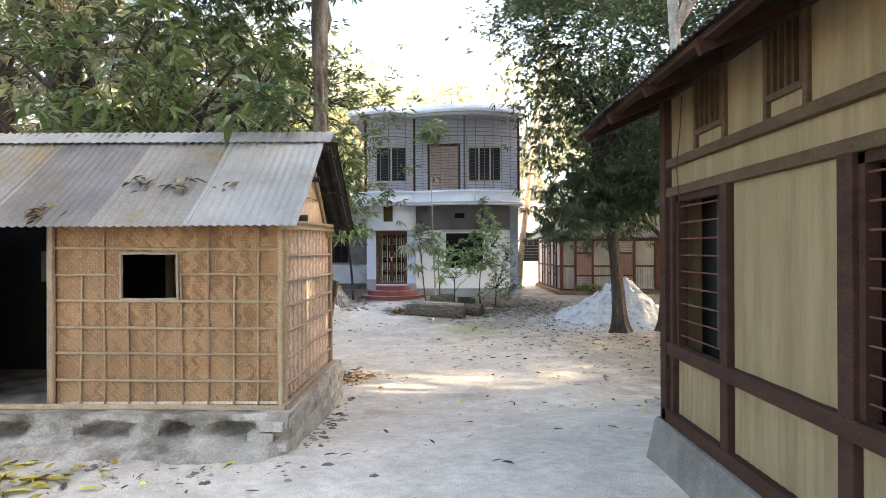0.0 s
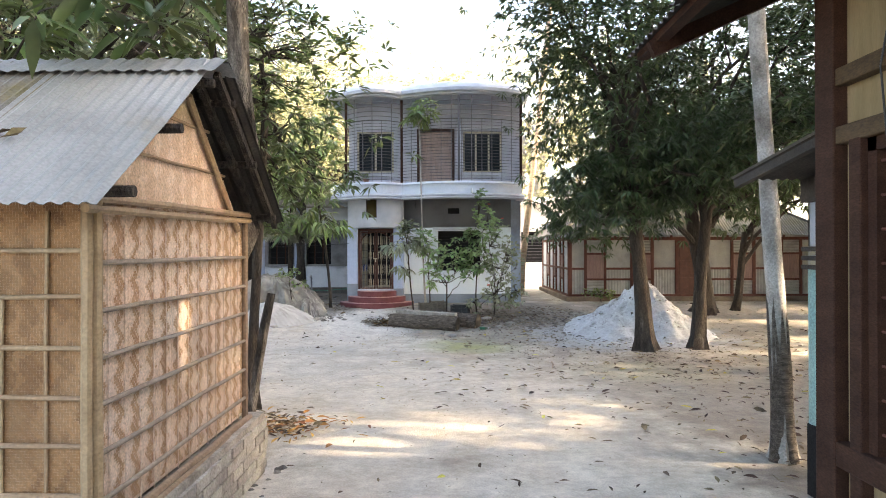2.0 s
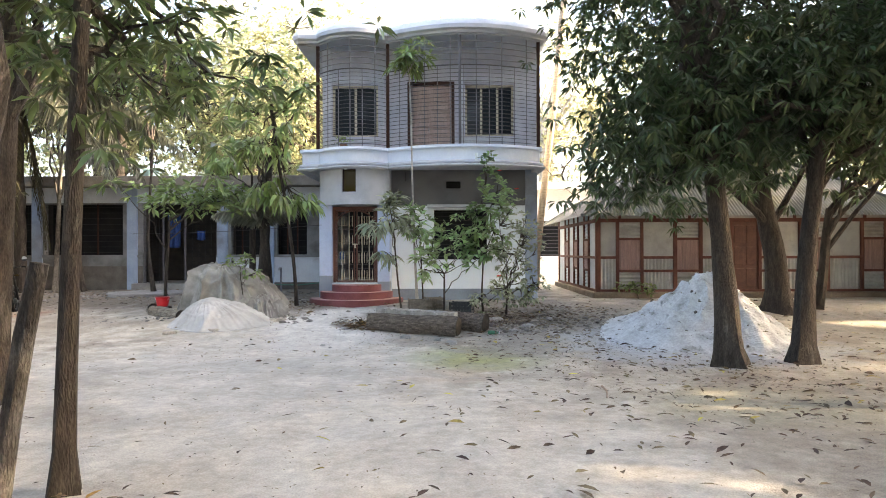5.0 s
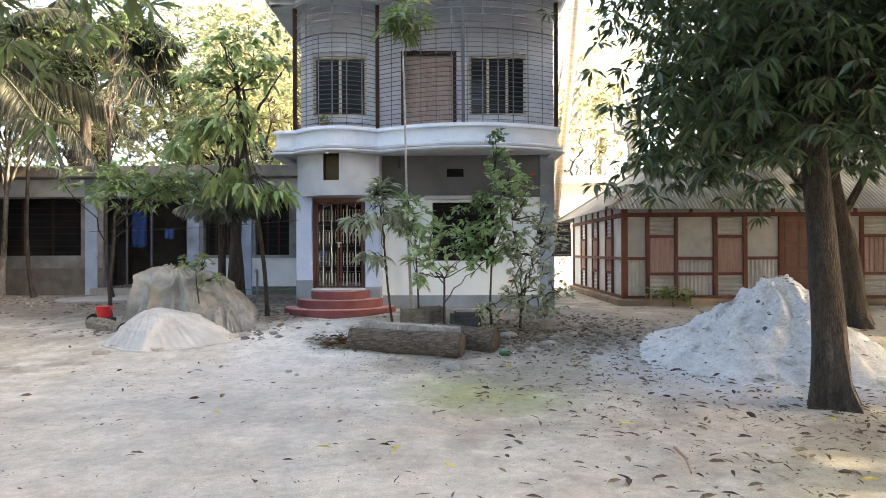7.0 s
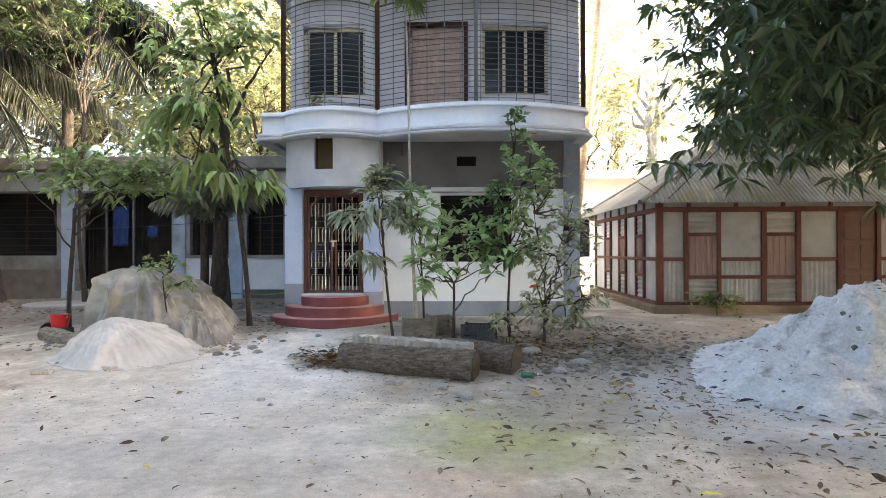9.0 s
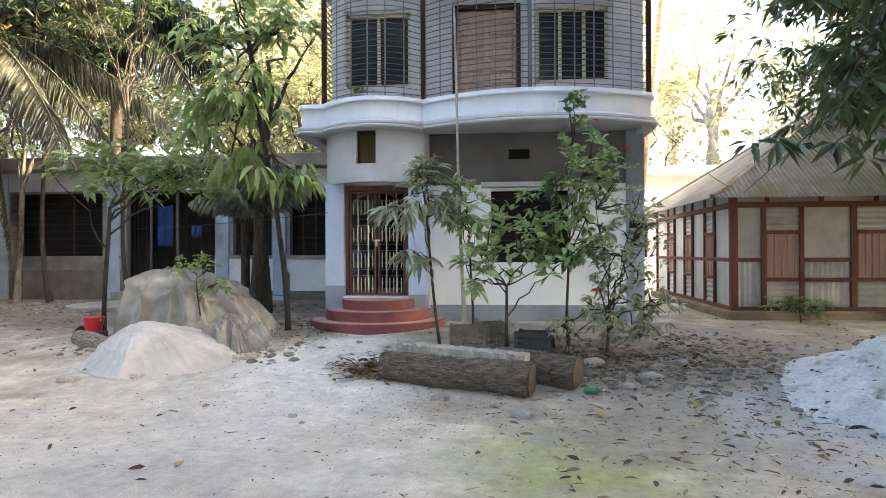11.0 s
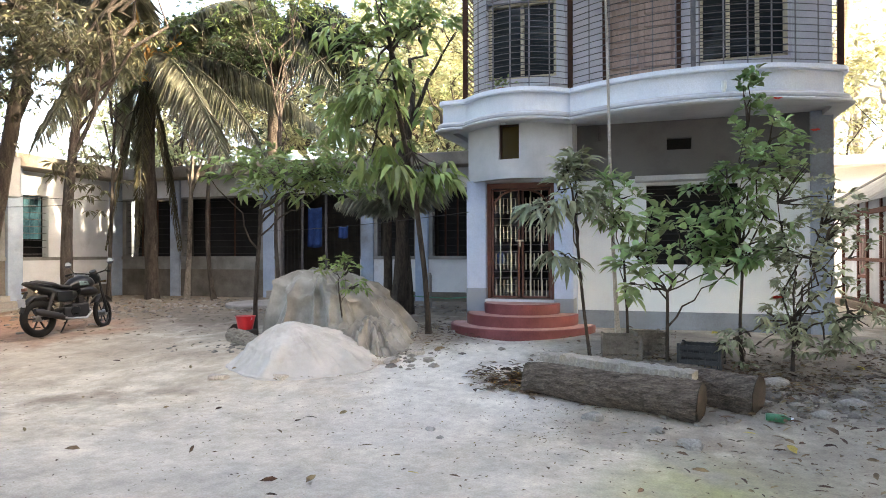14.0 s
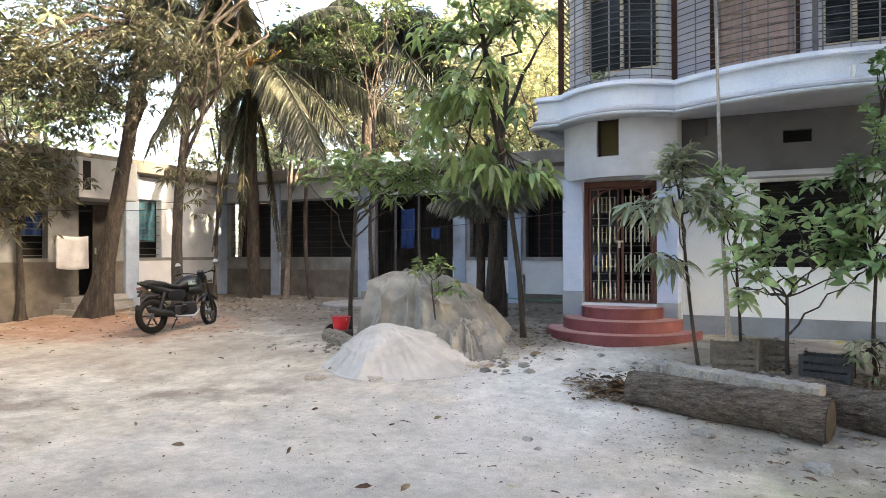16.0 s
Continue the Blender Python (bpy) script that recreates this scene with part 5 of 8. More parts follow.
# ---- long single-storey building round the back corner of the yard ----
def barred(parent, axis, at, a0, a1, z0, z1, n=9, label="dark barred window"):
    def B(p0, p1, q0, q1, z0_, z1_):
        return Geo().box(p0, at + q0, z0_, p1, at + q1, z1_) if axis == "x" else Geo().box(at + q0, p0, z0_, at + q1, p1, z1_)
    # backing sheet holds the dark of the unlit room
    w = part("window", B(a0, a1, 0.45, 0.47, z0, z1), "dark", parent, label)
    for k in range(n):
        z = z0 + (z1 - z0) * (k + 0.5) / n
        pts = [(a0, at + 0.08, z), (a1, at + 0.08, z)] if axis == "x" else [(at + 0.08, a0, z), (at + 0.08, a1, z)]
        part("bar", Geo().tube(pts, 0.005, 5), "blackplastic", w)
    for k in range(1, 3):
        c = a0 + (a1 - a0) * k / 3
        part("mullion", B(c - 0.02, c + 0.02, 0.07, 0.1, z0, z1), "darkwood", w)
    return w


def build_long_building():
    h = thing("long_building", -9.5, 27, 0.4, "long single-storey white and blue building with barred openings", "building")
    Y, zr = 26.2, 3.8
    xw = -14.1
    holes = [(-13.9, -12.4, 1.45, 3.0), (-12.0, -9.6, 1.45, 3.0), (-9.0, -6.75, 0.6, 3.0), (-6.3, -5.35, 1.45, 3.0), (-4.9, -4.0, 1.45, 3.0)]
    part("wall", wall_with_openings(Geo(), "x", Y, 0.2, xw, -3.2, 1.42, 3.05, holes), "shadedwhite", h, "stained whitewashed wall with deep shade in its colour")
    part("lower_wall", wall_with_openings(Geo(), "x", Y - 0.004, 0.2, xw, -3.2, 0.2, 1.42, [(-9.0, -6.75, 0.6, 1.42)]), "shadedwhite", h)
    part("sill_line", wall_with_openings(Geo(), "x", Y - 0.05, 0.06, xw, -3.2, 1.38, 1.46, [(-9.0, -6.75, 1.3, 1.5)]), "shadedwhite", h)
    part("dado", wall_with_openings(Geo(), "x", Y - 0.02, 0.03, xw, -9.0, 0.1, 1.12, []), "dampwall", h, "damp-stained dark grey dado")
    part("dado", wall_with_openings(Geo(), "x", Y - 0.02, 0.03, -6.75, -3.2, 0.1, 0.62, []), "dampwall", h, "damp-stained dark grey dado")
    part("lower_wall", Geo().box(-6.75, Y - 0.012, 0.62, -3.2, Y - 0.002, 1.38), "wingwhite", h, "whitewashed wall below the sill")
    part("roof_slab", Geo().box(xw - 6, Y - 0.55, 3.5, -3.0, Y + 2.3, 3.8), "oldcement", h, "weathered concrete roof edge", bevel=0.02)
    part("lintel_band", Geo().box(xw, Y - 0.02, 3.04, -3.2, Y + 0.2, 3.5), "wingwhite", h)
    part("back_room", Geo().box(xw, Y + 2.0, 0.3, -3.2, Y + 2.1, 3.5), "underside", h)
    part("veranda_floor", Geo().box(-9.2, Y - 0.3, 0.1, -6.5, Y + 2, 0.6), "concrete", h)
    part("round_step", Geo().prism([(-8.0 + 1.0 * math.cos(a), 24.3 + 0.95 * math.sin(a)) for a in [2 * math.pi * i / 32 for i in range(32)]], 0.2, 0.45), "concrete", h, "low round worn concrete step", bevel=0.03)
    part("veranda_step", Geo().box(-9.0, Y - 0.75, 0.0, -6.9, Y - 0.3, 0.42), "concrete", h, bevel=0.02)
    for x in (-9.3, -6.55, -12.2, -5.15):
        part("pillar", Geo().box(x - 0.16, Y - 0.06, 0.2, x + 0.16, Y + 0.26, 3.5), "dullblue", h, "blue pillar with shade in its paint", bevel=0.012)
    for a0, a1, z0, z1 in holes:
        if z0 > 1:
            barred(h, "x", Y, a0, a1, z0, z1)
    # iron lattice of the veranda, door left open
    gr = part("veranda_grille", Geo().box(-9.0, Y + 0.06, 0.6, -8.94, Y + 0.12, 3.0).box(-8.42, Y + 0.06, 0.6, -8.38, Y + 0.12, 3.0).box(-7.75, Y + 0.06, 0.6, -7.7, Y + 0.12, 3.0), "iron", h, "dark iron veranda grille")
    for x0, x1 in ((-8.94, -8.42), (-7.7, -6.75)):
        for k in range(17):
            part("bar", Geo().tube([(x0, Y + 0.09, 0.7 + k * 0.14), (x1, Y + 0.09, 0.7 + k * 0.14)], 0.005, 5), "blackplastic", gr)
        for k in range(1, 5):
            x = x0 + (x1 - x0) * k / 5
            part("bar", Geo().tube([(x, Y + 0.09, 0.6), (x, Y + 0.09, 3.0)], 0.006, 5), "blackplastic", gr)
    # wing
    W = xw
    wh = [(23.25, 23.95, 1.45, 2.95), (21.66, 22.6, 0.6, 2.72), (20.35, 20.95, 1.45, 2.75), (18.6, 19.6, 1.45, 2.9)]
    part("wing_wall", wall_with_openings(Geo(), "y", W - 0.2, 0.2, 22.85, Y, 1.42, 3.5, [(a0, a1, max(z0, 1.42), z1) for a0, a1, z0, z1 in wh if a0 > 22.8]), "wingwhite", h, "white plastered wing wall")
    # near part of the wing wall takes the shade-dark whitewash
    part("wing_wall", wall_with_openings(Geo(), "y", W - 0.2, 0.2, 14, 22.85, 1.42, 3.5, [(a0, a1, max(z0, 1.42), z1) for a0, a1, z0, z1 in wh if a0 < 22.8]), "shadedwhite", h, "wing wall greyed by painted shade")
    part("lower_wall", wall_with_openings(Geo(), "y", W - 0.196, 0.2, 22.85, Y, 0.2, 1.42, []), "wingwhite", h)
    part("lower_wall", wall_with_openings(Geo(), "y", W - 0.196, 0.2, 14, 22.85, 0.2, 1.42, [(21.66, 22.6, 0.6, 1.42)]), "dampwall", h)
    part("sill_line", wall_with_openings(Geo(), "y", W - 0.01, 0.05, 14, Y, 1.38, 1.46, [(21.66, 22.6, 1.3, 1.5)]), "shadedwhite", h)
    part("wing_dado", wall_with_openings(Geo(), "y", W - 0.01, 0.03, 14, Y, 0.1, 0.72, [(21.66, 22.6, 0.6, 1.0)]), "dampwall", h, "damp-stained dark grey dado")
    part("wing_roof", Geo().box(W - 5, 13.5, 3.55, W + 0.4, Y + 0.3, 3.86), "oldcement", h, "weathered concrete roof edge", bevel=0.02)
    part("porch_canopy", Geo().box(W, 21.05, 2.78, W + 0.9, 22.5, 3.66), "dullwhite", h, "white porch canopy over the wing door", bevel=0.015)
    part("canopy_slot", Geo().box(W + 0.89, 21.14, 2.95, W + 0.912, 21.32, 3.58), "dark", h)
    part("wing_back", Geo().box(W - 2.5, 14, 0.3, W - 2.4, Y, 3.5), "dark", h)
    for y in (26.0, 23.02):
        part("pillar", Geo().box(W - 0.2, y - 0.19, 0.2, W + 0.09, y + 0.19, 3.55), "dullblue", h, "blue pillar with shade in its paint", bevel=0.012)
    for a0, a1, z0, z1 in wh:
        if z0 > 1:
            w = part("window", Geo().box(W - 0.6, a0, z0, W - 0.58, a1, z1), "dark", h, "dark barred window")
            for k in range(9):
                z = z0 + (z1 - z0) * (k + 0.5) / 9
                part("bar", Geo().tube([(W - 0.08, a0, z), (W - 0.08, a1, z)], 0.008, 5), "iron", w)
    part("blue_curtain", Geo().sheet((W - 0.25, 20.95, 1.95), (0, -1, 0), (0, 0, 1), 0.6, 0.8, 0.25, 0.03), "bluecloth", h)
    part("teal_curtain", Geo().sheet((W - 0.25, 23.95, 1.9), (0, -1, 0), (0, 0, 1), 0.7, 1.05, 0.12, 0.03), "curtain", h)
    d = part("wing_door", Geo().box(W - 0.16, 22.1, 0.6, W - 0.12, 22.6, 2.72), "underside", h, "dark half-open wooden door")
    part("handle", Geo().box(W - 0.12, 22.14, 1.55, W - 0.09, 22.17, 1.7), "chrome", d)
    for k in range(3):
        part("step", Geo().box(W, 21.3 - 0.12 * (2 - k), 0.0, W + 0.28 * (3 - k), 22.75 + 0.12 * (2 - k), 0.2 + 0.13 * (k + 1)), "concrete", h, bevel=0.015)
    # low boundary to the right of it, towards the two-storey house
    tk = thing("water_tank", -9.2, 27.2, 3.8, "small teal plastic water tank on the flat roof", "water tank")
    part("tank_body", Geo().tube([(-9.2, 27.2, 3.78), (-9.2, 27.2, 4.15), (-9.2, 27.2, 4.25)], [0.24, 0.24, 0.12], 16), "teal", tk)
    part("lid", Geo().tube([(-9.2, 27.2, 4.25), (-9.2, 27.2, 4.30)], 0.11, 12), "white", tk)


build_long_building()


# ---- pale building far behind, between the houses ----
def build_far_house():
    h = thing("far_house", 5.0, 37, 0.4, "pale flat-roofed house behind the tin house", "house")
    part("wall", wall_with_openings(Geo(), "x", 36.0, 0.25, 2.0, 16.0, 0.2, 4.3, [(4.0, 5.4, 1.3, 2.9)]), "farwall", h)
    part("roof_slab", Geo().box(1.8, 35.4, 4.3, 16.2, 41, 4.6), "farwall", h, bevel=0.02)
    part("side_wall", Geo().box(2.0, 36.2, 0.2, 2.2, 41, 4.3), "farwall", h)
    w = part("window", Geo().box(4.0, 36.4, 1.3, 5.4, 36.42, 2.9), "dark", h)
    for k in range(10):
        part("bar", Geo().tube([(4.0, 36.1, 1.38 + k * 0.16), (5.4, 36.1, 1.38 + k * 0.16)], 0.012, 5), "iron", w)
    s = thing("dark_shed", 14.0, 21.5, 0.4, "dark weathered shed with steep tin roof", "shed")
    part("wall", Geo().box(12.3, 20.6, 0.2, 16, 24, 2.4), "underside", s)
    part("roof_slope", Geo().sheet((11.9, 24.4, 2.3), (0, -1, 0), Vector((1, 0, 0.7)), 4.2, 2.8, 0.08, 0.01), "underside", s)
    part("roof_slope", Geo().sheet((16.4, 20.2, 2.3), (0, 1, 0), Vector((-1, 0, 0.7)), 4.2, 2.8, 0.08, 0.01), "underside", s)


build_far_house()


# ---- foliage ----
def unit(a):
    return a / np.maximum(np.linalg.norm(a, axis=1, keepdims=True), 1e-9)


def leaf_mesh(name, P, D, L, W, material, parent, rng, droop=0.25, label="", kind="", fine=False):
    """One mesh of many folded leaves: bases P, ways D, lengths L and widths W."""
    n = len(P)
    D = unit(D)
    up = np.tile([0, 0, 1.0], (n, 1)) + rng.normal(0, 0.35, (n, 3))
    S = unit(np.cross(D, up))
    N = np.cross(S, D)
    L, W = L[:, None], W[:, None]
    tip = P + D * L - np.array([0, 0, 1]) * L * droop
    Z = np.array([0, 0, 1])
    if fine:
        m1, m2 = P + D * L * 0.32 - Z * L * droop * 0.08, P + D * L * 0.68 - Z * L * droop * 0.44
        a1, b1 = m1 + S * W * 0.47 + N * W * 0.15, m1 - S * W * 0.47 + N * W * 0.15
        a2, b2 = m2 + S * W * 0.38 + N * W * 0.13, m2 - S * W * 0.38 + N * W * 0.13
        V = np.stack([P, a1, m1, b1, a2, m2, b2, tip], 1).reshape(-1, 3)
        k = np.arange(n)[:, None] * 8
        F = np.concatenate([k + f for f in ([0, 1, 2], [0, 2, 3], [1, 4, 5], [1, 5, 2], [2, 5, 6], [2, 6, 3], [4, 7, 5], [5, 7, 6])], 1).reshape(-1, 3)
    else:
        mid = P + D * L * 0.5 - Z * L * droop * 0.22
        a, b = mid + S * W / 2 + N * W * 0.18, mid - S * W / 2 + N * W * 0.18
        V = np.stack([P, a, tip, b], 1).reshape(-1, 3)
        k = np.arange(n)[:, None] * 4
        F = np.concatenate([k + [0, 1, 2], k + [0, 2, 3]], 1).reshape(-1, 3)
    me = bpy.data.meshes.new(name)
    me.vertices.add(len(V))
    me.vertices.foreach_set("co", V.astype(np.float32).ravel())
    me.loops.add(F.size)
    me.loops.foreach_set("vertex_index", F.astype(np.int32).ravel())
    me.polygons.add(len(F))
    me.polygons.foreach_set("loop_start", np.arange(0, F.size, 3, dtype=np.int32))
    me.polygons.foreach_set("loop_total", np.full(len(F), 3, dtype=np.int32))
    me.update(calc_edges=True)
    me.materials.append(M[material])
    ob = new(name, me)
    if parent is not None:
        ob.parent = parent
        ob.matrix_parent_inverse = world_of(parent).inverted()
    return tagged(ob, label, kind=kind)


def whorls(C, rng, per=9, size=0.2, width=0.26, spread=0.25, ways=None):
    """Leaves standing round the twig ends C. Gives P, D, L, W."""
    n = len(C)
    c = np.repeat(C, per, 0)
    ang = rng.uniform(0, 2 * np.pi, n * per)
    el = rng.uniform(-0.5, 0.8, n * per)
    D = np.stack([np.cos(ang) * np.cos(el), np.sin(ang) * np.cos(el), np.sin(el)], 1)
    if ways is not None:
        D = D + np.repeat(ways, per, 0) * 0.6
    D = unit(D)
    L = size * rng.uniform(0.65, 1.2, n * per)
    return c + D * spread * size * rng.uniform(0.1, 1, (n * per, 1)), D, L, L * width * rng.uniform(0.8, 1.2, n * per)


def crown_points(lobes, rng, gap=0.0, gscale=0.55):
    """Cluster centres in ellipsoid lobes (x, y, z, rx, ry, rz, count), denser towards the outside, with gaps."""
    out = []
    for x, y, z, rx, ry, rz, count in lobes:
        k = 0
        tries = 0
        while k < count and tries < count * 20:
            tries += 1
            d = rng.normal(0, 1, 3)
            d /= np.linalg.norm(d)
            r = rng.uniform(0.25, 1.0) ** 0.55
            p = np.array([x, y, z]) + d * r * np.array([rx, ry, rz])
            if gap and noise.noise(Vector(p * gscale)) < gap - 0.35:
                continue
            out.append(p)
            k += 1
    return np.array(out)


def bent(p, q, rng, n=6, sway=0.08, rise=0.0):
    p, q = np.array(p, float), np.array(q, float)
    L = np.linalg.norm(q - p)
    pts = []
    o = rng.normal(0, sway * L, (n + 1, 3))
    for i in range(n + 1):
        t = i / n
        w = math.sin(math.pi * t)
        pts.append(tuple(p + (q - p) * t + o[i] * w * 0.5 + np.array([0, 0, rise * L * w])))
    return pts


def trunk_line(p, q, rng, n=10):
    """A gently curved trunk line from p to q."""
    L = np.linalg.norm(q - p)
    a, c = rng.uniform(0, 6.28), rng.uniform(0.008, 0.022) * L
    o = np.array([math.cos(a), math.sin(a), 0])
    return [tuple(p + (q - p) * i / n + o * c * math.sin(2 * math.pi * i / n * 0.8)) for i in range(n + 1)]


def tree(label, base, fork, r0, lobes, leafmat="leaf", bark="bark", seed=1, size=0.2, whorl=5, per=9, cluster=0.4, limbs=9, gap=0.0, sides=12, group="", name="tree", width=0.26, droop=0.3, top=None, twigs=1.0, fine=None, knots=0.18, line=None):
    """A tapered trunk from base to fork (or along line, of points and radii), limbs to the lobes, twigs and leaves in whorls."""
    rng = np.random.default_rng(seed)
    t = thing(name, *base, label, "tree", group)
    fork = np.array(fork, float)
    b = np.array(base, float) - [0, 0, 0.15]
    pts = trunk_line(b, fork, rng)
    rad = [r0 * (1 - 0.35 * i / 10) for i in range(11)]
    if line:
        u = np.linspace(0, len(line) - 1, 25)
        pts = [tuple(np.interp(v, range(len(line)), [p[k] for p in line]) for k in range(3)) for v in u]
        pts = [pts[0]] + [tuple((np.array(pts[i - 1]) + 2 * np.array(pts[i]) + np.array(pts[i + 1])) / 4) for i in range(1, 24)] + [pts[24]]
        rad = [float(np.interp(v, range(len(line)), [p[3] for p in line])) for v in u]
    ph = rng.uniform(0, 6.28)
    part("trunk", Geo().tube(pts, rad, sides, knots, lambda i, a: 1 + (1.1 * max(0.0, math.sin(4 * a + ph + 0.7 * math.sin(a))) + 0.35) * math.exp(-i * 1.3)), bark, t)
    C = crown_points(lobes, rng, gap)
    centre = C.mean(0)
    ends = C[rng.choice(len(C), min(limbs, len(C)), replace=False)]
    limb_pts = []
    for e in ends:
        s = np.array(pts[rng.integers(len(pts) - 5, len(pts))]) if rng.random() < 0.5 else fork
        e2 = s + (e - s) * 0.85
        lp = bent(s, e2, rng, 6, 0.10, 0.05)
        r = r0 * rng.uniform(0.28, 0.45)
        part("limb", Geo().tube(lp, [r * (1 - 0.8 * i / 6) + min(0.006, r0 * 0.1) for i in range(7)], 7, 0.1), bark, t)
        limb_pts += lp[2:]
    LP = np.array(limb_pts)
    g = Geo()
    pick = C[rng.choice(len(C), int(min(len(C), 110) * twigs), replace=False)] if twigs else []
    for c in pick:
        s = LP[np.argmin(((LP - c) ** 2).sum(1))]
        g.tube(bent(s, c, rng, 3, 0.1), [0.016, 0.012, 0.008, 0.004], 4, caps=False)
    if len(g.v):
        part("twig_work", g, bark, t, kind="stuff")
    W = np.repeat(C, whorl, 0) + rng.normal(0, cluster, (len(C) * whorl, 3)) * [1, 1, 0.7]
    P, D, L, Wd = whorls(W, rng, per, size, width, ways=unit(W - centre))
    leaf_mesh("crown", P, D, L, Wd, leafmat, t, rng, droop, fine=size >= 0.23 if fine is None else fine)
    return t


def frond(parent, base, way, length, rng, material="frond", sag=0.5, leaflets=46, wide=0.55, lw=0.045, name="frond"):
    """A feather leaf: an arched rib with hanging leaflets on both sides."""
    base, way = np.array(base, float), np.array(way, float)
    way /= np.linalg.norm(way)
    rib = []
    for i in range(13):
        t = i / 12
        rib.append(base + way * length * t - np.array([0, 0, 1]) * sag * length * t * t)
    rib = np.array(rib)
    r = part(name, Geo().tube([tuple(p) for p in rib], [0.03 * (1 - 0.85 * i / 12) for i in range(13)], 5, caps=False), material, parent)
    ts = np.repeat(np.linspace(0.12, 1.0, leaflets), 2)
    P = np.stack([np.interp(ts * 12, np.arange(13), rib[:, k]) for k in range(3)], 1)
    T = np.stack([np.gradient(rib[:, k]) for k in range(3)], 1)
    T = unit(np.stack([np.interp(ts * 12, np.arange(13), T[:, k]) for k in range(3)], 1))
    side = unit(np.cross(T, np.array([0, 0, 1.0]) + rng.normal(0, 0.05, 3)))
    sgn = np.tile([1, -1], leaflets)[:, None]
    D = unit(side * sgn * 0.75 + T * 0.55 + rng.normal(0, 0.09, P.shape) - np.array([0, 0, 0.4]))
    L = wide * np.sin(np.pi * (0.12 + 0.80 * ts)) * rng.uniform(0.85, 1.1, len(ts))
    leaf_mesh("blade", P, D, L, np.full(len(ts), lw), material, r, rng, 0.75)
    return r


GR = lambda x, y: ground_z(x, y)

# mango trees before the tin house
# lobes above 8 m lie mostly out of view, added for shade
tree("dark-leaved mango tree with grey-brown trunk on bare soil", (4.06, 15.3, 0), (3.75, 15.2, 3.6), 0.165,
     [(3.6, 15.3, 5.7, 1.9, 1.9, 2.5, 175), (2.3, 15.7, 6.6, 1.3, 1.6, 1.5, 70), (4.6, 14.7, 3.8, 1.7, 1.4, 0.8, 95), (3.3, 15.1, 3.3, 1.2, 1.0, 0.6, 46), (2.7, 15.0, 2.85, 0.75, 0.6, 0.4, 18), (3.05, 15.3, 2.45, 0.7, 0.5, 0.25, 12), (4.2, 14.8, 2.75, 0.5, 0.5, 0.3, 9), (1.7, 15.6, 7.4, 0.9, 1.0, 0.8, 30), (3.8, 16.6, 8.8, 2.6, 2.0, 1.2, 100), (3.9, 18.0, 9.9, 2.4, 1.6, 1.4, 90)], seed=11, group="yard mango trees", size=0.155, whorl=7, per=8, gap=0.27, cluster=0.36, width=0.29, droop=0.4, limbs=16)
tree("slender mango tree with dark trunk on bare soil", (5.15, 15.5, 0), (5.35, 15.4, 3.9), 0.135,
     [(5.9, 15.6, 6.0, 2.2, 2.2, 2.6, 135), (7.0, 15.0, 4.2, 1.8, 1.6, 1.0, 60), (5.6, 13.6, 4.0, 1.3, 1.2, 0.8, 46), (5.4, 15.3, 3.4, 1.2, 0.9, 0.55, 46), (6.6, 15.5, 3.1, 1.0, 0.8, 0.4, 26)], seed=12, group="yard mango trees", size=0.155, whorl=7, per=8, gap=0.27, cluster=0.36, width=0.29, droop=0.4, limbs=14)
# the lobes near 10 m are set there to block the sun
tree("thick forked tree before the tin house", (7.0, 19.8, 0.3), (6.7, 19.9, 3.2), 0.25,
     [(7.4, 19.6, 6.8, 2.6, 2.0, 2.6, 190), (5.8, 19.5, 10.3, 2.2, 1.8, 1.4, 150), (7.6, 19.3, 9.6, 2.2, 2.0, 1.5, 150), (5.8, 20.9, 10.2, 2.0, 1.3, 1.3, 90), (6.4, 19.2, 3.8, 1.7, 0.9, 0.6, 46), (4.9, 19.1, 3.8, 1.2, 0.8, 0.6, 36), (5.2, 19.6, 6.2, 1.8, 1.6, 1.6, 90), (4.9, 21.0, 5.6, 1.3, 1.1, 0.8, 28), (6.6, 21.6, 5.7, 1.8, 1.2, 0.9, 52), (8.8, 21.4, 5.7, 1.7, 1.2, 0.9, 38), (6.1, 24.2, 4.8, 0.8, 0.6, 0.35, 20), (7.4, 24.0, 5.3, 1.2, 0.9, 0.6, 40), (9.0, 23.5, 5.7, 1.4, 1.0, 0.8, 22)], seed=13, group="yard mango trees", size=0.2, whorl=6)
tree("thin bent tree beside the tin house", (7.85, 20.0, 0.3), (8.1, 19.9, 2.4), 0.11,
     [(9.6, 19.6, 5.0, 1.7, 1.6, 1.8, 120), (11.5, 20.5, 5.4, 1.6, 1.6, 1.4, 80)], seed=14, size=0.2, gap=0.2)
tree("dark-trunked tree at the yard's edge", (6.6, 13.0, 0), (6.9, 13.0, 4.5), 0.22,
     [(7.6, 12.4, 6.6, 2.6, 2.8, 2.2, 150), (9.5, 14.5, 6.4, 2.4, 2.4, 2.2, 110), (8.0, 14.0, 4.4, 1.6, 1.6, 0.7, 40)], seed=15, size=0.19, whorl=6, gap=0.25)
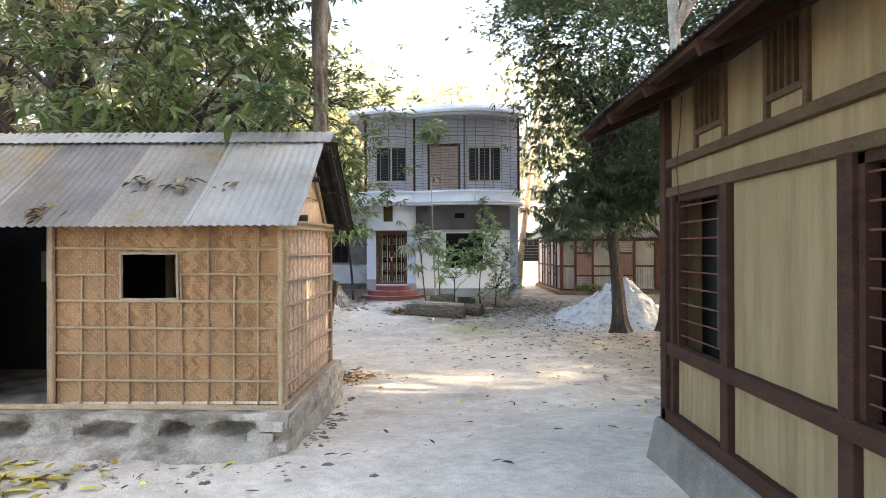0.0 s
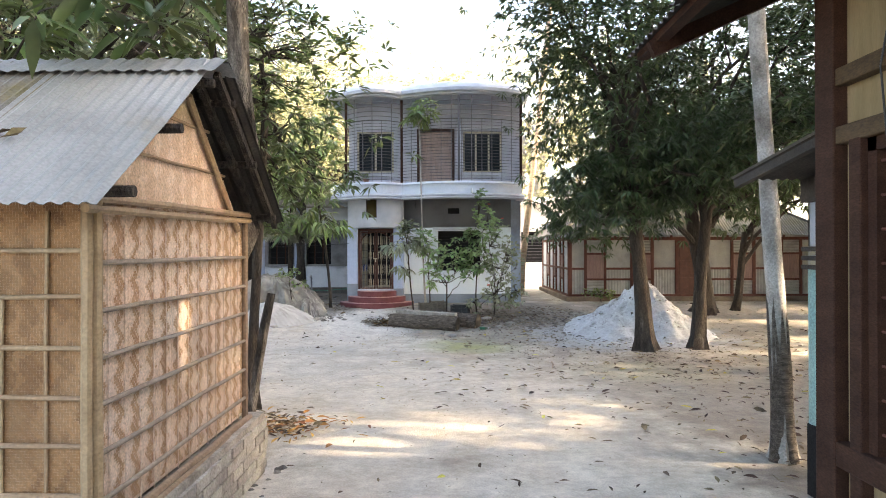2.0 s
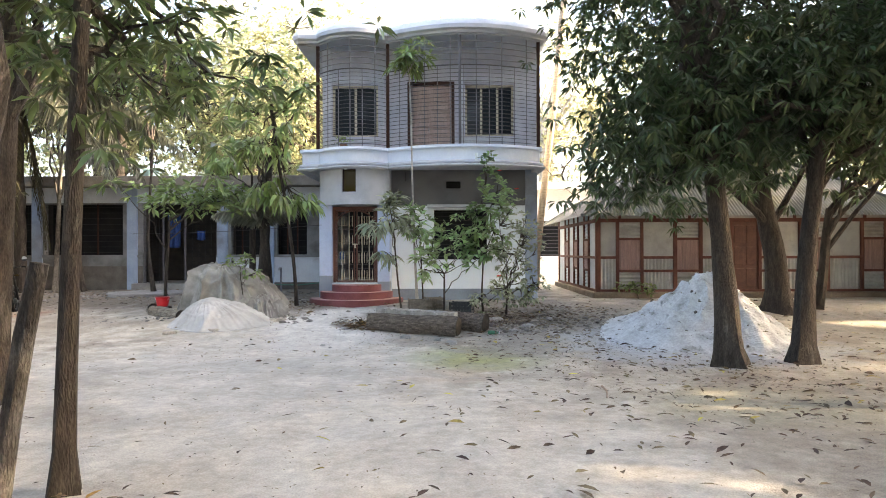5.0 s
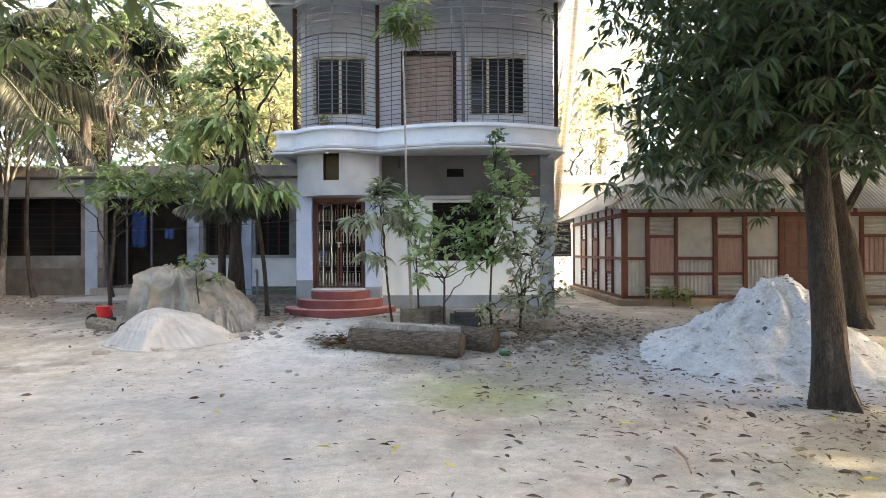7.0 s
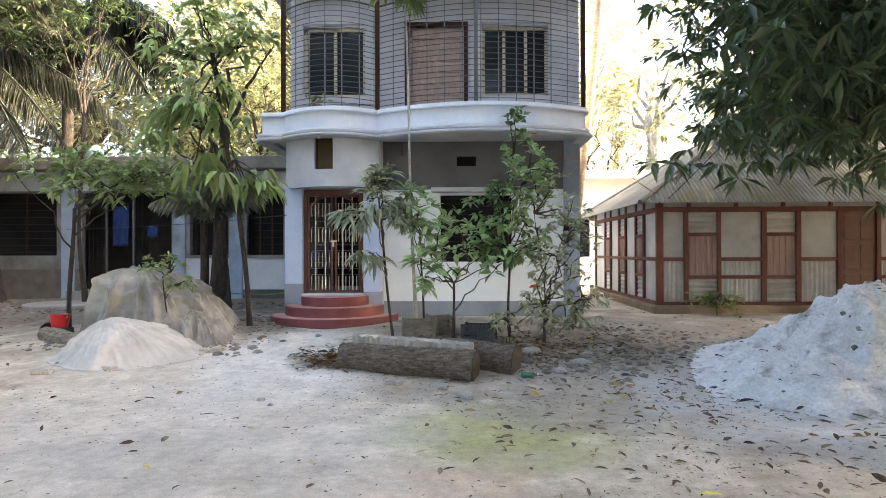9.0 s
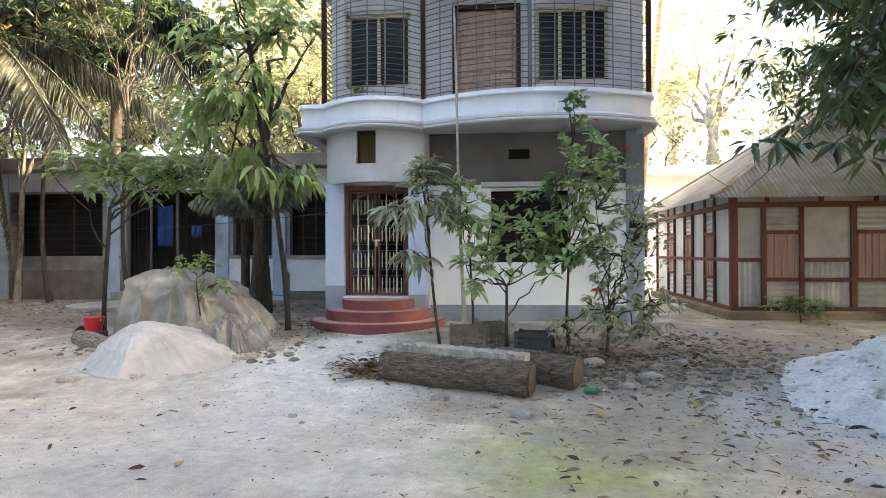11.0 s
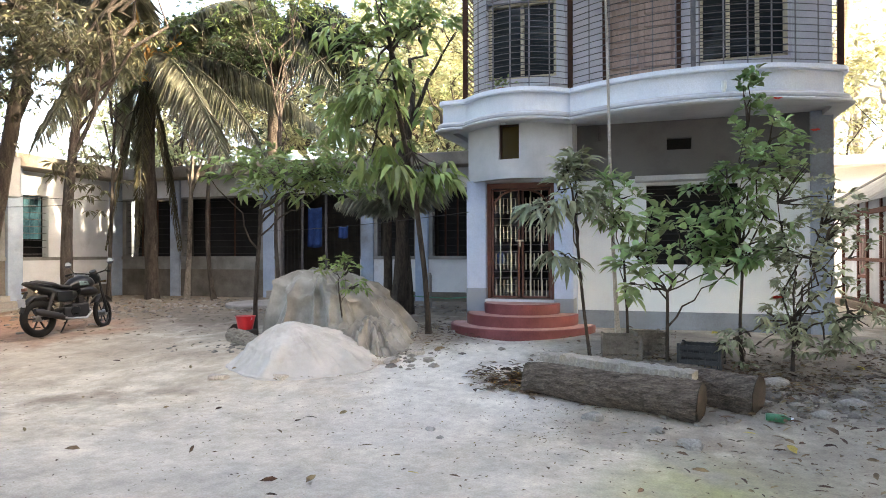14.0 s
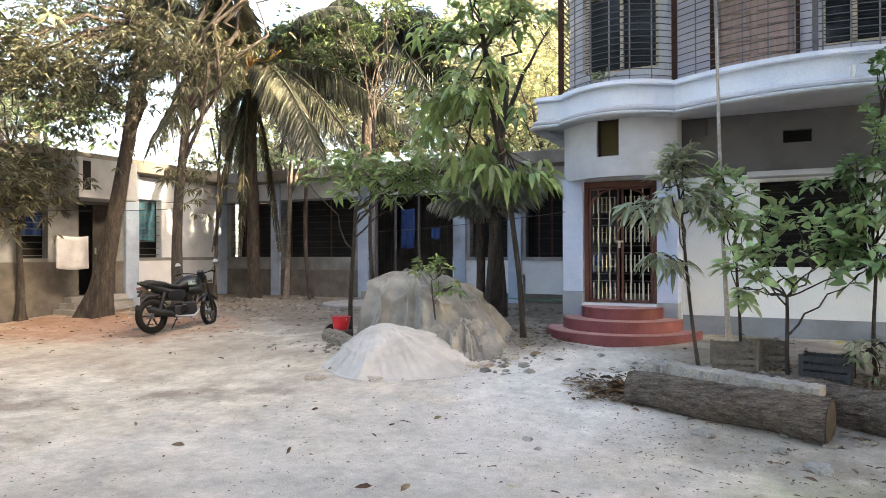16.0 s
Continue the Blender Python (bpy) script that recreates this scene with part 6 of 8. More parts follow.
pale_tree = tree("tall pale-barked tree with straight bare trunk", (3.34, 8.75, 0), (2.8, 8.75, 9.0), 0.088, line=[(3.35, 8.75, -0.15, 0.10), (3.33, 8.75, 0.8, 0.086), (3.26, 8.75, 1.8, 0.08), (3.2, 8.75, 2.75, 0.076), (3.12, 8.75, 4.0, 0.074), (2.8, 8.75, 9.0, 0.062)], lobes=
     [(3.0, 9.0, 10.3, 2.2, 2.2, 1.6, 150), (4.6, 8.0, 9.0, 1.8, 1.6, 1.4, 110)], bark="palebark", seed=16, size=0.22)


def dark_foot_sleeve(parent, line, sides=22):
    """A sleeve added round a trunk's foot, dark for shade and rough bark, that breaks off upwards in uneven tongues."""
    vs, fs, n = [], [], 9
    for k in range(sides):
        a = 2 * math.pi * k / sides
        top = 1.25 + 0.55 * noise.noise((math.cos(a) * 2.3, math.sin(a) * 2.3, 1.0)) + 0.22 * (k % 3 - 1)
        for i in range(n):
            z = -0.12 + (top + 0.12) * i / (n - 1)
            x, r = (float(np.interp(z, [p[2] for p in line], [p[j] for p in line])) for j in (0, 3))
            r += (0.06 * math.exp(-(z + 0.12) * 5) * (1 + 0.6 * math.sin(4 * a)) + 0.007 + 0.003 * noise.noise((a * 3, z * 9, 2))) if i < n - 1 else -0.006
            vs.append((x + r * math.cos(a), line[0][1] + r * math.sin(a), z))
    for k in range(sides):
        q = (k + 1) % sides
        fs += [(k * n + i, q * n + i, q * n + i + 1, k * n + i + 1) for i in range(n - 1)]
    g = Geo().add(vs, fs)
    g.smooth = True
    part("lower_bark", g, "logbark", parent, "dark foot of the trunk, shade and rough bark in one colour")


# the shaded foot of the pale trunk, painted as darker bark
dark_foot_sleeve(pale_tree, [(3.35, 8.75, -0.15, 0.10), (3.33, 8.75, 0.8, 0.086), (3.26, 8.75, 1.8, 0.08), (3.2, 8.75, 2.75, 0.076)])

# trees by the bamboo hut
tree("gnarled pale-barked tree leaning behind the bamboo hut", (-2.17, 9.72, 0), (-1.7, 8.5, 6.0), 0.14,
     [(-2.4, 9.9, 7.8, 2.2, 2.0, 1.8, 150), (-1.3, 9.4, 8.2, 1.2, 1.5, 1.2, 80), (-4.0, 10.2, 6.4, 1.4, 1.4, 1.0, 50)], bark="greybark", seed=21, size=0.2, gap=0.2, limbs=5, knots=0.7, sides=18,
     line=[(-2.15, 9.76, -0.15, 0.17), (-2.19, 9.74, 0.5, 0.135), (-2.17, 9.7, 1.2, 0.13), (-2.06, 9.66, 1.85, 0.14), (-1.93, 9.45, 2.3, 0.165), (-1.76, 9.15, 2.75, 0.13), (-1.7, 8.8, 3.3, 0.115), (-1.68, 8.6, 4.0, 0.105), (-1.66, 8.5, 5.0, 0.095), (-1.7, 8.5, 6.0, 0.085)])
tree("slim leafy sapling behind the hut", (-2.2, 10.75, 0), (-2.02, 10.7, 4.0), 0.068,
     [(-2.2, 10.7, 4.3, 1.0, 1.0, 1.2, 76), (-2.1, 10.9, 3.5, 0.7, 0.7, 0.5, 24), (-1.9, 11.1, 2.95, 0.6, 0.6, 0.45, 20), (-1.7, 11.9, 2.85, 0.45, 0.4, 0.22, 9)], leafmat="leafmid", seed=22, size=0.15, whorl=4, limbs=8)
tree("mango tree spreading over the bamboo hut", (-5.4, 10.8, 0), (-5.2, 10.6, 3.2), 0.17,
     [(-5.2, 9.6, 4.6, 2.4, 1.8, 1.1, 36), (-3.4, 9.0, 4.6, 1.6, 1.6, 0.9, 22), (-7.2, 9.4, 5.0, 1.9, 1.8, 1.4, 32), (-4.6, 8.2, 3.8, 1.5, 0.8, 0.35, 14), (-1.9, 6.75, 3.42, 0.22, 0.15, 0.06, 3), (-2.3, 6.9, 3.6, 0.3, 0.2, 0.1, 3)], seed=23, size=0.27, whorl=3, per=8, width=0.3, cluster=0.2, gap=0.3, leafmat="leafmid", limbs=14)
# two high lobes, out of view, added to shade the yard's left
tree("dusty tree behind the bamboo hut", (-4.4, 13.2, 0), (-4.2, 13.2, 3.6), 0.13,
     [(-4.6, 13.2, 5.6, 2.4, 2.0, 1.9, 110), (-6.8, 13.4, 5.8, 2.2, 2.2, 1.8, 80), (-4.4, 14.6, 8.9, 2.8, 2.4, 1.2, 110), (-7.6, 15.6, 8.6, 2.6, 2.4, 1.2, 120)], seed=24, size=0.22, leafmat="leafdusty", gap=0.22)


def forked_stick():
    t = thing("forked_stick", -1.92, 9.66, 0, "cut forked tree stem standing behind the hut", "tree stem")
    part("stem", Geo().tube([(-1.91, 9.66, -0.1), (-1.88, 9.66, 0.25), (-1.80, 9.65, 0.75), (-1.73, 9.65, 1.15), (-1.66, 9.65, 1.5)], [0.07, 0.055, 0.046, 0.043, 0.04], 10, 0.35), "greybark", t)
    part("stem", Geo().tube([(-1.92, 9.66, 0.05), (-1.95, 9.66, 0.45), (-1.98, 9.65, 0.85), (-1.96, 9.65, 1.2), (-2.02, 9.65, 1.62)], [0.05, 0.042, 0.034, 0.03, 0.022], 10, 0.3), "greybark", t)


forked_stick()

# trees behind and beside the house
tree("dark-limbed young tree behind the covered heap", (-4.5, 23.0, 0.4), (-4.2, 22.9, 3.9), 0.13,
     [(-4.3, 22.5, 4.3, 0.6, 0.5, 0.5, 8), (-4.95, 22.4, 3.9, 0.4, 0.4, 0.5, 5), (-3.6, 22.8, 5.7, 0.55, 0.5, 0.35, 7)], leafmat="leafbright", seed=31, size=0.3, whorl=2, per=8, width=0.33, droop=0.7, cluster=0.25, limbs=9)
tree("slim young tree with large drooping fresh green leaves", (-2.98, 20.56, 0.38), (-3.35, 20.1, 4.3), 0.04,
     [(-3.9, 20.0, 4.55, 0.32, 0.3, 0.28, 8), (-3.1, 20.0, 4.7, 0.34, 0.3, 0.28, 8), (-3.9, 20.0, 3.85, 0.3, 0.3, 0.26, 7), (-3.45, 19.95, 3.7, 0.3, 0.3, 0.3, 8), (-3.5, 20.05, 5.1, 0.5, 0.35, 0.25, 7), (-3.5, 20.2, 2.8, 0.38, 0.35, 0.2, 7), (-2.8, 20.2, 2.6, 0.34, 0.3, 0.18, 6)], leafmat="leafbright", seed=32, size=0.26, whorl=2, per=7, width=0.34, droop=0.75, cluster=0.14, limbs=14, fine=True,
     line=[(-2.98, 20.56, 0.25, 0.042), (-3.03, 20.52, 1.2, 0.036), (-3.15, 20.42, 2.4, 0.034), (-3.3, 20.2, 3.5, 0.03), (-3.4, 20.1, 4.6, 0.024)])
tree("sapling with flat spreading crown by the covered heap", (-5.75, 20.4, 0.3), (-5.75, 20.5, 2.2), 0.04,
     [(-5.6, 20.6, 2.75, 1.4, 0.8, 0.24, 23), (-4.4, 20.9, 2.75, 0.8, 0.6, 0.24, 9)], leafmat="leafbright", seed=33, size=0.2, whorl=4, per=8, width=0.36, cluster=0.2, limbs=8)
tree("small sapling with pale whorled leaves before the tarpaulin", (-3.8, 19.5, 0.25), (-3.85, 19.5, 1.2), 0.013,
     [(-3.9, 19.5, 1.38, 0.3, 0.15, 0.14, 8), (-3.55, 19.45, 1.1, 0.15, 0.1, 0.08, 3)], leafmat="leafbright", seed=34, size=0.115, whorl=2, per=8, width=0.36, cluster=0.08, limbs=5, droop=0.35)
tree("mango sapling with dusty leaves beside the steps", (-0.62, 19.55, 0.28), (-0.86, 19.55, 2.3), 0.02,
     [(-0.82, 19.55, 2.5, 0.26, 0.24, 0.14, 8), (-1.05, 19.5, 2.15, 0.3, 0.25, 0.2, 7), (-0.6, 19.5, 2.1, 0.2, 0.2, 0.2, 4), (-0.96, 19.45, 1.5, 0.08, 0.06, 0.04, 2)], leafmat="leafdusty", seed=35, size=0.25, whorl=2, per=9, width=0.24, cluster=0.06, droop=0.5, limbs=9, fine=True)
tree("slim broad-leaved young tree before the house wall", (-0.24, 19.95, 0.33), (-0.28, 19.95, 1.75), 0.018,
     [(-0.3, 19.9, 2.05, 0.42, 0.3, 0.4, 13), (-0.42, 19.9, 2.45, 0.16, 0.12, 0.06, 2)], leafmat="leafbush", seed=36, size=0.19, whorl=2, per=8, width=0.36, cluster=0.08, droop=0.3, limbs=7, fine=True)
tree("two-stemmed young tree with broad green leaves", (0.21, 19.42, 0.26), (0.2, 19.42, 1.1), 0.024,
     [(0.36, 19.4, 1.48, 0.66, 0.4, 0.22, 17), (0.4, 19.4, 1.85, 0.45, 0.3, 0.3, 10), (-0.2, 19.4, 1.3, 0.22, 0.2, 0.2, 4)], leafmat="leafbush", seed=37, size=0.17, whorl=2, per=7, width=0.5, cluster=0.09, droop=0.22, limbs=9, fine=True)
tree("tall leafy hibiscus bush before the window", (1.0, 19.65, 0.3), (0.96, 19.62, 1.6), 0.022,
     [(1.15, 19.6, 2.6, 0.46, 0.32, 0.42, 20), (0.8, 19.6, 2.1, 0.3, 0.3, 0.4, 9), (1.1, 19.55, 1.75, 0.45, 0.33, 0.35, 13), (1.05, 19.6, 3.3, 0.06, 0.06, 0.3, 5)], leafmat="leafbush", seed=39, size=0.135, whorl=3, per=7, width=0.52, cluster=0.09, limbs=14, droop=0.3, name="hibiscus_bush", fine=True)
tree("dusty grey-green bush with small leaves", (1.43, 19.35, 0.25), (1.45, 19.4, 0.85), 0.024,
     [(1.55, 19.4, 1.75, 0.5, 0.35, 0.8, 46), (1.5, 19.35, 0.8, 0.5, 0.35, 0.3, 17), (0.95, 19.3, 0.6, 0.3, 0.25, 0.2, 6), (1.95, 19.35, 0.9, 0.36, 0.3, 0.35, 10), (1.85, 19.4, 1.6, 0.3, 0.3, 0.55, 12)], leafmat="leafdusty", seed=38, size=0.095, whorl=3, per=8, width=0.44, cluster=0.1, limbs=16, name="hibiscus_bush", fine=True)
tree("slender pole-like tree with a tuft of leaves", (-0.36, 20.3, 0.35), (-0.56, 20.5, 5.4), 0.024,
     [(-0.55, 20.5, 5.75, 0.35, 0.3, 0.3, 12)], leafmat="leafbright", bark="palebark", seed=40, size=0.26, whorl=3, per=8, width=0.25, cluster=0.12, limbs=5, droop=0.5)
tree("low green plant at the plinth of the tin house", (4.75, 21.9, 0.38), (4.75, 21.9, 0.6), 0.015,
     [(4.75, 21.9, 0.66, 0.42, 0.2, 0.12, 16)], leafmat="leafbright", seed=41, size=0.12, whorl=2, per=7, width=0.45, cluster=0.06, limbs=5, name="plant")

# trees at the left of the yard
tree("leaning brown-trunked tree before the white wing", (-12.9, 21.2, 0.25), (-12.2, 22.0, 6.6), 0.185,
     [(-12.6, 21.4, 8.0, 2.4, 2.2, 1.8, 130), (-13.6, 19.6, 6.4, 1.8, 1.7, 1.6, 100), (-11.9, 20.0, 5.5, 1.9, 1.4, 1.1, 50), (-13.2, 23.6, 8.6, 2.2, 1.8, 1.2, 80), (-11.9, 20.5, 4.2, 0.5, 0.5, 0.4, 7), (-13.3, 20.8, 3.9, 0.5, 0.5, 0.4, 7)], leafmat="leafdull", seed=51, size=0.17, gap=0.3, limbs=14)
# the two lobes at 9 m are unseen and only cast shade
tree("slim dark-leaved tree before the white wing", (-10.9, 21.7, 0.25), (-11.0, 21.9, 5.6), 0.115,
     [(-10.8, 21.8, 6.8, 1.7, 1.7, 1.6, 60), (-10.7, 21.6, 3.1, 0.5, 0.45, 0.35, 6), (-12.0, 20.6, 5.5, 1.3, 1.2, 0.8, 44), (-9.8, 20.6, 5.6, 1.2, 1.2, 0.7, 36), (-9.4, 22.8, 9.2, 2.6, 2.2, 1.2, 110), (-6.8, 23.0, 9.0, 2.2, 2.0, 1.1, 80)], leafmat="leafdull", seed=52, size=0.18, gap=0.3, limbs=13)
tree("thin young tree beside the white wing", (-14.0, 20.3, 0.25), (-13.9, 20.2, 2.6), 0.07,
     [(-13.6, 19.7, 3.1, 0.8, 0.8, 0.7, 34), (-12.7, 19.4, 2.85, 0.65, 0.7, 0.5, 26), (-13.2, 19.0, 4.9, 1.0, 0.9, 0.4, 18)], seed=53, size=0.19, leafmat="leafdull", limbs=12)
for k, (x, y, r, tx) in enumerate(((-11.2, 25.4, 0.07, -11.0), (-12.5, 24.2, 0.05, -12.3), (-10.2, 25.2, 0.055, -10.5), (-7.9, 24.6, 0.045, -8.1))):
    tree("thin straight tree trunk before the long building", (x, y, 0.38), (tx, y, 4.2 + 0.3 * k), r,
         [(tx, y + 0.3, 6.2 + 0.3 * k, 1.5, 1.3, 0.9, 22)], leafmat="leafmid" if k % 2 else "leaf", bark="greybark" if k == 0 else "bark", seed=60 + k, size=0.22, group="thin trees by the long building", gap=0.1)


def coconut_palm():
    t = thing("coconut_palm", -11.9, 25.0, 0.38, "coconut palm with grey trunk and drooping dusty fronds", "palm tree")
    rng = np.random.default_rng(77)
    top = np.array((-11.95, 24.9, 6.1))
    part("trunk", Geo().tube(bent((-11.9, 25.0, 0.2), top, rng, 12, 0.01), [0.22] + [0.16 - 0.002 * i for i in range(12)], 14, 0.1), "bark", t)
    part("crown_shaft", Geo().tube([tuple(top - [0, 0, 0.3]), tuple(top + [0, 0, 0.5]), tuple(top + [0, 0, 0.9])], [0.16, 0.22, 0.08], 10, 0.2), "sheath", t)
    for i in range(11):
        a, up = i * 2.4, 0.5 + 0.07 * i
        d = np.array([math.cos(a), math.sin(a), up])
        part("leaf_stalk", Geo().tube([tuple(top + d * 0.05), tuple(top + [0, 0, 0.12] + d * 0.45), tuple(top + [0, 0, 0.1] + d * 1.0)], [0.075, 0.05, 0.03], 7, 0.2), "sheath", t, "brown leaf stalk with sun painted orange")
    for i in range(14):
        a = i * 2.4 + rng.uniform(-0.2, 0.2)
        up = rng.uniform(-0.2, 1.4)
        frond(t, top + [0, 0, 0.4], (math.cos(a), math.sin(a), up), rng.uniform(3.7, 4.9), rng, sag=0.35 + 0.25 * rng.random() + (0.2 if up < 0.3 else 0), wide=0.8, lw=0.032, leaflets=150)
    for i in range(5):
        a = i * 1.3
        frond(t, top, (math.cos(a) * 0.22, math.sin(a) * 0.22, -0.6), 2.7, rng, "deadfrond", sag=0.7, wide=0.3, lw=0.03, leaflets=70)


coconut_palm()


def shaded_palm():
    t = thing("coconut_palm", -11.2, 29.3, 0.4, "coconut palm with shade-dark hanging fronds behind the long building", "palm tree")
    rng = np.random.default_rng(83)
    top = np.array((-11.2, 29.2, 8.5))
    part("trunk", Geo().tube(bent((-11.2, 29.3, 0.2), top, rng, 12, 0.01), [0.22] + [0.17 - 0.002 * i for i in range(12)], 12, 0.1), "bark", t)
    for i in range(18):
        a = i * 2.4 + rng.uniform(-0.2, 0.2)
        frond(t, top, (math.cos(a), math.sin(a), rng.uniform(-0.1, 0.9)), rng.uniform(3.0, 4.2), rng, "palmshade", sag=rng.uniform(0.5, 0.8), wide=1.0, lw=0.05, leaflets=80)


shaded_palm()


def small_palm():
    t = thing("small_palm", -4.35, 23.1, 0.4, "short palm with grey drooping fronds beside the house", "palm tree")
    rng = np.random.default_rng(78)
    part("trunk", Geo().tube([(-4.3, 23.1, 0.2), (-4.35, 23.1, 1.2), (-4.4, 23.0, 2.2)], [0.14, 0.12, 0.11], 10, 0.3), "bark", t)
    part("trunk", Geo().tube([(-4.75, 23.2, 0.2), (-4.75, 23.2, 1.2), (-4.7, 23.1, 2.1)], [0.10, 0.085, 0.08], 10, 0.3), "bark", t)
    for i in range(13):
        a = i * 2.4
        frond(t, (-4.45, 23.0, 2.15), (math.cos(a), math.sin(a), rng.uniform(1.1, 3.0)), rng.uniform(1.5, 2.1), rng, "frondgrey", sag=rng.uniform(0.35, 0.6), wide=0.36, lw=0.024, leaflets=64)


small_palm()


def tall_palm_trunk():
    t = thing("tall_palm", 2.75, 25.2, 0.4, "tall slim pale palm between the two houses", "palm tree")
    rng = np.random.default_rng(79)
    part("trunk", Geo().tube([(2.72, 25.2, 0.1), (2.82, 25.2, 1.5), (3.01, 25.2, 3.14), (3.22, 25.2, 4.85), (3.38, 25.2, 6.2), (3.54, 25.2, 8.0), (3.95, 25.3, 11.5)], [0.15, 0.11, 0.10, 0.097, 0.095, 0.09, 0.08], 14, 0.06), "palmbark", t)
    for i in range(14):
        a = i * 2.4
        frond(t, (3.95, 25.3, 11.5), (math.cos(a), math.sin(a), 0.9), 2.4, rng, sag=0.6, wide=0.5, leaflets=36)


tall_palm_trunk()


# woods round the yard: a few kinds, copied
def wood_tree(seed, leafmat, size, h, r, label, full=1.0, bark="bark"):
    lobes = [(0, 0, h * 0.72, r, r, h * 0.24, int(105 * full)), (r * 0.5, 0.2, h * 0.5, r * 0.7, r * 0.7, h * 0.14, int(30 * full)), (-r * 0.6, -0.2, h * 0.58, r * 0.6, r * 0.6, h * 0.13, int(30 * full))]
    return tree(label, (0, 0, 0), (0.2, 0.1, h * 0.48), 0.15 + 0.012 * h, lobes, leafmat=leafmat, bark=bark, seed=seed, size=size, whorl=5, per=8, cluster=0.42, limbs=10, gap=0.3, width=0.34, group="trees round the yard", sides=9, fine=False)


def woods():
    rng = np.random.default_rng(5)
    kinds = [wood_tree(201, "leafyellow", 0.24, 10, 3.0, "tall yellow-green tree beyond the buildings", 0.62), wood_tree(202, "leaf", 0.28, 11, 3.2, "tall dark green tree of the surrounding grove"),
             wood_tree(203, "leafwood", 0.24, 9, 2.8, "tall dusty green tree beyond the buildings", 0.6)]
    # pale bark and leaves of these two stand for bright distance haze
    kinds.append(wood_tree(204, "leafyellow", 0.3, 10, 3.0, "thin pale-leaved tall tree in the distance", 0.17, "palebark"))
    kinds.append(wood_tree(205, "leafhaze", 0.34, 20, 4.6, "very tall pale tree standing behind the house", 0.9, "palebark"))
    spots = [(5.5, 44, 3, 1.5), (9.5, 43, 3, 1.45), (14, 41, 3, 1.4), (2.2, 47, 3, 1.5), (-1.5, 50, 3, 1.6), (18, 42, 3, 1.5), (7.5, 50, 3, 1.7)]
    # behind the long building and the two-storey house
    for x, y, k, s in ((-20, 33, 0, 1.0), (-16.5, 31, 2, 0.9), (-14, 34, 0, 1.05), (-8.6, 32.4, 2, 0.85), (-7.2, 31.5, 0, 0.95), (-5.2, 29.5, 2, 0.75), (-4.6, 33.5, 0, 1.1), (-18, 40, 1, 1.2), (-12, 41, 0, 1.2),
                       (-6.5, 40, 2, 1.2), (-2.5, 46, 0, 1.0), (-24, 27, 1, 1.1), (-22, 20, 0, 1.0), (-27, 15, 2, 1.2), (-20.5, 24, 2, 0.8), (-30, 24, 0, 1.3), (-21, 13, 1, 1.0),
                       (7, 44, 0, 0.9), (11, 41, 2, 0.8), (15, 38, 0, 0.9), (19, 34, 2, 1.0), (22, 28, 0, 1.0), (18, 27, 1, 0.9), (16, 31, 0, 0.8), (25, 21, 1, 1.1), (20, 20, 2, 1.0), (14.5, 17.5, 1, 0.95), (17, 13, 1, 1.05), (2.5, 52, 0, 0.8), (-15, 36.5, 0, 1.35), (-10.5, 36.5, 0, 1.3), (-8.5, 34.5, 2, 1.25), (-21, 36, 0, 1.2), (-6, 36.5, 0, 1.35), (-9, 46, 0, 1.6)):
        spots.append((x, y, k, s))
    # mostly unseen trees, added behind and beside the path to shade the yard
    for x, y, k, s in ((9.0, -2.5, 1, 1.4), (12.5, 2, 1, 1.5), (10.0, 6.5, 1, 1.3), (14.0, 7.4, 1, 1.3), (13, -6, 1, 1.5), (17.5, 0, 1, 1.5), (9.5, -9, 1, 1.4), (10.8, 11, 1, 1.35), (14.5, 13, 1, 1.5), (5.5, -7, 1, 1.2), (19, 13, 1, 1.5),
                       (-4.4, -2.0, 1, 1.25), (0.6, -5.5, 1, 1.3), (13, 17, 1, 0.75), (16.5, 15.5, 1, 1.05), (-9, 4, 1, 1.2), (-11, 9, 1, 1.2), (-10.8, 15.6, 0, 1.3), (-7.6, 12.8, 0, 1.3), (22, 2, 1, 1.3), (22.5, 11.2, 1, 1.1), (15.5, 20.2, 1, 1.0), (12.6, 19.0, 1, 0.8), (17.8, 18.5, 1, 1.2), (21, 17, 1, 1.4), (12.4, 15.3, 1, 0.7), (16, 10.4, 1, 1.2), (11.3, 8.7, 1, 0.4), (12.2, 7.6, 1, 0.46), (13.2, 9.6, 1, 0.44), (11.6, 9.7, 1, 0.36)):
        spots.append((x, y, k, s))
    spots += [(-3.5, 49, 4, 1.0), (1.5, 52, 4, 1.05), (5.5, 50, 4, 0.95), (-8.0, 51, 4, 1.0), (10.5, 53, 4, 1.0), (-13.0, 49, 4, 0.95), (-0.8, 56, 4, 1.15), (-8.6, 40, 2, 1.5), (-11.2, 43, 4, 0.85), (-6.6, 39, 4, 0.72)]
    for x, y, k, s in spots:
        a = rng.uniform(0, 360)
        m = Matrix.Translation((x, y, ground_z(x, y))) @ Matrix.Rotation(radians(a), 4, "Z") @ Matrix.Diagonal((s, s, s, 1))
        copy_thing(kinds[k], m)
    for o in kinds:
        for c in (*o.children_recursive, o):
            bpy.data.objects.remove(c)


woods()


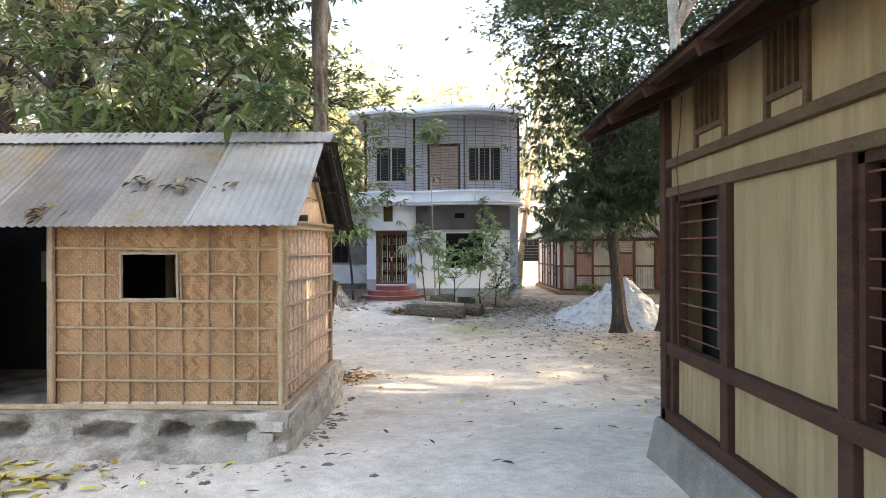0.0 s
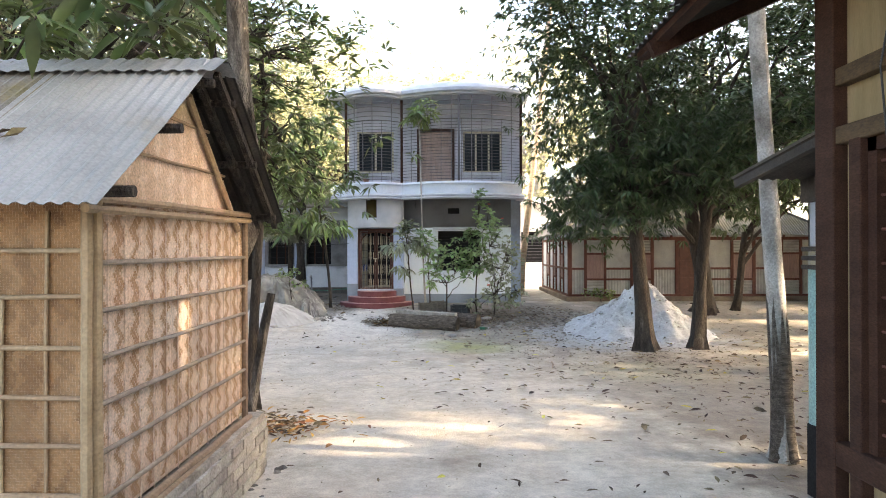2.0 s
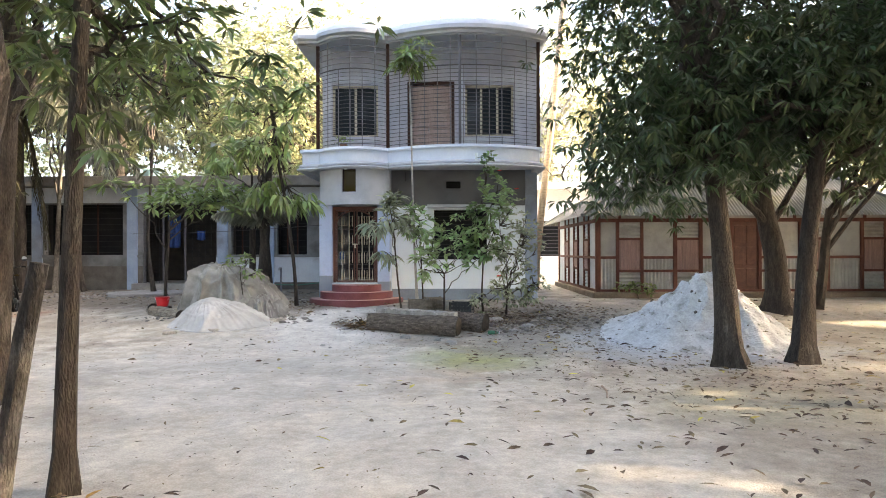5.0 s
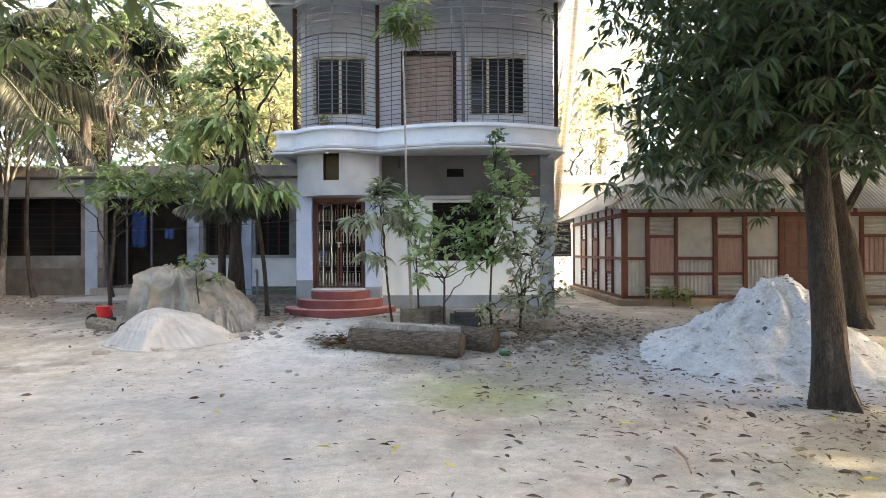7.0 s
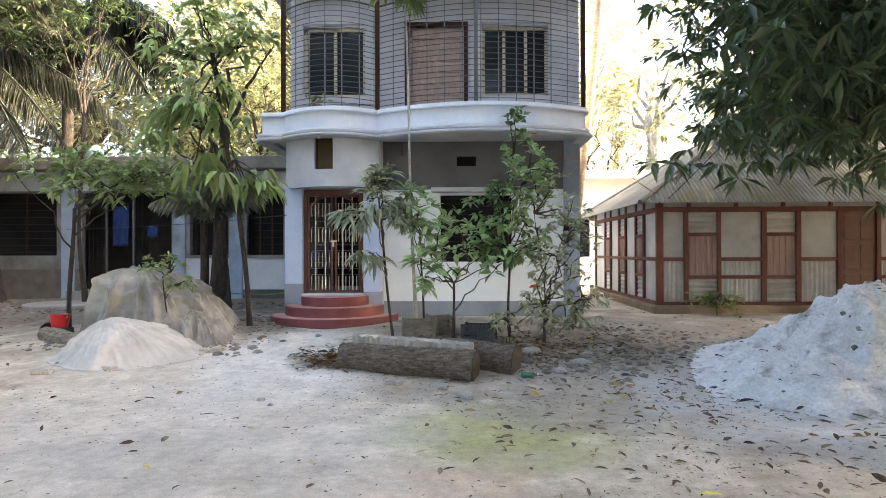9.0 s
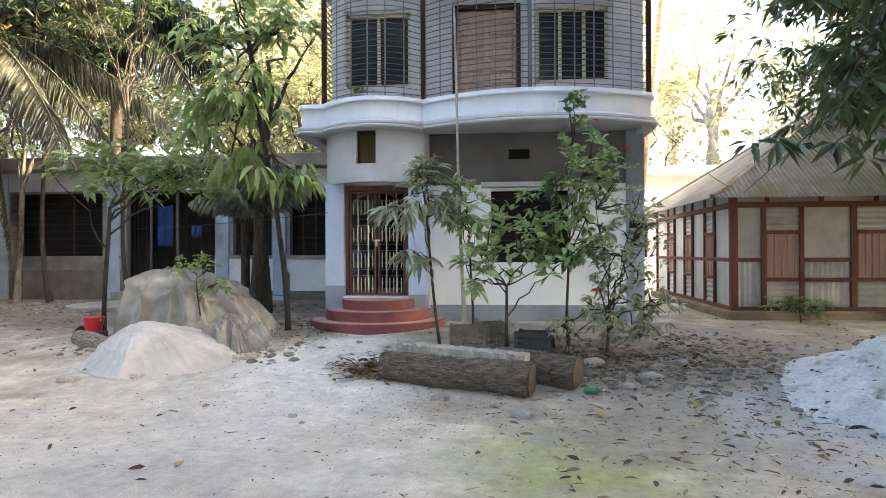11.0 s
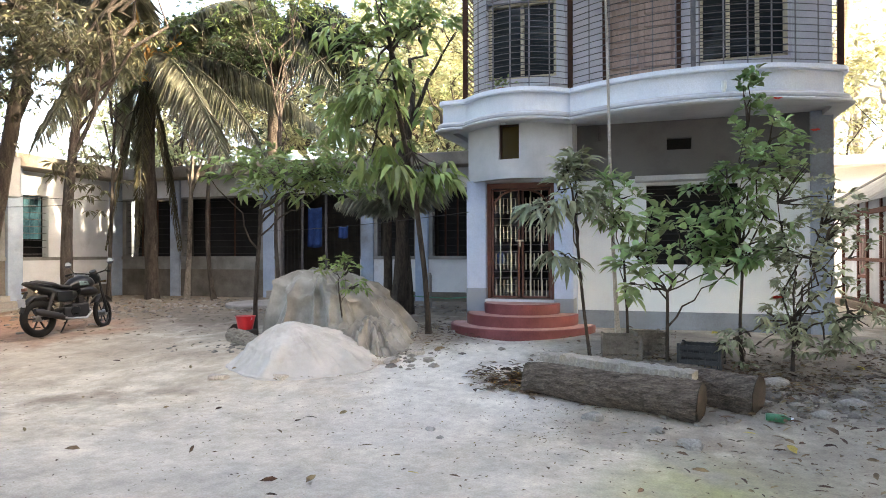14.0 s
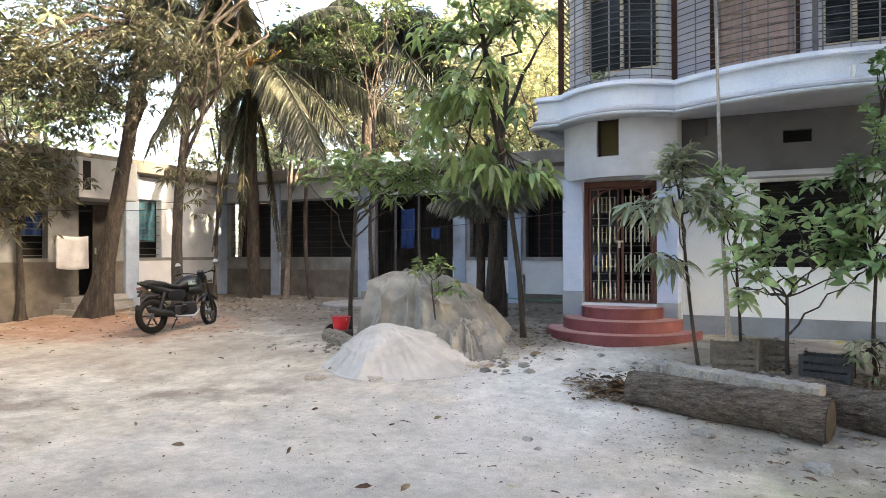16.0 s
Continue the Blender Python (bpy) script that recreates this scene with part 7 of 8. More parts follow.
# ---- heaps, logs and small things in the yard ----
def heap(name, label, category, centre, rx, ry, h, material, power, folds, seed, skew=0.0, n=72, rings=26, ridge=0.0, right=1.0):
    """A mound under a sheet or of loose sand, with folds that run downhill."""
    cx, cy = centre
    t = thing(name, cx, cy, ground_z(cx, cy), label, category)
    vs, fs = [(cx, cy + skew, ground_z(cx, cy) + h)], []
    for i in range(1, rings + 1):
        r = i / rings
        for k in range(n):
            a = 2 * math.pi * k / n
            wob = 1 + 0.16 * noise.noise((math.cos(a) * 1.2 + seed, math.sin(a) * 1.2, 0.5)) + 0.05 * noise.noise((math.cos(a) * 5 + seed, math.sin(a) * 5, r * 2))
            if folds > 0.03:
                wob += folds * 0.55 * (0.3 - abs(noise.noise((math.cos(a) * 4.5 + seed, math.sin(a) * 4.5, r * 0.7))) * 1.6) * smooth(0.35, 0.8, r)
            x, y = cx + rx * (right if math.cos(a) > 0 else 1.0) * r * wob * math.cos(a), cy + ry * r * wob * math.sin(a) + skew * (1 - r)
            f = (1 - r) ** 1.22 if ridge else max(0.0, 1 - r ** power)
            z = ground_z(x, y) + h * f
            ca, sa = math.cos(a) * 2.2, math.sin(a) * 2.2
            fold = 0.25 - 1.3 * abs(noise.noise((ca * 1.2 + seed, sa * 1.2, r * 0.8))) - 1.1 * abs(noise.noise((ca * 2.6 + r, sa * 2.6, r * 1.3 + seed))) - 0.5 * abs(noise.noise((ca * 6 + r * 2, sa * 6, r * 2 + seed))) + 0.35 * noise.noise((x * 5, y * 5, seed))
            z += folds * fold * math.sin(math.pi * min(1, r * 1.02)) * (0.4 + r)
            if ridge:
                z += ridge * noise.noise((x * 1.5, y * 1.5, seed)) * f + ridge * (0.5 * (0.3 - abs(noise.noise((x * 3.2, y * 3.2, seed)) * 1.6)) + 0.3 * noise.noise((x * 4.5, y * 4.5, seed)) + 0.1 * abs(noise.noise((x * 9, y * 9, seed))) + 0.07 * noise.noise((x * 17, y * 17, seed))) * min(1, f * 2.5)
            if i == rings:
                z = ground_z(x, y) - 0.03
            vs.append((x, y, max(z, ground_z(x, y) - 0.03)))
    for k in range(n):
        fs.append((0, 1 + k, 1 + (k + 1) % n))
        for i in range(rings - 1):
            a, b = 1 + i * n + k, 1 + i * n + (k + 1) % n
            fs.append((a, a + n, b + n, b))
    g = Geo().add(vs, fs)
    g.smooth = True
    return t, part("sheet" if folds > 0.03 else "mound", g, material, t)


def crease(p, k, w):
    """Sharp valleys along the zero lines of a noise: 1 in a valley, 0 away from it."""
    return max(0.0, 1 - abs(noise.noise(Vector(p) * k)) / w) ** 1.6


def draped_heap(label, centre, apex, left, right, deep, h, material, power, fold, hem, seed, n=230, rings=70, name="covered_heap", category="covered heap", crush=0.0, right_power=None):
    """A sheet thrown over a heap: creases run down from the top, the hem lies in small waves on the ground."""
    cx, cy = centre
    t = thing(name, cx, cy, ground_z(cx, cy), label, category)
    vs, fs = [(apex[0], apex[1], ground_z(cx, cy) + h)], []
    for i in range(1, rings + 1):
        r = i / rings
        for k in range(n):
            a = 2 * math.pi * k / n
            c, s = math.cos(a), math.sin(a)
            rx = right if c > 0 else left
            edge = 1 + 0.09 * noise.noise((c * 1.3 + seed, s * 1.3, 0.4)) + hem * noise.noise((c * 5 + seed, s * 5, 1.7))
            q = smooth(0, 1, r)
            x = apex[0] * (1 - q) + cx * q + rx * r * edge * c
            y = apex[1] * (1 - q) + cy * q + deep * r * edge * s
            pw = power if right_power is None else power + (right_power - power) * smooth(-0.3, 0.6, c)
            f = max(0.0, 1 - (r / 0.93) ** pw) if r < 0.93 else 0.0
            w = 0.35 * noise.noise((x * 1.6, y * 1.6, seed))
            n1 = noise.noise((c * 2.3 + w * 0.5 + seed, s * 2.3 + w * 0.4, r * 0.5))
            n2 = noise.noise((c * 4.2 - w * 0.7, s * 4.2 + seed, r * 0.8 + 3))
            n3 = noise.noise((x * 2.6 + seed, y * 2.6 + w, h * f * 1.2))
            down = math.exp(-(n1 / 0.13) ** 2) + 0.6 * math.exp(-(n2 / 0.14) ** 2) + 0.4 * math.exp(-(n3 / 0.10) ** 2)
            pull = -fold * down * smooth(0.2, 0.6, r) * (1 - 0.7 * smooth(0.9, 1.0, r))
            x, y = x - c * pull, y - s * pull
            z = h * f * (1 + 0.05 * noise.noise((x * 1.8, y * 1.8, seed + 4))) + fold * 0.6 * down * smooth(0.1, 0.5, r) * min(1, f * 2.5 + 0.1)
            if crush:
                z += crush * (0.5 * noise.noise((x * 5, y * 5, seed)) - crease((x, y, seed), 5.0, 0.3) - 0.6 * crease((x, y, seed + 3), 9.0, 0.35)) * min(1, f * 3)
            z += 0.014 + 0.012 * noise.noise((x * 9, y * 9, seed)) * smooth(0.8, 0.95, r)
            if i == rings:
                z = -0.03
            vs.append((x, y, ground_z(x, y) + max(z, -0.03)))
    for k in range(n):
        fs.append((0, 1 + k, 1 + (k + 1) % n))
        for i in range(rings - 1):
            a, b = 1 + i * n + k, 1 + i * n + (k + 1) % n
            fs.append((a, a + n, b + n, b))
    g = Geo().add(vs, fs)
    g.smooth = True
    part("sheet", g, material, t)
    return t


draped_heap("large heap under a dusty grey tarpaulin", (-4.28, 20.2), (-4.5, 20.2), 1.12, 1.2, 0.8, 0.93, "tarp", 3.0, 0.125, 0.07, 3.3, right_power=1.9, crush=0.012)
draped_heap("low heap under a pale sand-dusted sheet", (-4.06, 18.93), (-4.3, 18.97), 1.0, 0.98, 0.72, 0.47, "whitetarp", 1.4, 0.034, 0.05, 8.1, crush=0.014)
draped_heap("crumpled edge of grey tarpaulin lying on the ground", (-3.42, 19.55), (-3.5, 19.62), 0.6, 0.5, 0.4, 0.42, "tarp", 1.3, 0.1, 0.14, 5.7, name="crumpled_sheet", category="tarpaulin", crush=0.07)
heap("sand_pile", "large pile of pale grey-white sand with leaves on it", "sand pile", (4.8, 17.75), 2.1, 1.75, 1.03, "sandpile", 0.92, 0.0, 2.2, ridge=0.3, n=170, rings=70, right=0.72)


def log(label, p, q, r, seed, bark="logbark"):
    p, q = Vector(p), Vector(q)
    t = thing("log", p.x, p.y, p.z - r, label, "log", "felled logs")
    rng = np.random.default_rng(seed)
    d = (q - p).normalized()
    side = Vector((d.y, -d.x, 0)).normalized()
    up = side.cross(d)
    long = (q - p).length
    # furrowed bark: long ridges that wander, split by short cracks
    n, m = int(long * 110), 150
    vs, fs = [], []
    o = rng.uniform(0, 50)
    for i in range(n + 1):
        u = long * i / n
        axis = p + d * u + Vector((0, 0, 0.012 * math.sin(u * 6)))
        girth = r * (0.84 + 0.16 * u / long + 0.06 * noise.noise((u * 2.2, o, 0)))
        for k in range(m):
            a = 2 * math.pi * k / m + 0.25 * u
            c, s = math.cos(a), math.sin(a)
            wander = 0.02 * noise.noise((u * 7, c * 2, s * 2 + o))
            X, Y = r * c + wander, r * s - wander
            ridge = 1 - 2.2 * abs(noise.noise((u * 9 + o, X * 34, Y * 34)))
            crack = noise.noise((u * 26, X * 22 + o, Y * 22))
            dr = 0.011 * ridge + 0.005 * crack + 0.035 * r / 0.185 * noise.noise((u * 1.5 + o, c * 1.2, s * 1.2))
            vs.append(axis + side * ((girth + dr) * c) + up * ((girth + dr) * s))
    for i in range(n):
        for k in range(m):
            k2 = (k + 1) % m
            fs.append((i * m + k, i * m + k2, i * m + m + k2, i * m + m + k))
    g = Geo().add(vs, fs)
    g.smooth = True
    part("bark", g, bark, t)
    for e, s, k in ((p, -1, 0.81), (q, 1, 0.965)):
        part("cut_end", Geo().tube([e + d * s * 0.001, e + d * s * 0.006], r * k, 30, 0.1), "cutwood", t)
    return t


log("long grey-barked log lying before the bushes", (-1.15, 18.42, 0.255), (0.46, 17.95, 0.21), 0.185, 1)
log("dark weathered log end beside the long log", (0.05, 18.62, 0.29), (0.95, 18.22, 0.24), 0.19, 2)
log("short sawn log by the covered heap", (-5.85, 19.95, 0.33), (-5.1, 19.55, 0.26), 0.12, 3, "drylog")
log("small sawn log by the covered heap", (-6.0, 20.25, 0.36), (-5.85, 20.05, 0.35), 0.12, 4, "drylog")


def slab_on_log():
    t = thing("concrete_plank", -0.4, 18.4, 0.46, "broken grey concrete plank resting on a log", "plank")
    a, b = Vector((-1.0, 18.5, 0.475)), Vector((0.42, 18.1, 0.415))
    g = Geo()
    n = 60
    vs, fs = [], []
    d = (b - a).normalized()
    s = Vector((d.y, -d.x, 0))
    for i in range(n + 1):
        c = a.lerp(b, i / n)
        w = 0.115 + 0.03 * noise.noise((i * 0.25, 0, 1)) + 0.02 * noise.noise((i * 0.9, 0, 4))
        vs += [c - s * w - Vector((0, 0, 0.04)), c + s * w - Vector((0, 0, 0.04)), c + s * (w + 0.03 * noise.noise((i * 0.6, 3, 1))) + Vector((0, 0, 0.04 + 0.03 * noise.noise((i * 0.45, 5, 1)))), c - s * w + Vector((0, 0, 0.042 + 0.02 * noise.noise((i * 0.5, 9, 1))))]
    for i in range(n):
        fs += [(i * 4 + k, i * 4 + 4 + k, i * 4 + 4 + (k + 1) % 4, i * 4 + (k + 1) % 4) for k in range(4)]
    fs += [(3, 2, 1, 0), (n * 4, n * 4 + 1, n * 4 + 2, n * 4 + 3)]
    part("plank", g.add(vs, fs), "palecrete", t)


slab_on_log()


def stone(x, y, r, material, label, name="stone", flat=0.6):
    rng = np.random.default_rng(int(abs(x * 131 + y * 57)) + 3)
    z = ground_z(x, y)
    vs, fs = [], []
    a0 = rng.uniform(0, 3)
    for zz, k in ((-0.2, 0.9), (0.1, 1.05), (0.75, 0.9), (1.0, 0.6)):
        for i in range(7):
            a = a0 + 2 * math.pi * i / 7
            rr = r * k * (1 + 0.25 * math.sin(i * 2.3 + a0 * 3))
            vs.append((x + rr * math.cos(a), y + rr * math.sin(a) * 0.8, z + r * flat * zz + 0.012 * math.sin(i * 1.9)))
    for j in range(3):
        fs += [(j * 7 + i, j * 7 + (i + 1) % 7, j * 7 + 7 + (i + 1) % 7, j * 7 + 7 + i) for i in range(7)]
    fs.append(tuple(range(21, 28)))
    return tagged(part(name, Geo().add(vs, fs), material, bevel=0.008), label, name.replace("_", " "))


for x, y, r in ((0.35, 17.25, 0.10), (-0.45, 17.75, 0.09), (0.1, 17.55, 0.06), (-1.6, 16.9, 0.04), (-1.75, 17.1, 0.05), (1.75, 18.5, 0.11), (1.45, 18.2, 0.08), (2.2, 19.0, 0.1), (0.9, 18.75, 0.16), (1.2, 18.95, 0.13)):
    stone(x, y, r, "palecrete", "lump of broken pale concrete on the ground")


def brick_at(x, y, a, label, material="brick"):
    t = part("brick", Geo().add([(-0.12, -0.05, 0), (0.10, -0.057, 0), (0.12, 0.05, 0), (-0.11, 0.057, 0), (-0.11, -0.052, 0.05), (0.08, -0.05, 0.062), (0.11, 0.045, 0.05), (-0.1, 0.05, 0.065)], [(3, 2, 1, 0), (4, 5, 6, 7), (0, 1, 5, 4), (1, 2, 6, 5), (2, 3, 7, 6), (3, 0, 4, 7)]), material, bevel=0.012)
    t.matrix_basis = pose(x, y, ground_z(x, y) - 0.008, 0, 0, a)
    return tagged(t, label, "brick", "loose bricks")


for x, y, a in ((-4.7, 18.14, 10), (-3.97, 18.27, -20), (-3.05, 19.0, 30), (-2.92, 19.05, 80), (-2.75, 19.4, 15)):
    brick_at(x, y, a, "dusty weathered brick lying beside a covered heap")


def bucket():
    t = thing("bucket", -5.93, 20.1, 0.36, "small bright red plastic bucket", "bucket")
    z = 0.42
    part("shell", Geo().tube([(-5.65, 20.0, z), (-5.65, 20.0, z + 0.18), (-5.65, 20.0, z + 0.195), (-5.65, 20.0, z + 0.19), (-5.65, 20.0, z + 0.03)], [0.105, 0.14, 0.15, 0.13, 0.095], 24), "redplastic", t)
    part("handle", Geo().tube([(-5.65 + 0.14 * math.cos(a), 20.0 - 0.04, z + 0.18 - 0.08 * math.sin(a)) for a in [math.pi * i / 10 for i in range(11)]], 0.005, 5), "white", t)
    b = part("stool_block", Geo().box(-5.78, 19.88, 0.25, -5.5, 20.12, z), "cutwood", bevel=0.02)
    tagged(b, "short wooden block under the red bucket", "block")


bucket()


def crate(x, y, a, s, label, paint="crate"):
    t = thing("crate", x, y, ground_z(x, y), label, "crate", "plastic crates")
    for lv in range(4):
        z = 0.0 + lv * 0.075
        for sx in (-1, 1):
            part("slat", Geo().box(sx * 0.19 * s - 0.008, -0.14 * s, z, sx * 0.19 * s + 0.008, 0.14 * s, z + 0.05), paint, t)
            part("slat", Geo().box(-0.19 * s, sx * 0.14 * s - 0.008, z, 0.19 * s, sx * 0.14 * s + 0.008, z + 0.05), paint, t)
    for sx in (-1, 1):
        for sy in (-1, 1):
            part("corner", Geo().box(sx * 0.19 * s - 0.015, sy * 0.14 * s - 0.015, 0, sx * 0.19 * s + 0.015, sy * 0.14 * s + 0.015, 0.29), paint, t, bevel=0.004)
        for k in range(7):
            part("rib", Geo().box(-0.17 * s + k * 0.056 * s - 0.006, sx * 0.14 * s - 0.012, 0, -0.17 * s + k * 0.056 * s + 0.006, sx * 0.14 * s + 0.012, 0.28), paint, t)
    part("bottom", Geo().box(-0.19 * s, -0.14 * s, 0.0, 0.19 * s, 0.14 * s, 0.02), paint, t)
    for c in t.children:
        c.matrix_parent_inverse = Matrix.Identity(4)
    t.matrix_basis = pose(x, y, ground_z(x, y) - 0.01, 0, 0, a)
    return t


M["dustcrate"] = mat("dusty_grey_plastic", (0.10, 0.093, 0.082), (0.2, 0.185, 0.165), 6, 0.8, bump=0.2, grain_amt=0.2)
crate(-0.3, 19.68, 8, 1.1, "dusty grey plastic crate on the littered ground", "dustcrate")
crate(0.55, 19.4, -12, 1.1, "dark plastic crate beside the young tree")
crate(0.0, 19.9, 22, 0.9, "dusty grey plastic crate on the littered ground", "dustcrate")


def potted_plant():
    t = thing("potted_plant", -2.12, 21.42, 3.875, "small leafy plant in a clay pot on the balcony ledge", "potted plant")
    M["clay"] = mat("dusty_clay_pot", (0.22, 0.12, 0.085), (0.32, 0.19, 0.14), 5, 0.85, bump=0.2)
    part("pot", Geo().tube([(-2.12, 21.46, 3.877), (-2.12, 21.46, 4.0), (-2.12, 21.46, 4.02), (-2.12, 21.46, 4.018), (-2.12, 21.46, 3.99)], [0.06, 0.085, 0.092, 0.078, 0.074], 18), "clay", t)
    rng = np.random.default_rng(61)
    P = np.tile([-2.12, 21.46, 4.0], (60, 1)) + rng.normal(0, 0.05, (60, 3)) * [1.6, 0.6, 1.0] + [0, 0, 0.1]
    a, e = rng.uniform(0, 6.28, 60), rng.uniform(-0.2, 1.2, 60)
    L = rng.uniform(0.06, 0.13, 60)
    leaf_mesh("leaves", P, np.stack([np.cos(a) * np.cos(e), np.sin(a) * np.cos(e), np.sin(e)], 1), L, L * 0.4, "leafbright", t, rng, 0.3, fine=True)


def tap_stand():
    t = thing("tap_stand", -4.35, 24.5, 0.42, "grey water pipe with a tap beside the long building", "water tap")
    part("pipe", Geo().tube([(-4.35, 24.5, 0.3), (-4.35, 24.5, 1.05), (-4.35, 24.47, 1.1), (-4.35, 24.38, 1.1)], 0.028, 9), "palerail", t)
    part("tap", Geo().tube([(-4.35, 24.38, 1.1), (-4.35, 24.31, 1.09), (-4.35, 24.29, 1.03)], [0.022, 0.022, 0.016], 9), "chrome", t)


potted_plant()
tap_stand()


def stick():
    t = thing("stick", 2.0, 13.6, 0.02, "thin pale dry stick lying on the soil", "stick")
    part("stem", Geo().tube([(2.02, 13.9, 0.025), (2.0, 13.6, 0.035), (1.94, 13.34, 0.02)], [0.012, 0.011, 0.007], 6), "bamboo", t)


def bottle():
    t = thing("bottle", 1.05, 18.0, 0.07, "green plastic bottle lying on the ground", "bottle")
    M["greenpet"] = mat("green_plastic", (0.015, 0.12, 0.06), (0.02, 0.16, 0.08), 4, 0.3, bump=0, spec=0.6)
    z = ground_z(1.05, 18.0) + 0.035
    part("body", Geo().tube([(0.98, 18.02, z), (1.0, 18.02, z), (1.12, 17.99, z), (1.15, 17.985, z), (1.17, 17.98, z)], [0.028, 0.035, 0.035, 0.014, 0.014], 14), "greenpet", t)
    part("cap", Geo().tube([(1.17, 17.98, z), (1.19, 17.975, z)], 0.016, 10), "white", t)


bottle()
stick()


def motorcycle():
    """Built at the origin along +x, then set in its place."""
    t = thing("motorcycle", 0, 0, 0, "black motorcycle parked on its stand in the yard", "motorcycle")

    def ring(c, R, r, n=32, m=10):
        g = Geo()
        vs = [(c[0] + (R + r * math.cos(b)) * math.cos(a), c[1] + r * 0.9 * math.sin(b), c[2] + (R + r * math.cos(b)) * math.sin(a)) for a in [2 * math.pi * i / n for i in range(n)] for b in [2 * math.pi * k / m for k in range(m)]]
        g.add(vs, [(i * m + k, ((i + 1) % n) * m + k, ((i + 1) % n) * m + (k + 1) % m, i * m + (k + 1) % m) for i in range(n) for k in range(m)])
        g.smooth = True
        return g
    for x, w in ((-0.64, 0.06), (0.64, 0.045)):
        wh = part("wheel", ring((x, 0, 0.30), 0.25, w), "rubber", t, "black rubber tyre")
        part("rim", ring((x, 0, 0.30), 0.205, 0.018), "blackpaint", wh)
        part("hub", Geo().tube([(x, -0.07, 0.30), (x, 0.07, 0.30)], 0.055, 14), "chrome", wh)
        for k in range(6):
            a = k * math.pi / 3
            part("spoke", Geo().beam((x, 0, 0.30), (x + 0.2 * math.cos(a), 0, 0.30 + 0.2 * math.sin(a)), 0.022, 0.018, up=(0, 1, 0)), "blackpaint", wh)
        n = 9
        arc = [(x + 0.335 * math.cos(a), 0, 0.30 + 0.335 * math.sin(a)) for a in [radians(35 + i * 14) for i in range(n)]]
        g = Geo()
        vs = [(p[0], s, p[2] + dz) for p in arc for s, dz in ((-0.065, -0.015), (0, 0.01), (0.065, -0.015))]
        g.add(vs, [(i * 3 + k, i * 3 + 3 + k, i * 3 + 4 + k, i * 3 + 1 + k) for i in range(n - 1) for k in range(2)])
        g.smooth = True
        fd = part("mudguard", g, "blackpaint", t)
        s = fd.modifiers.new("solid", "SOLIDIFY")
        s.thickness = 0.006

    def loft(name, sections, material, label="", parent=None):
        """Elliptic sections (x, z, half width, half height)."""
        g, m = Geo(), 16
        vs = [(x, w * math.cos(a), z + h * math.sin(a)) for x, z, w, h in sections for a in [2 * math.pi * k / m for k in range(m)]]
        k_ = len(sections)
        g.add(vs, [(i * m + k, i * m + (k + 1) % m, (i + 1) * m + (k + 1) % m, (i + 1) * m + k) for i in range(k_ - 1) for k in range(m)] + [tuple(range(m - 1, -1, -1)), tuple((k_ - 1) * m + k for k in range(m))])
        g.smooth = True
        return part(name, g, material, parent or t, label)
    loft("fuel_tank", [(-0.10, 0.80, 0.09, 0.05), (0.0, 0.83, 0.13, 0.11), (0.14, 0.85, 0.165, 0.14), (0.28, 0.86, 0.165, 0.13), (0.38, 0.85, 0.10, 0.09), (0.43, 0.84, 0.05, 0.05)], "blackpaint", "glossy black fuel tank with grey-green stripe")
    M["tankstripe"] = mat("silver_green_stripe", (0.16, 0.22, 0.2), (0.2, 0.26, 0.24), 5, 0.25, 0.3, bump=0)
    part("tank_stripe", Geo().sweep([(0.05, -0.143), (0.12, -0.155), (0.2, -0.158), (0.3, -0.132)], [(0, 0.80), (0.006, 0.81), (0.006, 0.87), (0, 0.88)]), "tankstripe", t)
    loft("seat", [(-0.72, 0.90, 0.04, 0.025), (-0.64, 0.895, 0.10, 0.04), (-0.38, 0.845, 0.13, 0.05), (-0.28, 0.80, 0.135, 0.05), (-0.12, 0.785, 0.125, 0.05), (-0.02, 0.80, 0.08, 0.04)], "blackplastic", "black padded seat")
    loft("tail", [(-0.86, 0.88, 0.03, 0.02), (-0.74, 0.85, 0.075, 0.05), (-0.5, 0.76, 0.12, 0.10), (-0.28, 0.67, 0.125, 0.12), (-0.05, 0.64, 0.11, 0.11), (0.05, 0.66, 0.08, 0.07)], "blackpaint")
    part("grab_rail", Geo().tube([(-0.45, 0.12, 0.82), (-0.72, 0.11, 0.88), (-0.82, 0.05, 0.9), (-0.82, -0.05, 0.9), (-0.72, -0.11, 0.88), (-0.45, -0.12, 0.82)], 0.012, 7), "blackplastic", t)
    part("tail_lamp", Geo().box(-0.86, -0.05, 0.76, -0.82, 0.05, 0.81), "gatered", t, bevel=0.008)
    part("number_plate", Geo().box(-0.91, -0.09, 0.5, -0.90, 0.09, 0.64), "greycloth", t, "dusty grey number plate", 0.003)
    part("plate_bracket", Geo().beam((-0.8, 0, 0.75), (-0.9, 0, 0.58), 0.05, 0.02), "blackplastic", t)
    part("engine", Geo().box(-0.1, -0.12, 0.26, 0.24, 0.12, 0.50).box(-0.26, -0.13, 0.26, 0.06, 0.13, 0.45), "blackplastic", t, "dull metal engine block", bevel=0.03)
    for k in range(6):
        part("cylinder_fin", Geo().box(0.06, -0.085, 0.46 + k * 0.028, 0.22, 0.085, 0.474 + k * 0.028), "blackplastic", t)
    part("cylinder", Geo().tube([(0.14, 0, 0.44), (0.14, 0, 0.70)], 0.075, 14), "blackplastic", t)
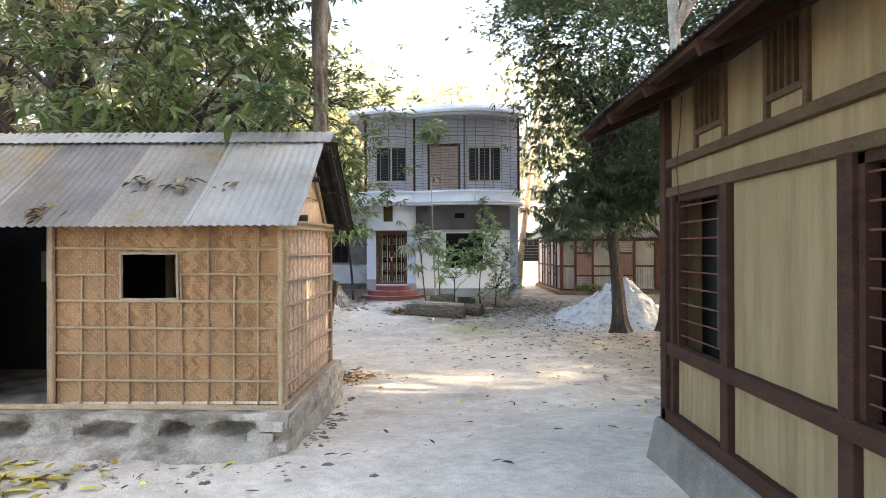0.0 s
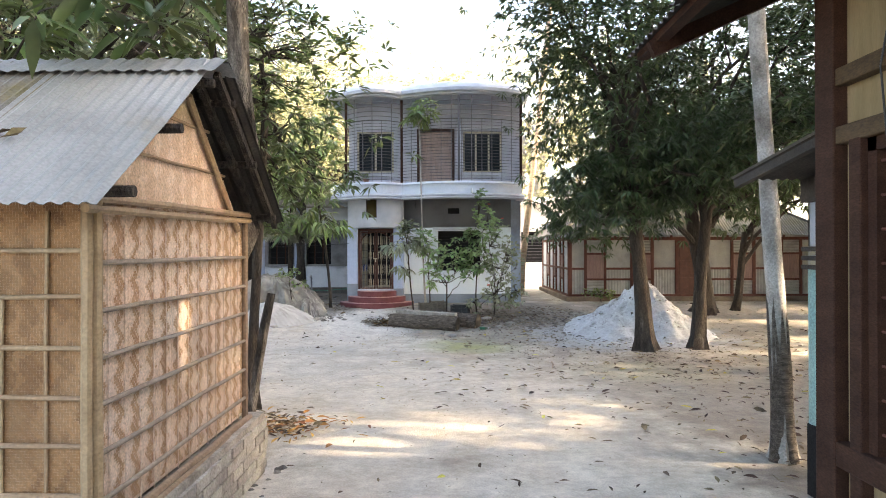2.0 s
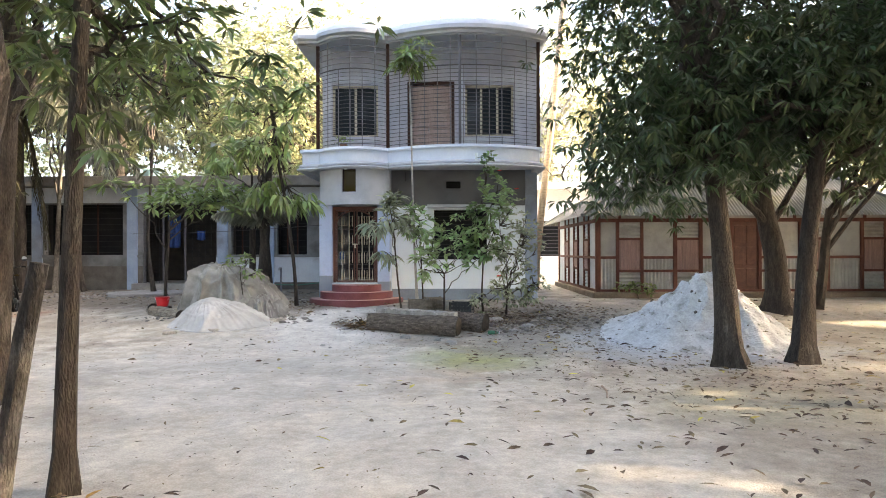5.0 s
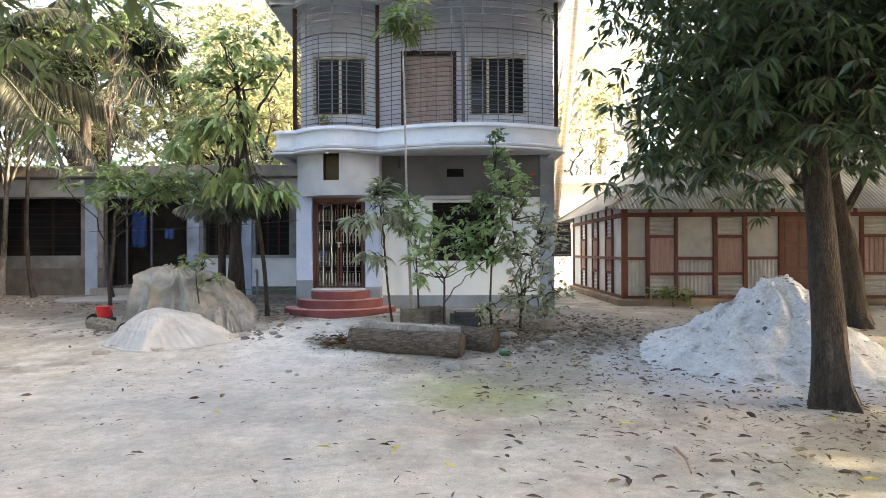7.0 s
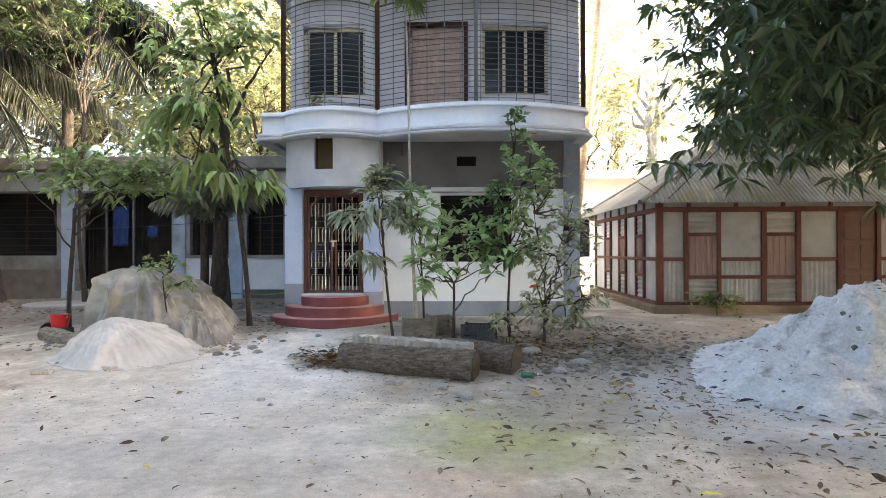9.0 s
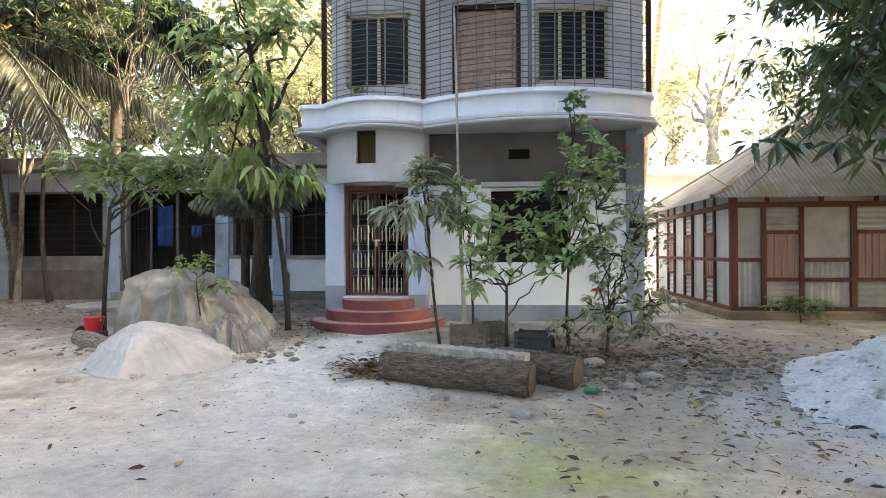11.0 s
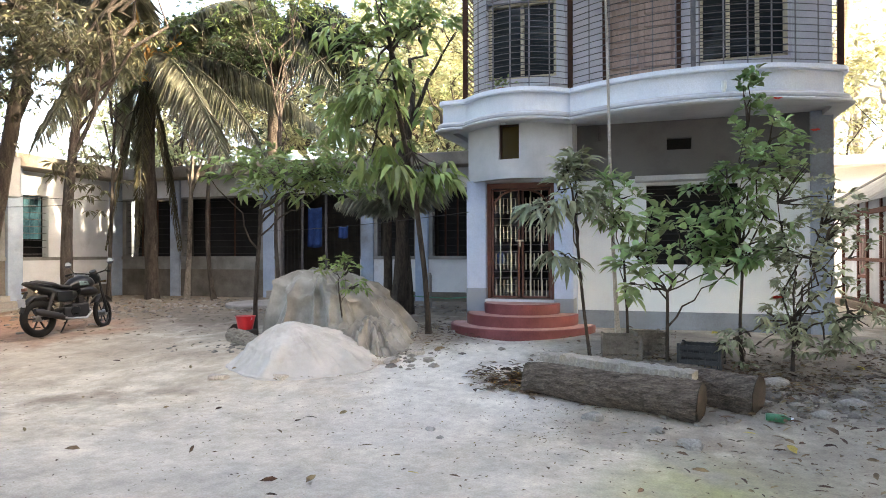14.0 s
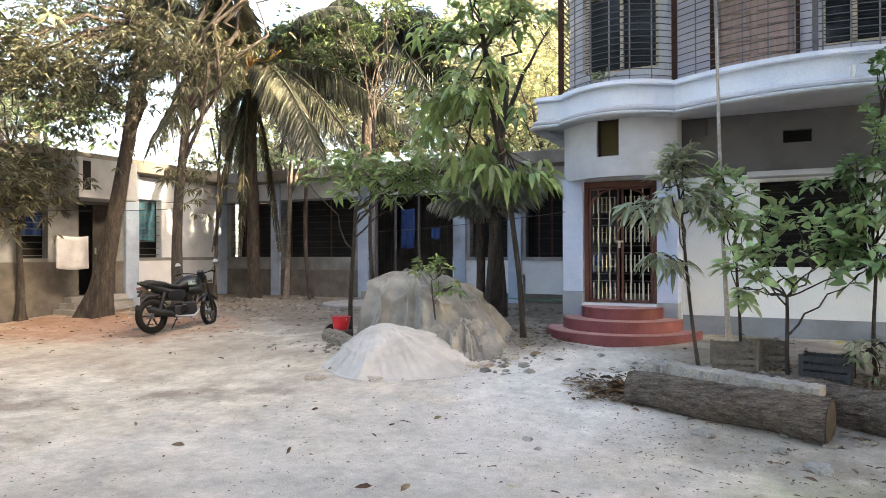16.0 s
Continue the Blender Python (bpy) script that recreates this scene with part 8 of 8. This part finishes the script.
    loft("tank_shroud", [(0.08, 0.72, 0.13, 0.08), (0.24, 0.72, 0.17, 0.11), (0.40, 0.70, 0.14, 0.09), (0.46, 0.68, 0.09, 0.05)], "blackpaint")
    loft("rear_hugger", [(-0.92, 0.42, 0.05, 0.03), (-0.86, 0.55, 0.07, 0.05), (-0.72, 0.645, 0.075, 0.04), (-0.5, 0.65, 0.075, 0.04)], "blackplastic")
    for s in (-1, 1):
        part("engine_cover", Geo().tube([(-0.05, s * 0.11, 0.36), (-0.05, s * 0.145, 0.36)], [0.10, 0.085], 18), "blackpaint", t)
        part("fork", Geo().tube([(0.64, s * 0.085, 0.30), (0.55, s * 0.085, 0.58), (0.42, s * 0.085, 0.96)], [0.028, 0.026, 0.018], 9), "blackpaint", t)
        part("shock", Geo().tube([(-0.58, s * 0.11, 0.32), (-0.42, s * 0.11, 0.70)], 0.028, 9), "blackplastic", t)
        part("swing_arm", Geo().beam((-0.64, s * 0.085, 0.30), (-0.12, s * 0.08, 0.36), 0.03, 0.05), "blackpaint", t)
        part("handlebar", Geo().tube([(0.40, 0, 0.99), (0.38, s * 0.14, 1.02), (0.32, s * 0.28, 1.04), (0.26, s * 0.36, 1.02)], 0.012, 7), "blackplastic", t)
        part("grip", Geo().tube([(0.30, s * 0.31, 1.03), (0.24, s * 0.40, 1.01)], 0.019, 8), "rubber", t)
        part("lever", Geo().tube([(0.36, s * 0.25, 1.03), (0.34, s * 0.39, 1.01)], 0.007, 5), "chrome", t)
        mi = part("mirror", Geo().tube([(0.31, s * 0.27, 1.04), (0.33, s * 0.33, 1.12), (0.32, s * 0.36, 1.17)], 0.006, 6), "blackplastic", t)
        part("mirror_shell", Geo().tube([(0.345, s * 0.37, 1.19), (0.315, s * 0.37, 1.2)], [0.05, 0.06], 14), "blackplastic", mi)
        part("mirror_face", Geo().tube([(0.314, s * 0.37, 1.2), (0.311, s * 0.37, 1.2)], 0.052, 14), "chrome", mi)
        part("indicator", Geo().tube([(0.44, s * 0.1, 0.86), (0.46, s * 0.2, 0.86)], [0.012, 0.022], 8), "amber", t)
        part("indicator", Geo().tube([(-0.74, s * 0.08, 0.74), (-0.76, s * 0.17, 0.74)], [0.012, 0.02], 8), "amber", t)
        part("footrest", Geo().tube([(-0.1, s * 0.1, 0.32), (-0.1, s * 0.24, 0.32)], 0.014, 7), "rubber", t)
        part("side_panel", Geo().prism([(-0.36, s * 0.115), (-0.08, s * 0.12), (-0.08, s * 0.135), (-0.36, s * 0.13)][::s], 0.55, 0.72), "blackpaint", t, bevel=0.006)
    loft("headlight", [(0.42, 0.92, 0.09, 0.10), (0.48, 0.92, 0.095, 0.11), (0.55, 0.90, 0.07, 0.08), (0.57, 0.89, 0.04, 0.05)], "blackpaint")
    part("lens", Geo().tube([(0.555, 0, 0.885), (0.575, 0, 0.88)], [0.065, 0.055], 14), "chrome", t)
    part("speedometer", Geo().tube([(0.44, 0, 1.0), (0.41, 0, 1.06)], 0.06, 14), "blackplastic", t)
    part("frame", Geo().tube([(0.42, 0, 0.86), (0.3, 0, 0.55), (0.22, 0, 0.28), (-0.15, 0, 0.26)], 0.022, 8).tube([(0.4, 0, 0.84), (0.0, 0, 0.72), (-0.5, 0, 0.74)], 0.022, 8), "blackpaint", t)
    ex = part("exhaust", Geo().tube([(0.2, -0.07, 0.44), (0.28, -0.1, 0.34), (0.15, -0.13, 0.24), (-0.2, -0.15, 0.25), (-0.34, -0.16, 0.29)], 0.02, 9), "chrome", t)
    part("silencer", Geo().tube([(-0.3, -0.16, 0.28), (-0.36, -0.165, 0.30), (-0.78, -0.175, 0.41), (-0.82, -0.175, 0.42)], [0.03, 0.055, 0.055, 0.04], 14), "blackplastic", ex)
    part("chain_cover", Geo().box(-0.6, 0.09, 0.27, -0.1, 0.115, 0.38), "blackplastic", t, bevel=0.015)
    part("side_stand", Geo().tube([(-0.02, 0.1, 0.28), (-0.08, 0.26, 0.01)], 0.012, 7), "blackplastic", t)
    # front wheel and bars turned to the left
    turn = Matrix.Translation((0.5, 0, 0)) @ Matrix.Rotation(radians(24), 4, "Z") @ Matrix.Translation((-0.5, 0, 0))
    for o in list(t.children_recursive):
        top = o if o.parent == t else o.parent
        kind = top.name.split(".")[0]
        if kind in ("fork", "handlebar", "grip", "lever", "mirror", "headlight", "lens", "speedometer") or (kind in ("wheel", "mudguard", "indicator") and top.data.vertices[0].co.x > 0.2):
            o.data.transform(turn)
    x, y = -9.5, 20.55
    t.matrix_basis = pose(x, y, ground_z(x, y) - 0.005, -7, 0, 86)
    return t


motorcycle()


def hanging_cloth(name, label, p, q, drop, material):
    """A cloth folded over a line between p and q."""
    p, q = Vector(p), Vector(q)
    t = thing(name, p.x, p.y, p.z, label, "cloth")
    n, m = 14, 8
    vs = []
    d = (q - p).normalized()
    s = Vector((d.y, -d.x, 0))
    for i in range(n + 1):
        for k in range(m + 1):
            v = k / m
            vs.append(p.lerp(q, i / n) + Vector((0, 0, -drop * v - 0.03 * math.sin(i / n * math.pi))) + s * (0.02 + 0.03 * v * math.sin(i * 0.9 + v)))
    g = Geo().add(vs, [(i * (m + 1) + k, (i + 1) * (m + 1) + k, (i + 1) * (m + 1) + k + 1, i * (m + 1) + k + 1) for i in range(n) for k in range(m)])
    g.smooth = True
    o = part("cloth", g, material, t)
    sd = o.modifiers.new("solid", "SOLIDIFY")
    sd.thickness = 0.004
    return t


hanging_cloth("hanging_cloth", "pale grey cloth hanging on a line before the wing", (-13.2, 20.53, 1.96), (-13.15, 21.22, 1.94), 0.7, "greycloth")
hanging_cloth("hanging_cloth", "deep blue cloth hanging in the veranda", (-8.35, 26.5, 2.7), (-7.95, 26.5, 2.7), 1.0, "bluecloth")
hanging_cloth("hanging_cloth", "small blue cloth on the veranda grille", (-7.35, 26.25, 2.2), (-7.1, 26.25, 2.2), 0.28, "bluecloth")


def wire(p, q, sag, r=0.006, label="thin black cable strung across the yard"):
    p, q = Vector(p), Vector(q)
    pts = [p.lerp(q, i / 16) - Vector((0, 0, sag * 4 * (i / 16) * (1 - i / 16))) for i in range(17)]
    tagged(part("cable", Geo().tube(pts, r, 5), "blackplastic"), label, "cable", "cables")


wire((4.0, 22.2, 2.45), (3.6, 10.5, 5.6), 0.25, 0.007)
wire((-2.6, 21.3, 2.15), (-9.3, 26.1, 2.1), 0.05)
wire((2.35, 21.3, 3.6), (4.0, 22.4, 2.5), 0.15)
M["greenhose"] = mat("green_hose", (0.03, 0.16, 0.10), (0.04, 0.2, 0.13), 4, 0.4, bump=0)
tagged(part("hose", Geo().tube([(-5.2, 24.3, 0.72), (-4.4, 24.0, 0.66), (-3.6, 23.4, 0.68), (-2.66, 22.6, 0.8)], 0.012, 6), "greenhose"), "thin green hose hung along the yard edge", "hose")
wire((-14.4, 19.0, 2.6), (-10.9, 21.7, 2.5), 0.12)
wire((-14.5, 18.5, 2.95), (-12.6, 25.8, 2.9), 0.1)


def rubble(label, spots, seed):
    """Small clods and broken bits, too many to count."""
    rng = np.random.default_rng(seed)
    g = Geo()
    for cx, cy, sx, sy, n, size in spots:
        for _ in range(n):
            x, y = rng.normal(cx, sx), rng.normal(cy, sy)
            r = size * rng.uniform(0.4, 1.3)
            z = ground_z(x, y)
            ring = [(x + r * rng.uniform(0.7, 1.2) * math.cos(k * 1.2566), y + r * rng.uniform(0.7, 1.2) * math.sin(k * 1.2566), z + r * rng.uniform(0.05, 0.3)) for k in range(5)]
            low = [(x + 1.15 * (p[0] - x), y + 1.15 * (p[1] - y), z - 0.02) for p in ring]
            top = (x + r * rng.uniform(-0.3, 0.3), y + r * rng.uniform(-0.3, 0.3), z + r * rng.uniform(0.35, 0.7))
            g.add(ring + low + [top], [(k, (k + 1) % 5, 10) for k in range(5)] + [(5 + k, 5 + (k + 1) % 5, (k + 1) % 5, k) for k in range(5)])
    tagged(part("rubble", g, "rubble", kind="stuff"), label, "rubble")


rubble("small dirt clods and broken bits under the bushes", [(1.5, 19.3, 0.9, 0.55, 420, 0.055), (0.2, 19.3, 0.8, 0.35, 280, 0.05), (2.3, 19.3, 0.7, 0.7, 220, 0.055), (1.5, 18.6, 0.5, 0.3, 120, 0.06), (1.2, 19.0, 0.7, 0.3, 14, 0.09)], 1)
rubble("crumbled earth and brick bits round the covered heaps", [(-3.0, 19.3, 0.35, 0.25, 80, 0.05), (-5.5, 19.7, 0.5, 0.25, 60, 0.045), (-3.2, 21.0, 0.5, 0.5, 70, 0.05)], 2)
rubble("rough earth clods along the long building", [(-9, 24.3, 3.0, 0.9, 380, 0.06), (-11.5, 22.6, 1.2, 0.7, 130, 0.06), (-5, 24.0, 0.9, 0.8, 110, 0.05)], 3)
rubble("mud crumbs and rubble at the foot of the hut plinth", [(-2.4, 5.25, 0.7, 0.16, 220, 0.04), (-3.6, 5.2, 0.8, 0.2, 220, 0.04), (-1.25, 6.8, 0.06, 0.9, 70, 0.035)], 4)


# ---- fallen leaves ----
def litter():
    rng = np.random.default_rng(9)

    def scatter(name, spots, size, material, label):
        P, D = [], []
        for cx, cy, sx, sy, n in spots:
            for _ in range(n):
                x, y = rng.normal(cx, sx), rng.normal(cy, sy)
                if size < 0.1 and noise.noise((x * 0.9, y * 0.9, 2.2)) < rng.uniform(-0.5, 0.25):
                    continue
                a = rng.uniform(0, 2 * np.pi)
                P.append((x, y, ground_z(x, y) + 0.018 + rng.uniform(0, 0.02)))
                D.append((math.cos(a), math.sin(a), rng.uniform(0.0, 0.35)))
        P, D = np.array(P), np.array(D)
        L = size * rng.uniform(0.6, 1.25, len(P))
        ob = leaf_mesh(name, P, D, L, L * rng.uniform(0.22, 0.4, len(P)), material, None, rng, 0.1, kind="stuff", fine=size > 0.06)
        tagged(ob, label, "leaf litter")
    scatter("leaf_litter", [(3.8, 12.5, 1.9, 2.0, 240), (1.2, 13.5, 1.8, 2.2, 55), (5.5, 18.5, 3.0, 2.0, 300), (2.4, 17.6, 1.2, 1.0, 420), (3.4, 14.6, 1.3, 1.5, 260), (8.5, 16.5, 3.0, 2.6, 420), (-3, 15.5, 3.5, 2.6, 90), (-9, 23.5, 3.0, 1.2, 520),
                            (0.8, 9.0, 2.2, 2.4, 80), (4.4, 8.6, 0.9, 0.9, 220), (6.0, 11.5, 1.6, 1.8, 300), (-11, 20.5, 2.5, 1.4, 240), (-3.2, 5.0, 1.2, 0.5, 60)], 0.105, "litter", "scattered dry brown leaves on the ground")
    scatter("leaf_litter", [(3.8, 12.4, 1.6, 1.7, 56), (1.6, 13.4, 1.6, 1.6, 14), (4.8, 10.0, 1.3, 1.3, 45), (5.6, 14.0, 1.4, 1.4, 60), (2.8, 17.0, 1.1, 1.1, 34), (-8.5, 21.5, 2.5, 1.3, 20)], 0.14, "litter", "large curled dry leaves strewn over the yard")
    scatter("leaf_litter", [(1.5, 19.3, 1.0, 0.6, 900), (2.4, 19.6, 0.9, 0.8, 420), (-0.1, 19.6, 0.8, 0.4, 420), (0.7, 19.0, 0.9, 0.35, 700), (-2.9, 20.6, 0.5, 0.5, 380)], 0.085, "litter", "thick dry leaf litter under the bushes")
    scatter("debris", [(0.5, 13.0, 3.0, 4.0, 1500), (-4.5, 16.0, 3.0, 3.0, 1500), (5.0, 16.0, 3.0, 3.0, 2200), (3.0, 15.8, 1.3, 1.8, 1900), (-9, 22.5, 3.0, 1.6, 1500), (1.6, 18.6, 1.6, 1.0, 1500), (-3.0, 5.2, 1.0, 0.5, 260), (-3.4, 19.3, 0.9, 0.5, 300), (-2.8, 20.4, 0.6, 0.6, 900), (0.6, 19.0, 1.0, 0.4, 1200), (-1.0, 17.6, 1.2, 0.7, 700)], 0.035, "litter", "tiny dry crumbs of leaf and bark on the soil")
    scatter("leaf_litter", [(-1.38, 18.65, 0.2, 0.2, 420), (-1.75, 9.9, 0.30, 0.28, 260)], 0.11, "litter", "small heap of brown fallen leaves")
    M["yellowleaf"] = mat("fallen_yellow_leaf", (0.34, 0.28, 0.055), (0.5, 0.42, 0.1), 3, 0.7, bump=0, island=0.4)
    M["orangeleaf"] = mat("fallen_orange_leaf", (0.26, 0.12, 0.03), (0.42, 0.23, 0.06), 3, 0.7, bump=0, island=0.4)
    scatter("leaf_litter", [(-1.6, 9.85, 0.35, 0.3, 130)], 0.13, "orangeleaf", "orange-brown fallen leaves at the foot of the tree")
    scatter("leaf_litter", [(-1.33, 18.6, 0.16, 0.13, 60)], 0.11, "orangeleaf", "small heap of orange-brown leaves at the log end")
    scatter("leaf_litter", [(-3.5, 4.8, 0.5, 0.22, 22), (-4.3, 4.6, 0.4, 0.2, 10)], 0.23, "yellowleaf", "large yellow-green leaves fallen before the hut")
    scatter("leaf_litter", [(-3.5, 4.85, 0.6, 0.3, 70), (-2.6, 5.2, 0.6, 0.12, 14), (3, 13, 3.0, 3.0, 60), (4, 17, 1.8, 1.6, 26)], 0.14, "yellowleaf", "yellowed fallen leaves on the ground")


litter()


# ---- dry leaves and a sprig lying on the hut roof, clods on the sand pile ----
def roof_leaves():
    rng = np.random.default_rng(31)
    for x, y, n, r in ((-2.43, 6.02, 26, 0.09), (-2.88, 6.03, 18, 0.08), (-3.6, 5.62, 22, 0.08), (-2.05, 5.98, 5, 0.05), (-4.6, 5.9, 12, 0.09)):
        P = np.stack([rng.normal(x, r, n), rng.normal(y, r * 0.7, n), np.zeros(n)], 1)
        P[:, 2] = 2.16 + 0.725 * (P[:, 1] - 5.5) + 0.035
        a = rng.uniform(0, 6.28, n)
        D = np.stack([np.cos(a), np.sin(a) * 0.8, np.sin(a) * 0.58 + rng.uniform(0, 0.4, n)], 1)
        L = rng.uniform(0.07, 0.14, n)
        tagged(leaf_mesh("fallen_leaves", P, D, L, L * 0.35, "litter", None, rng, 0.1), "clump of dry brown leaves on the tin roof", "fallen leaves", "leaf clumps on the roof", "stuff")


def sand_clods():
    rng = np.random.default_rng(33)
    dark = Geo()
    pile = next(o for o in bpy.data.objects if o.name.startswith("sand_pile"))
    mound = pile.children[0]
    v = np.array([q.co[:] for q in mound.data.vertices])
    g = Geo()
    for i in rng.choice(len(v), 300, replace=False):
        x, y, z = v[i]
        r = 0.035 * rng.uniform(0.1, 1.0) ** 2.5 + 0.006
        ring = [(x + r * rng.uniform(0.6, 1.2) * math.cos(k * 1.2566), y + r * rng.uniform(0.6, 1.2) * math.sin(k * 1.2566), z + r * rng.uniform(0.0, 0.5)) for k in range(5)]
        low = [(x + 0.9 * (p[0] - x), y + 0.9 * (p[1] - y), z - r) for p in ring]
        (dark if rng.random() < 0.22 else g).add(ring + low + [(x, y, z + r * rng.uniform(0.5, 1.0))], [(k, (k + 1) % 5, 10) for k in range(5)] + [(5 + k, 5 + (k + 1) % 5, (k + 1) % 5, k) for k in range(5)])
    part("clod_scatter", g, "sandpile", pile, "pale clods of sand", kind="stuff")
    part("clod_scatter", dark, "rubble", pile, "dark pebbles and dirt on the sand", kind="stuff")
    pick = v[rng.choice(len(v), 90, replace=False)] + [0, 0, 0.02]
    a = rng.uniform(0, 6.28, 90)
    L = rng.uniform(0.05, 0.12, 90)
    leaf_mesh("dry_leaf", pick, np.stack([np.cos(a), np.sin(a), rng.uniform(-0.1, 0.3, 90)], 1), L, L * 0.35, "litter", pile, rng, 0.1, kind="stuff")


roof_leaves()
sand_clods()


def flowers():
    for x, y, z in ((1.3, 19.35, 3.12), (1.28, 19.3, 1.05), (1.62, 19.25, 2.75)):
        t = thing("hibiscus_flower", x, y, z, "small red hibiscus flower on the bush", "flower", "hibiscus flowers")
        rng = np.random.default_rng(int(z * 100))
        a = np.arange(6) * np.pi / 3
        D = np.stack([np.cos(a), np.sin(a) - 0.4, np.full(6, 0.4)], 1)
        leaf_mesh("petals", np.tile([x, y, z], (6, 1)).astype(float), D, np.full(6, 0.06), np.full(6, 0.055), "redflower", t, rng, 0.1)


flowers()
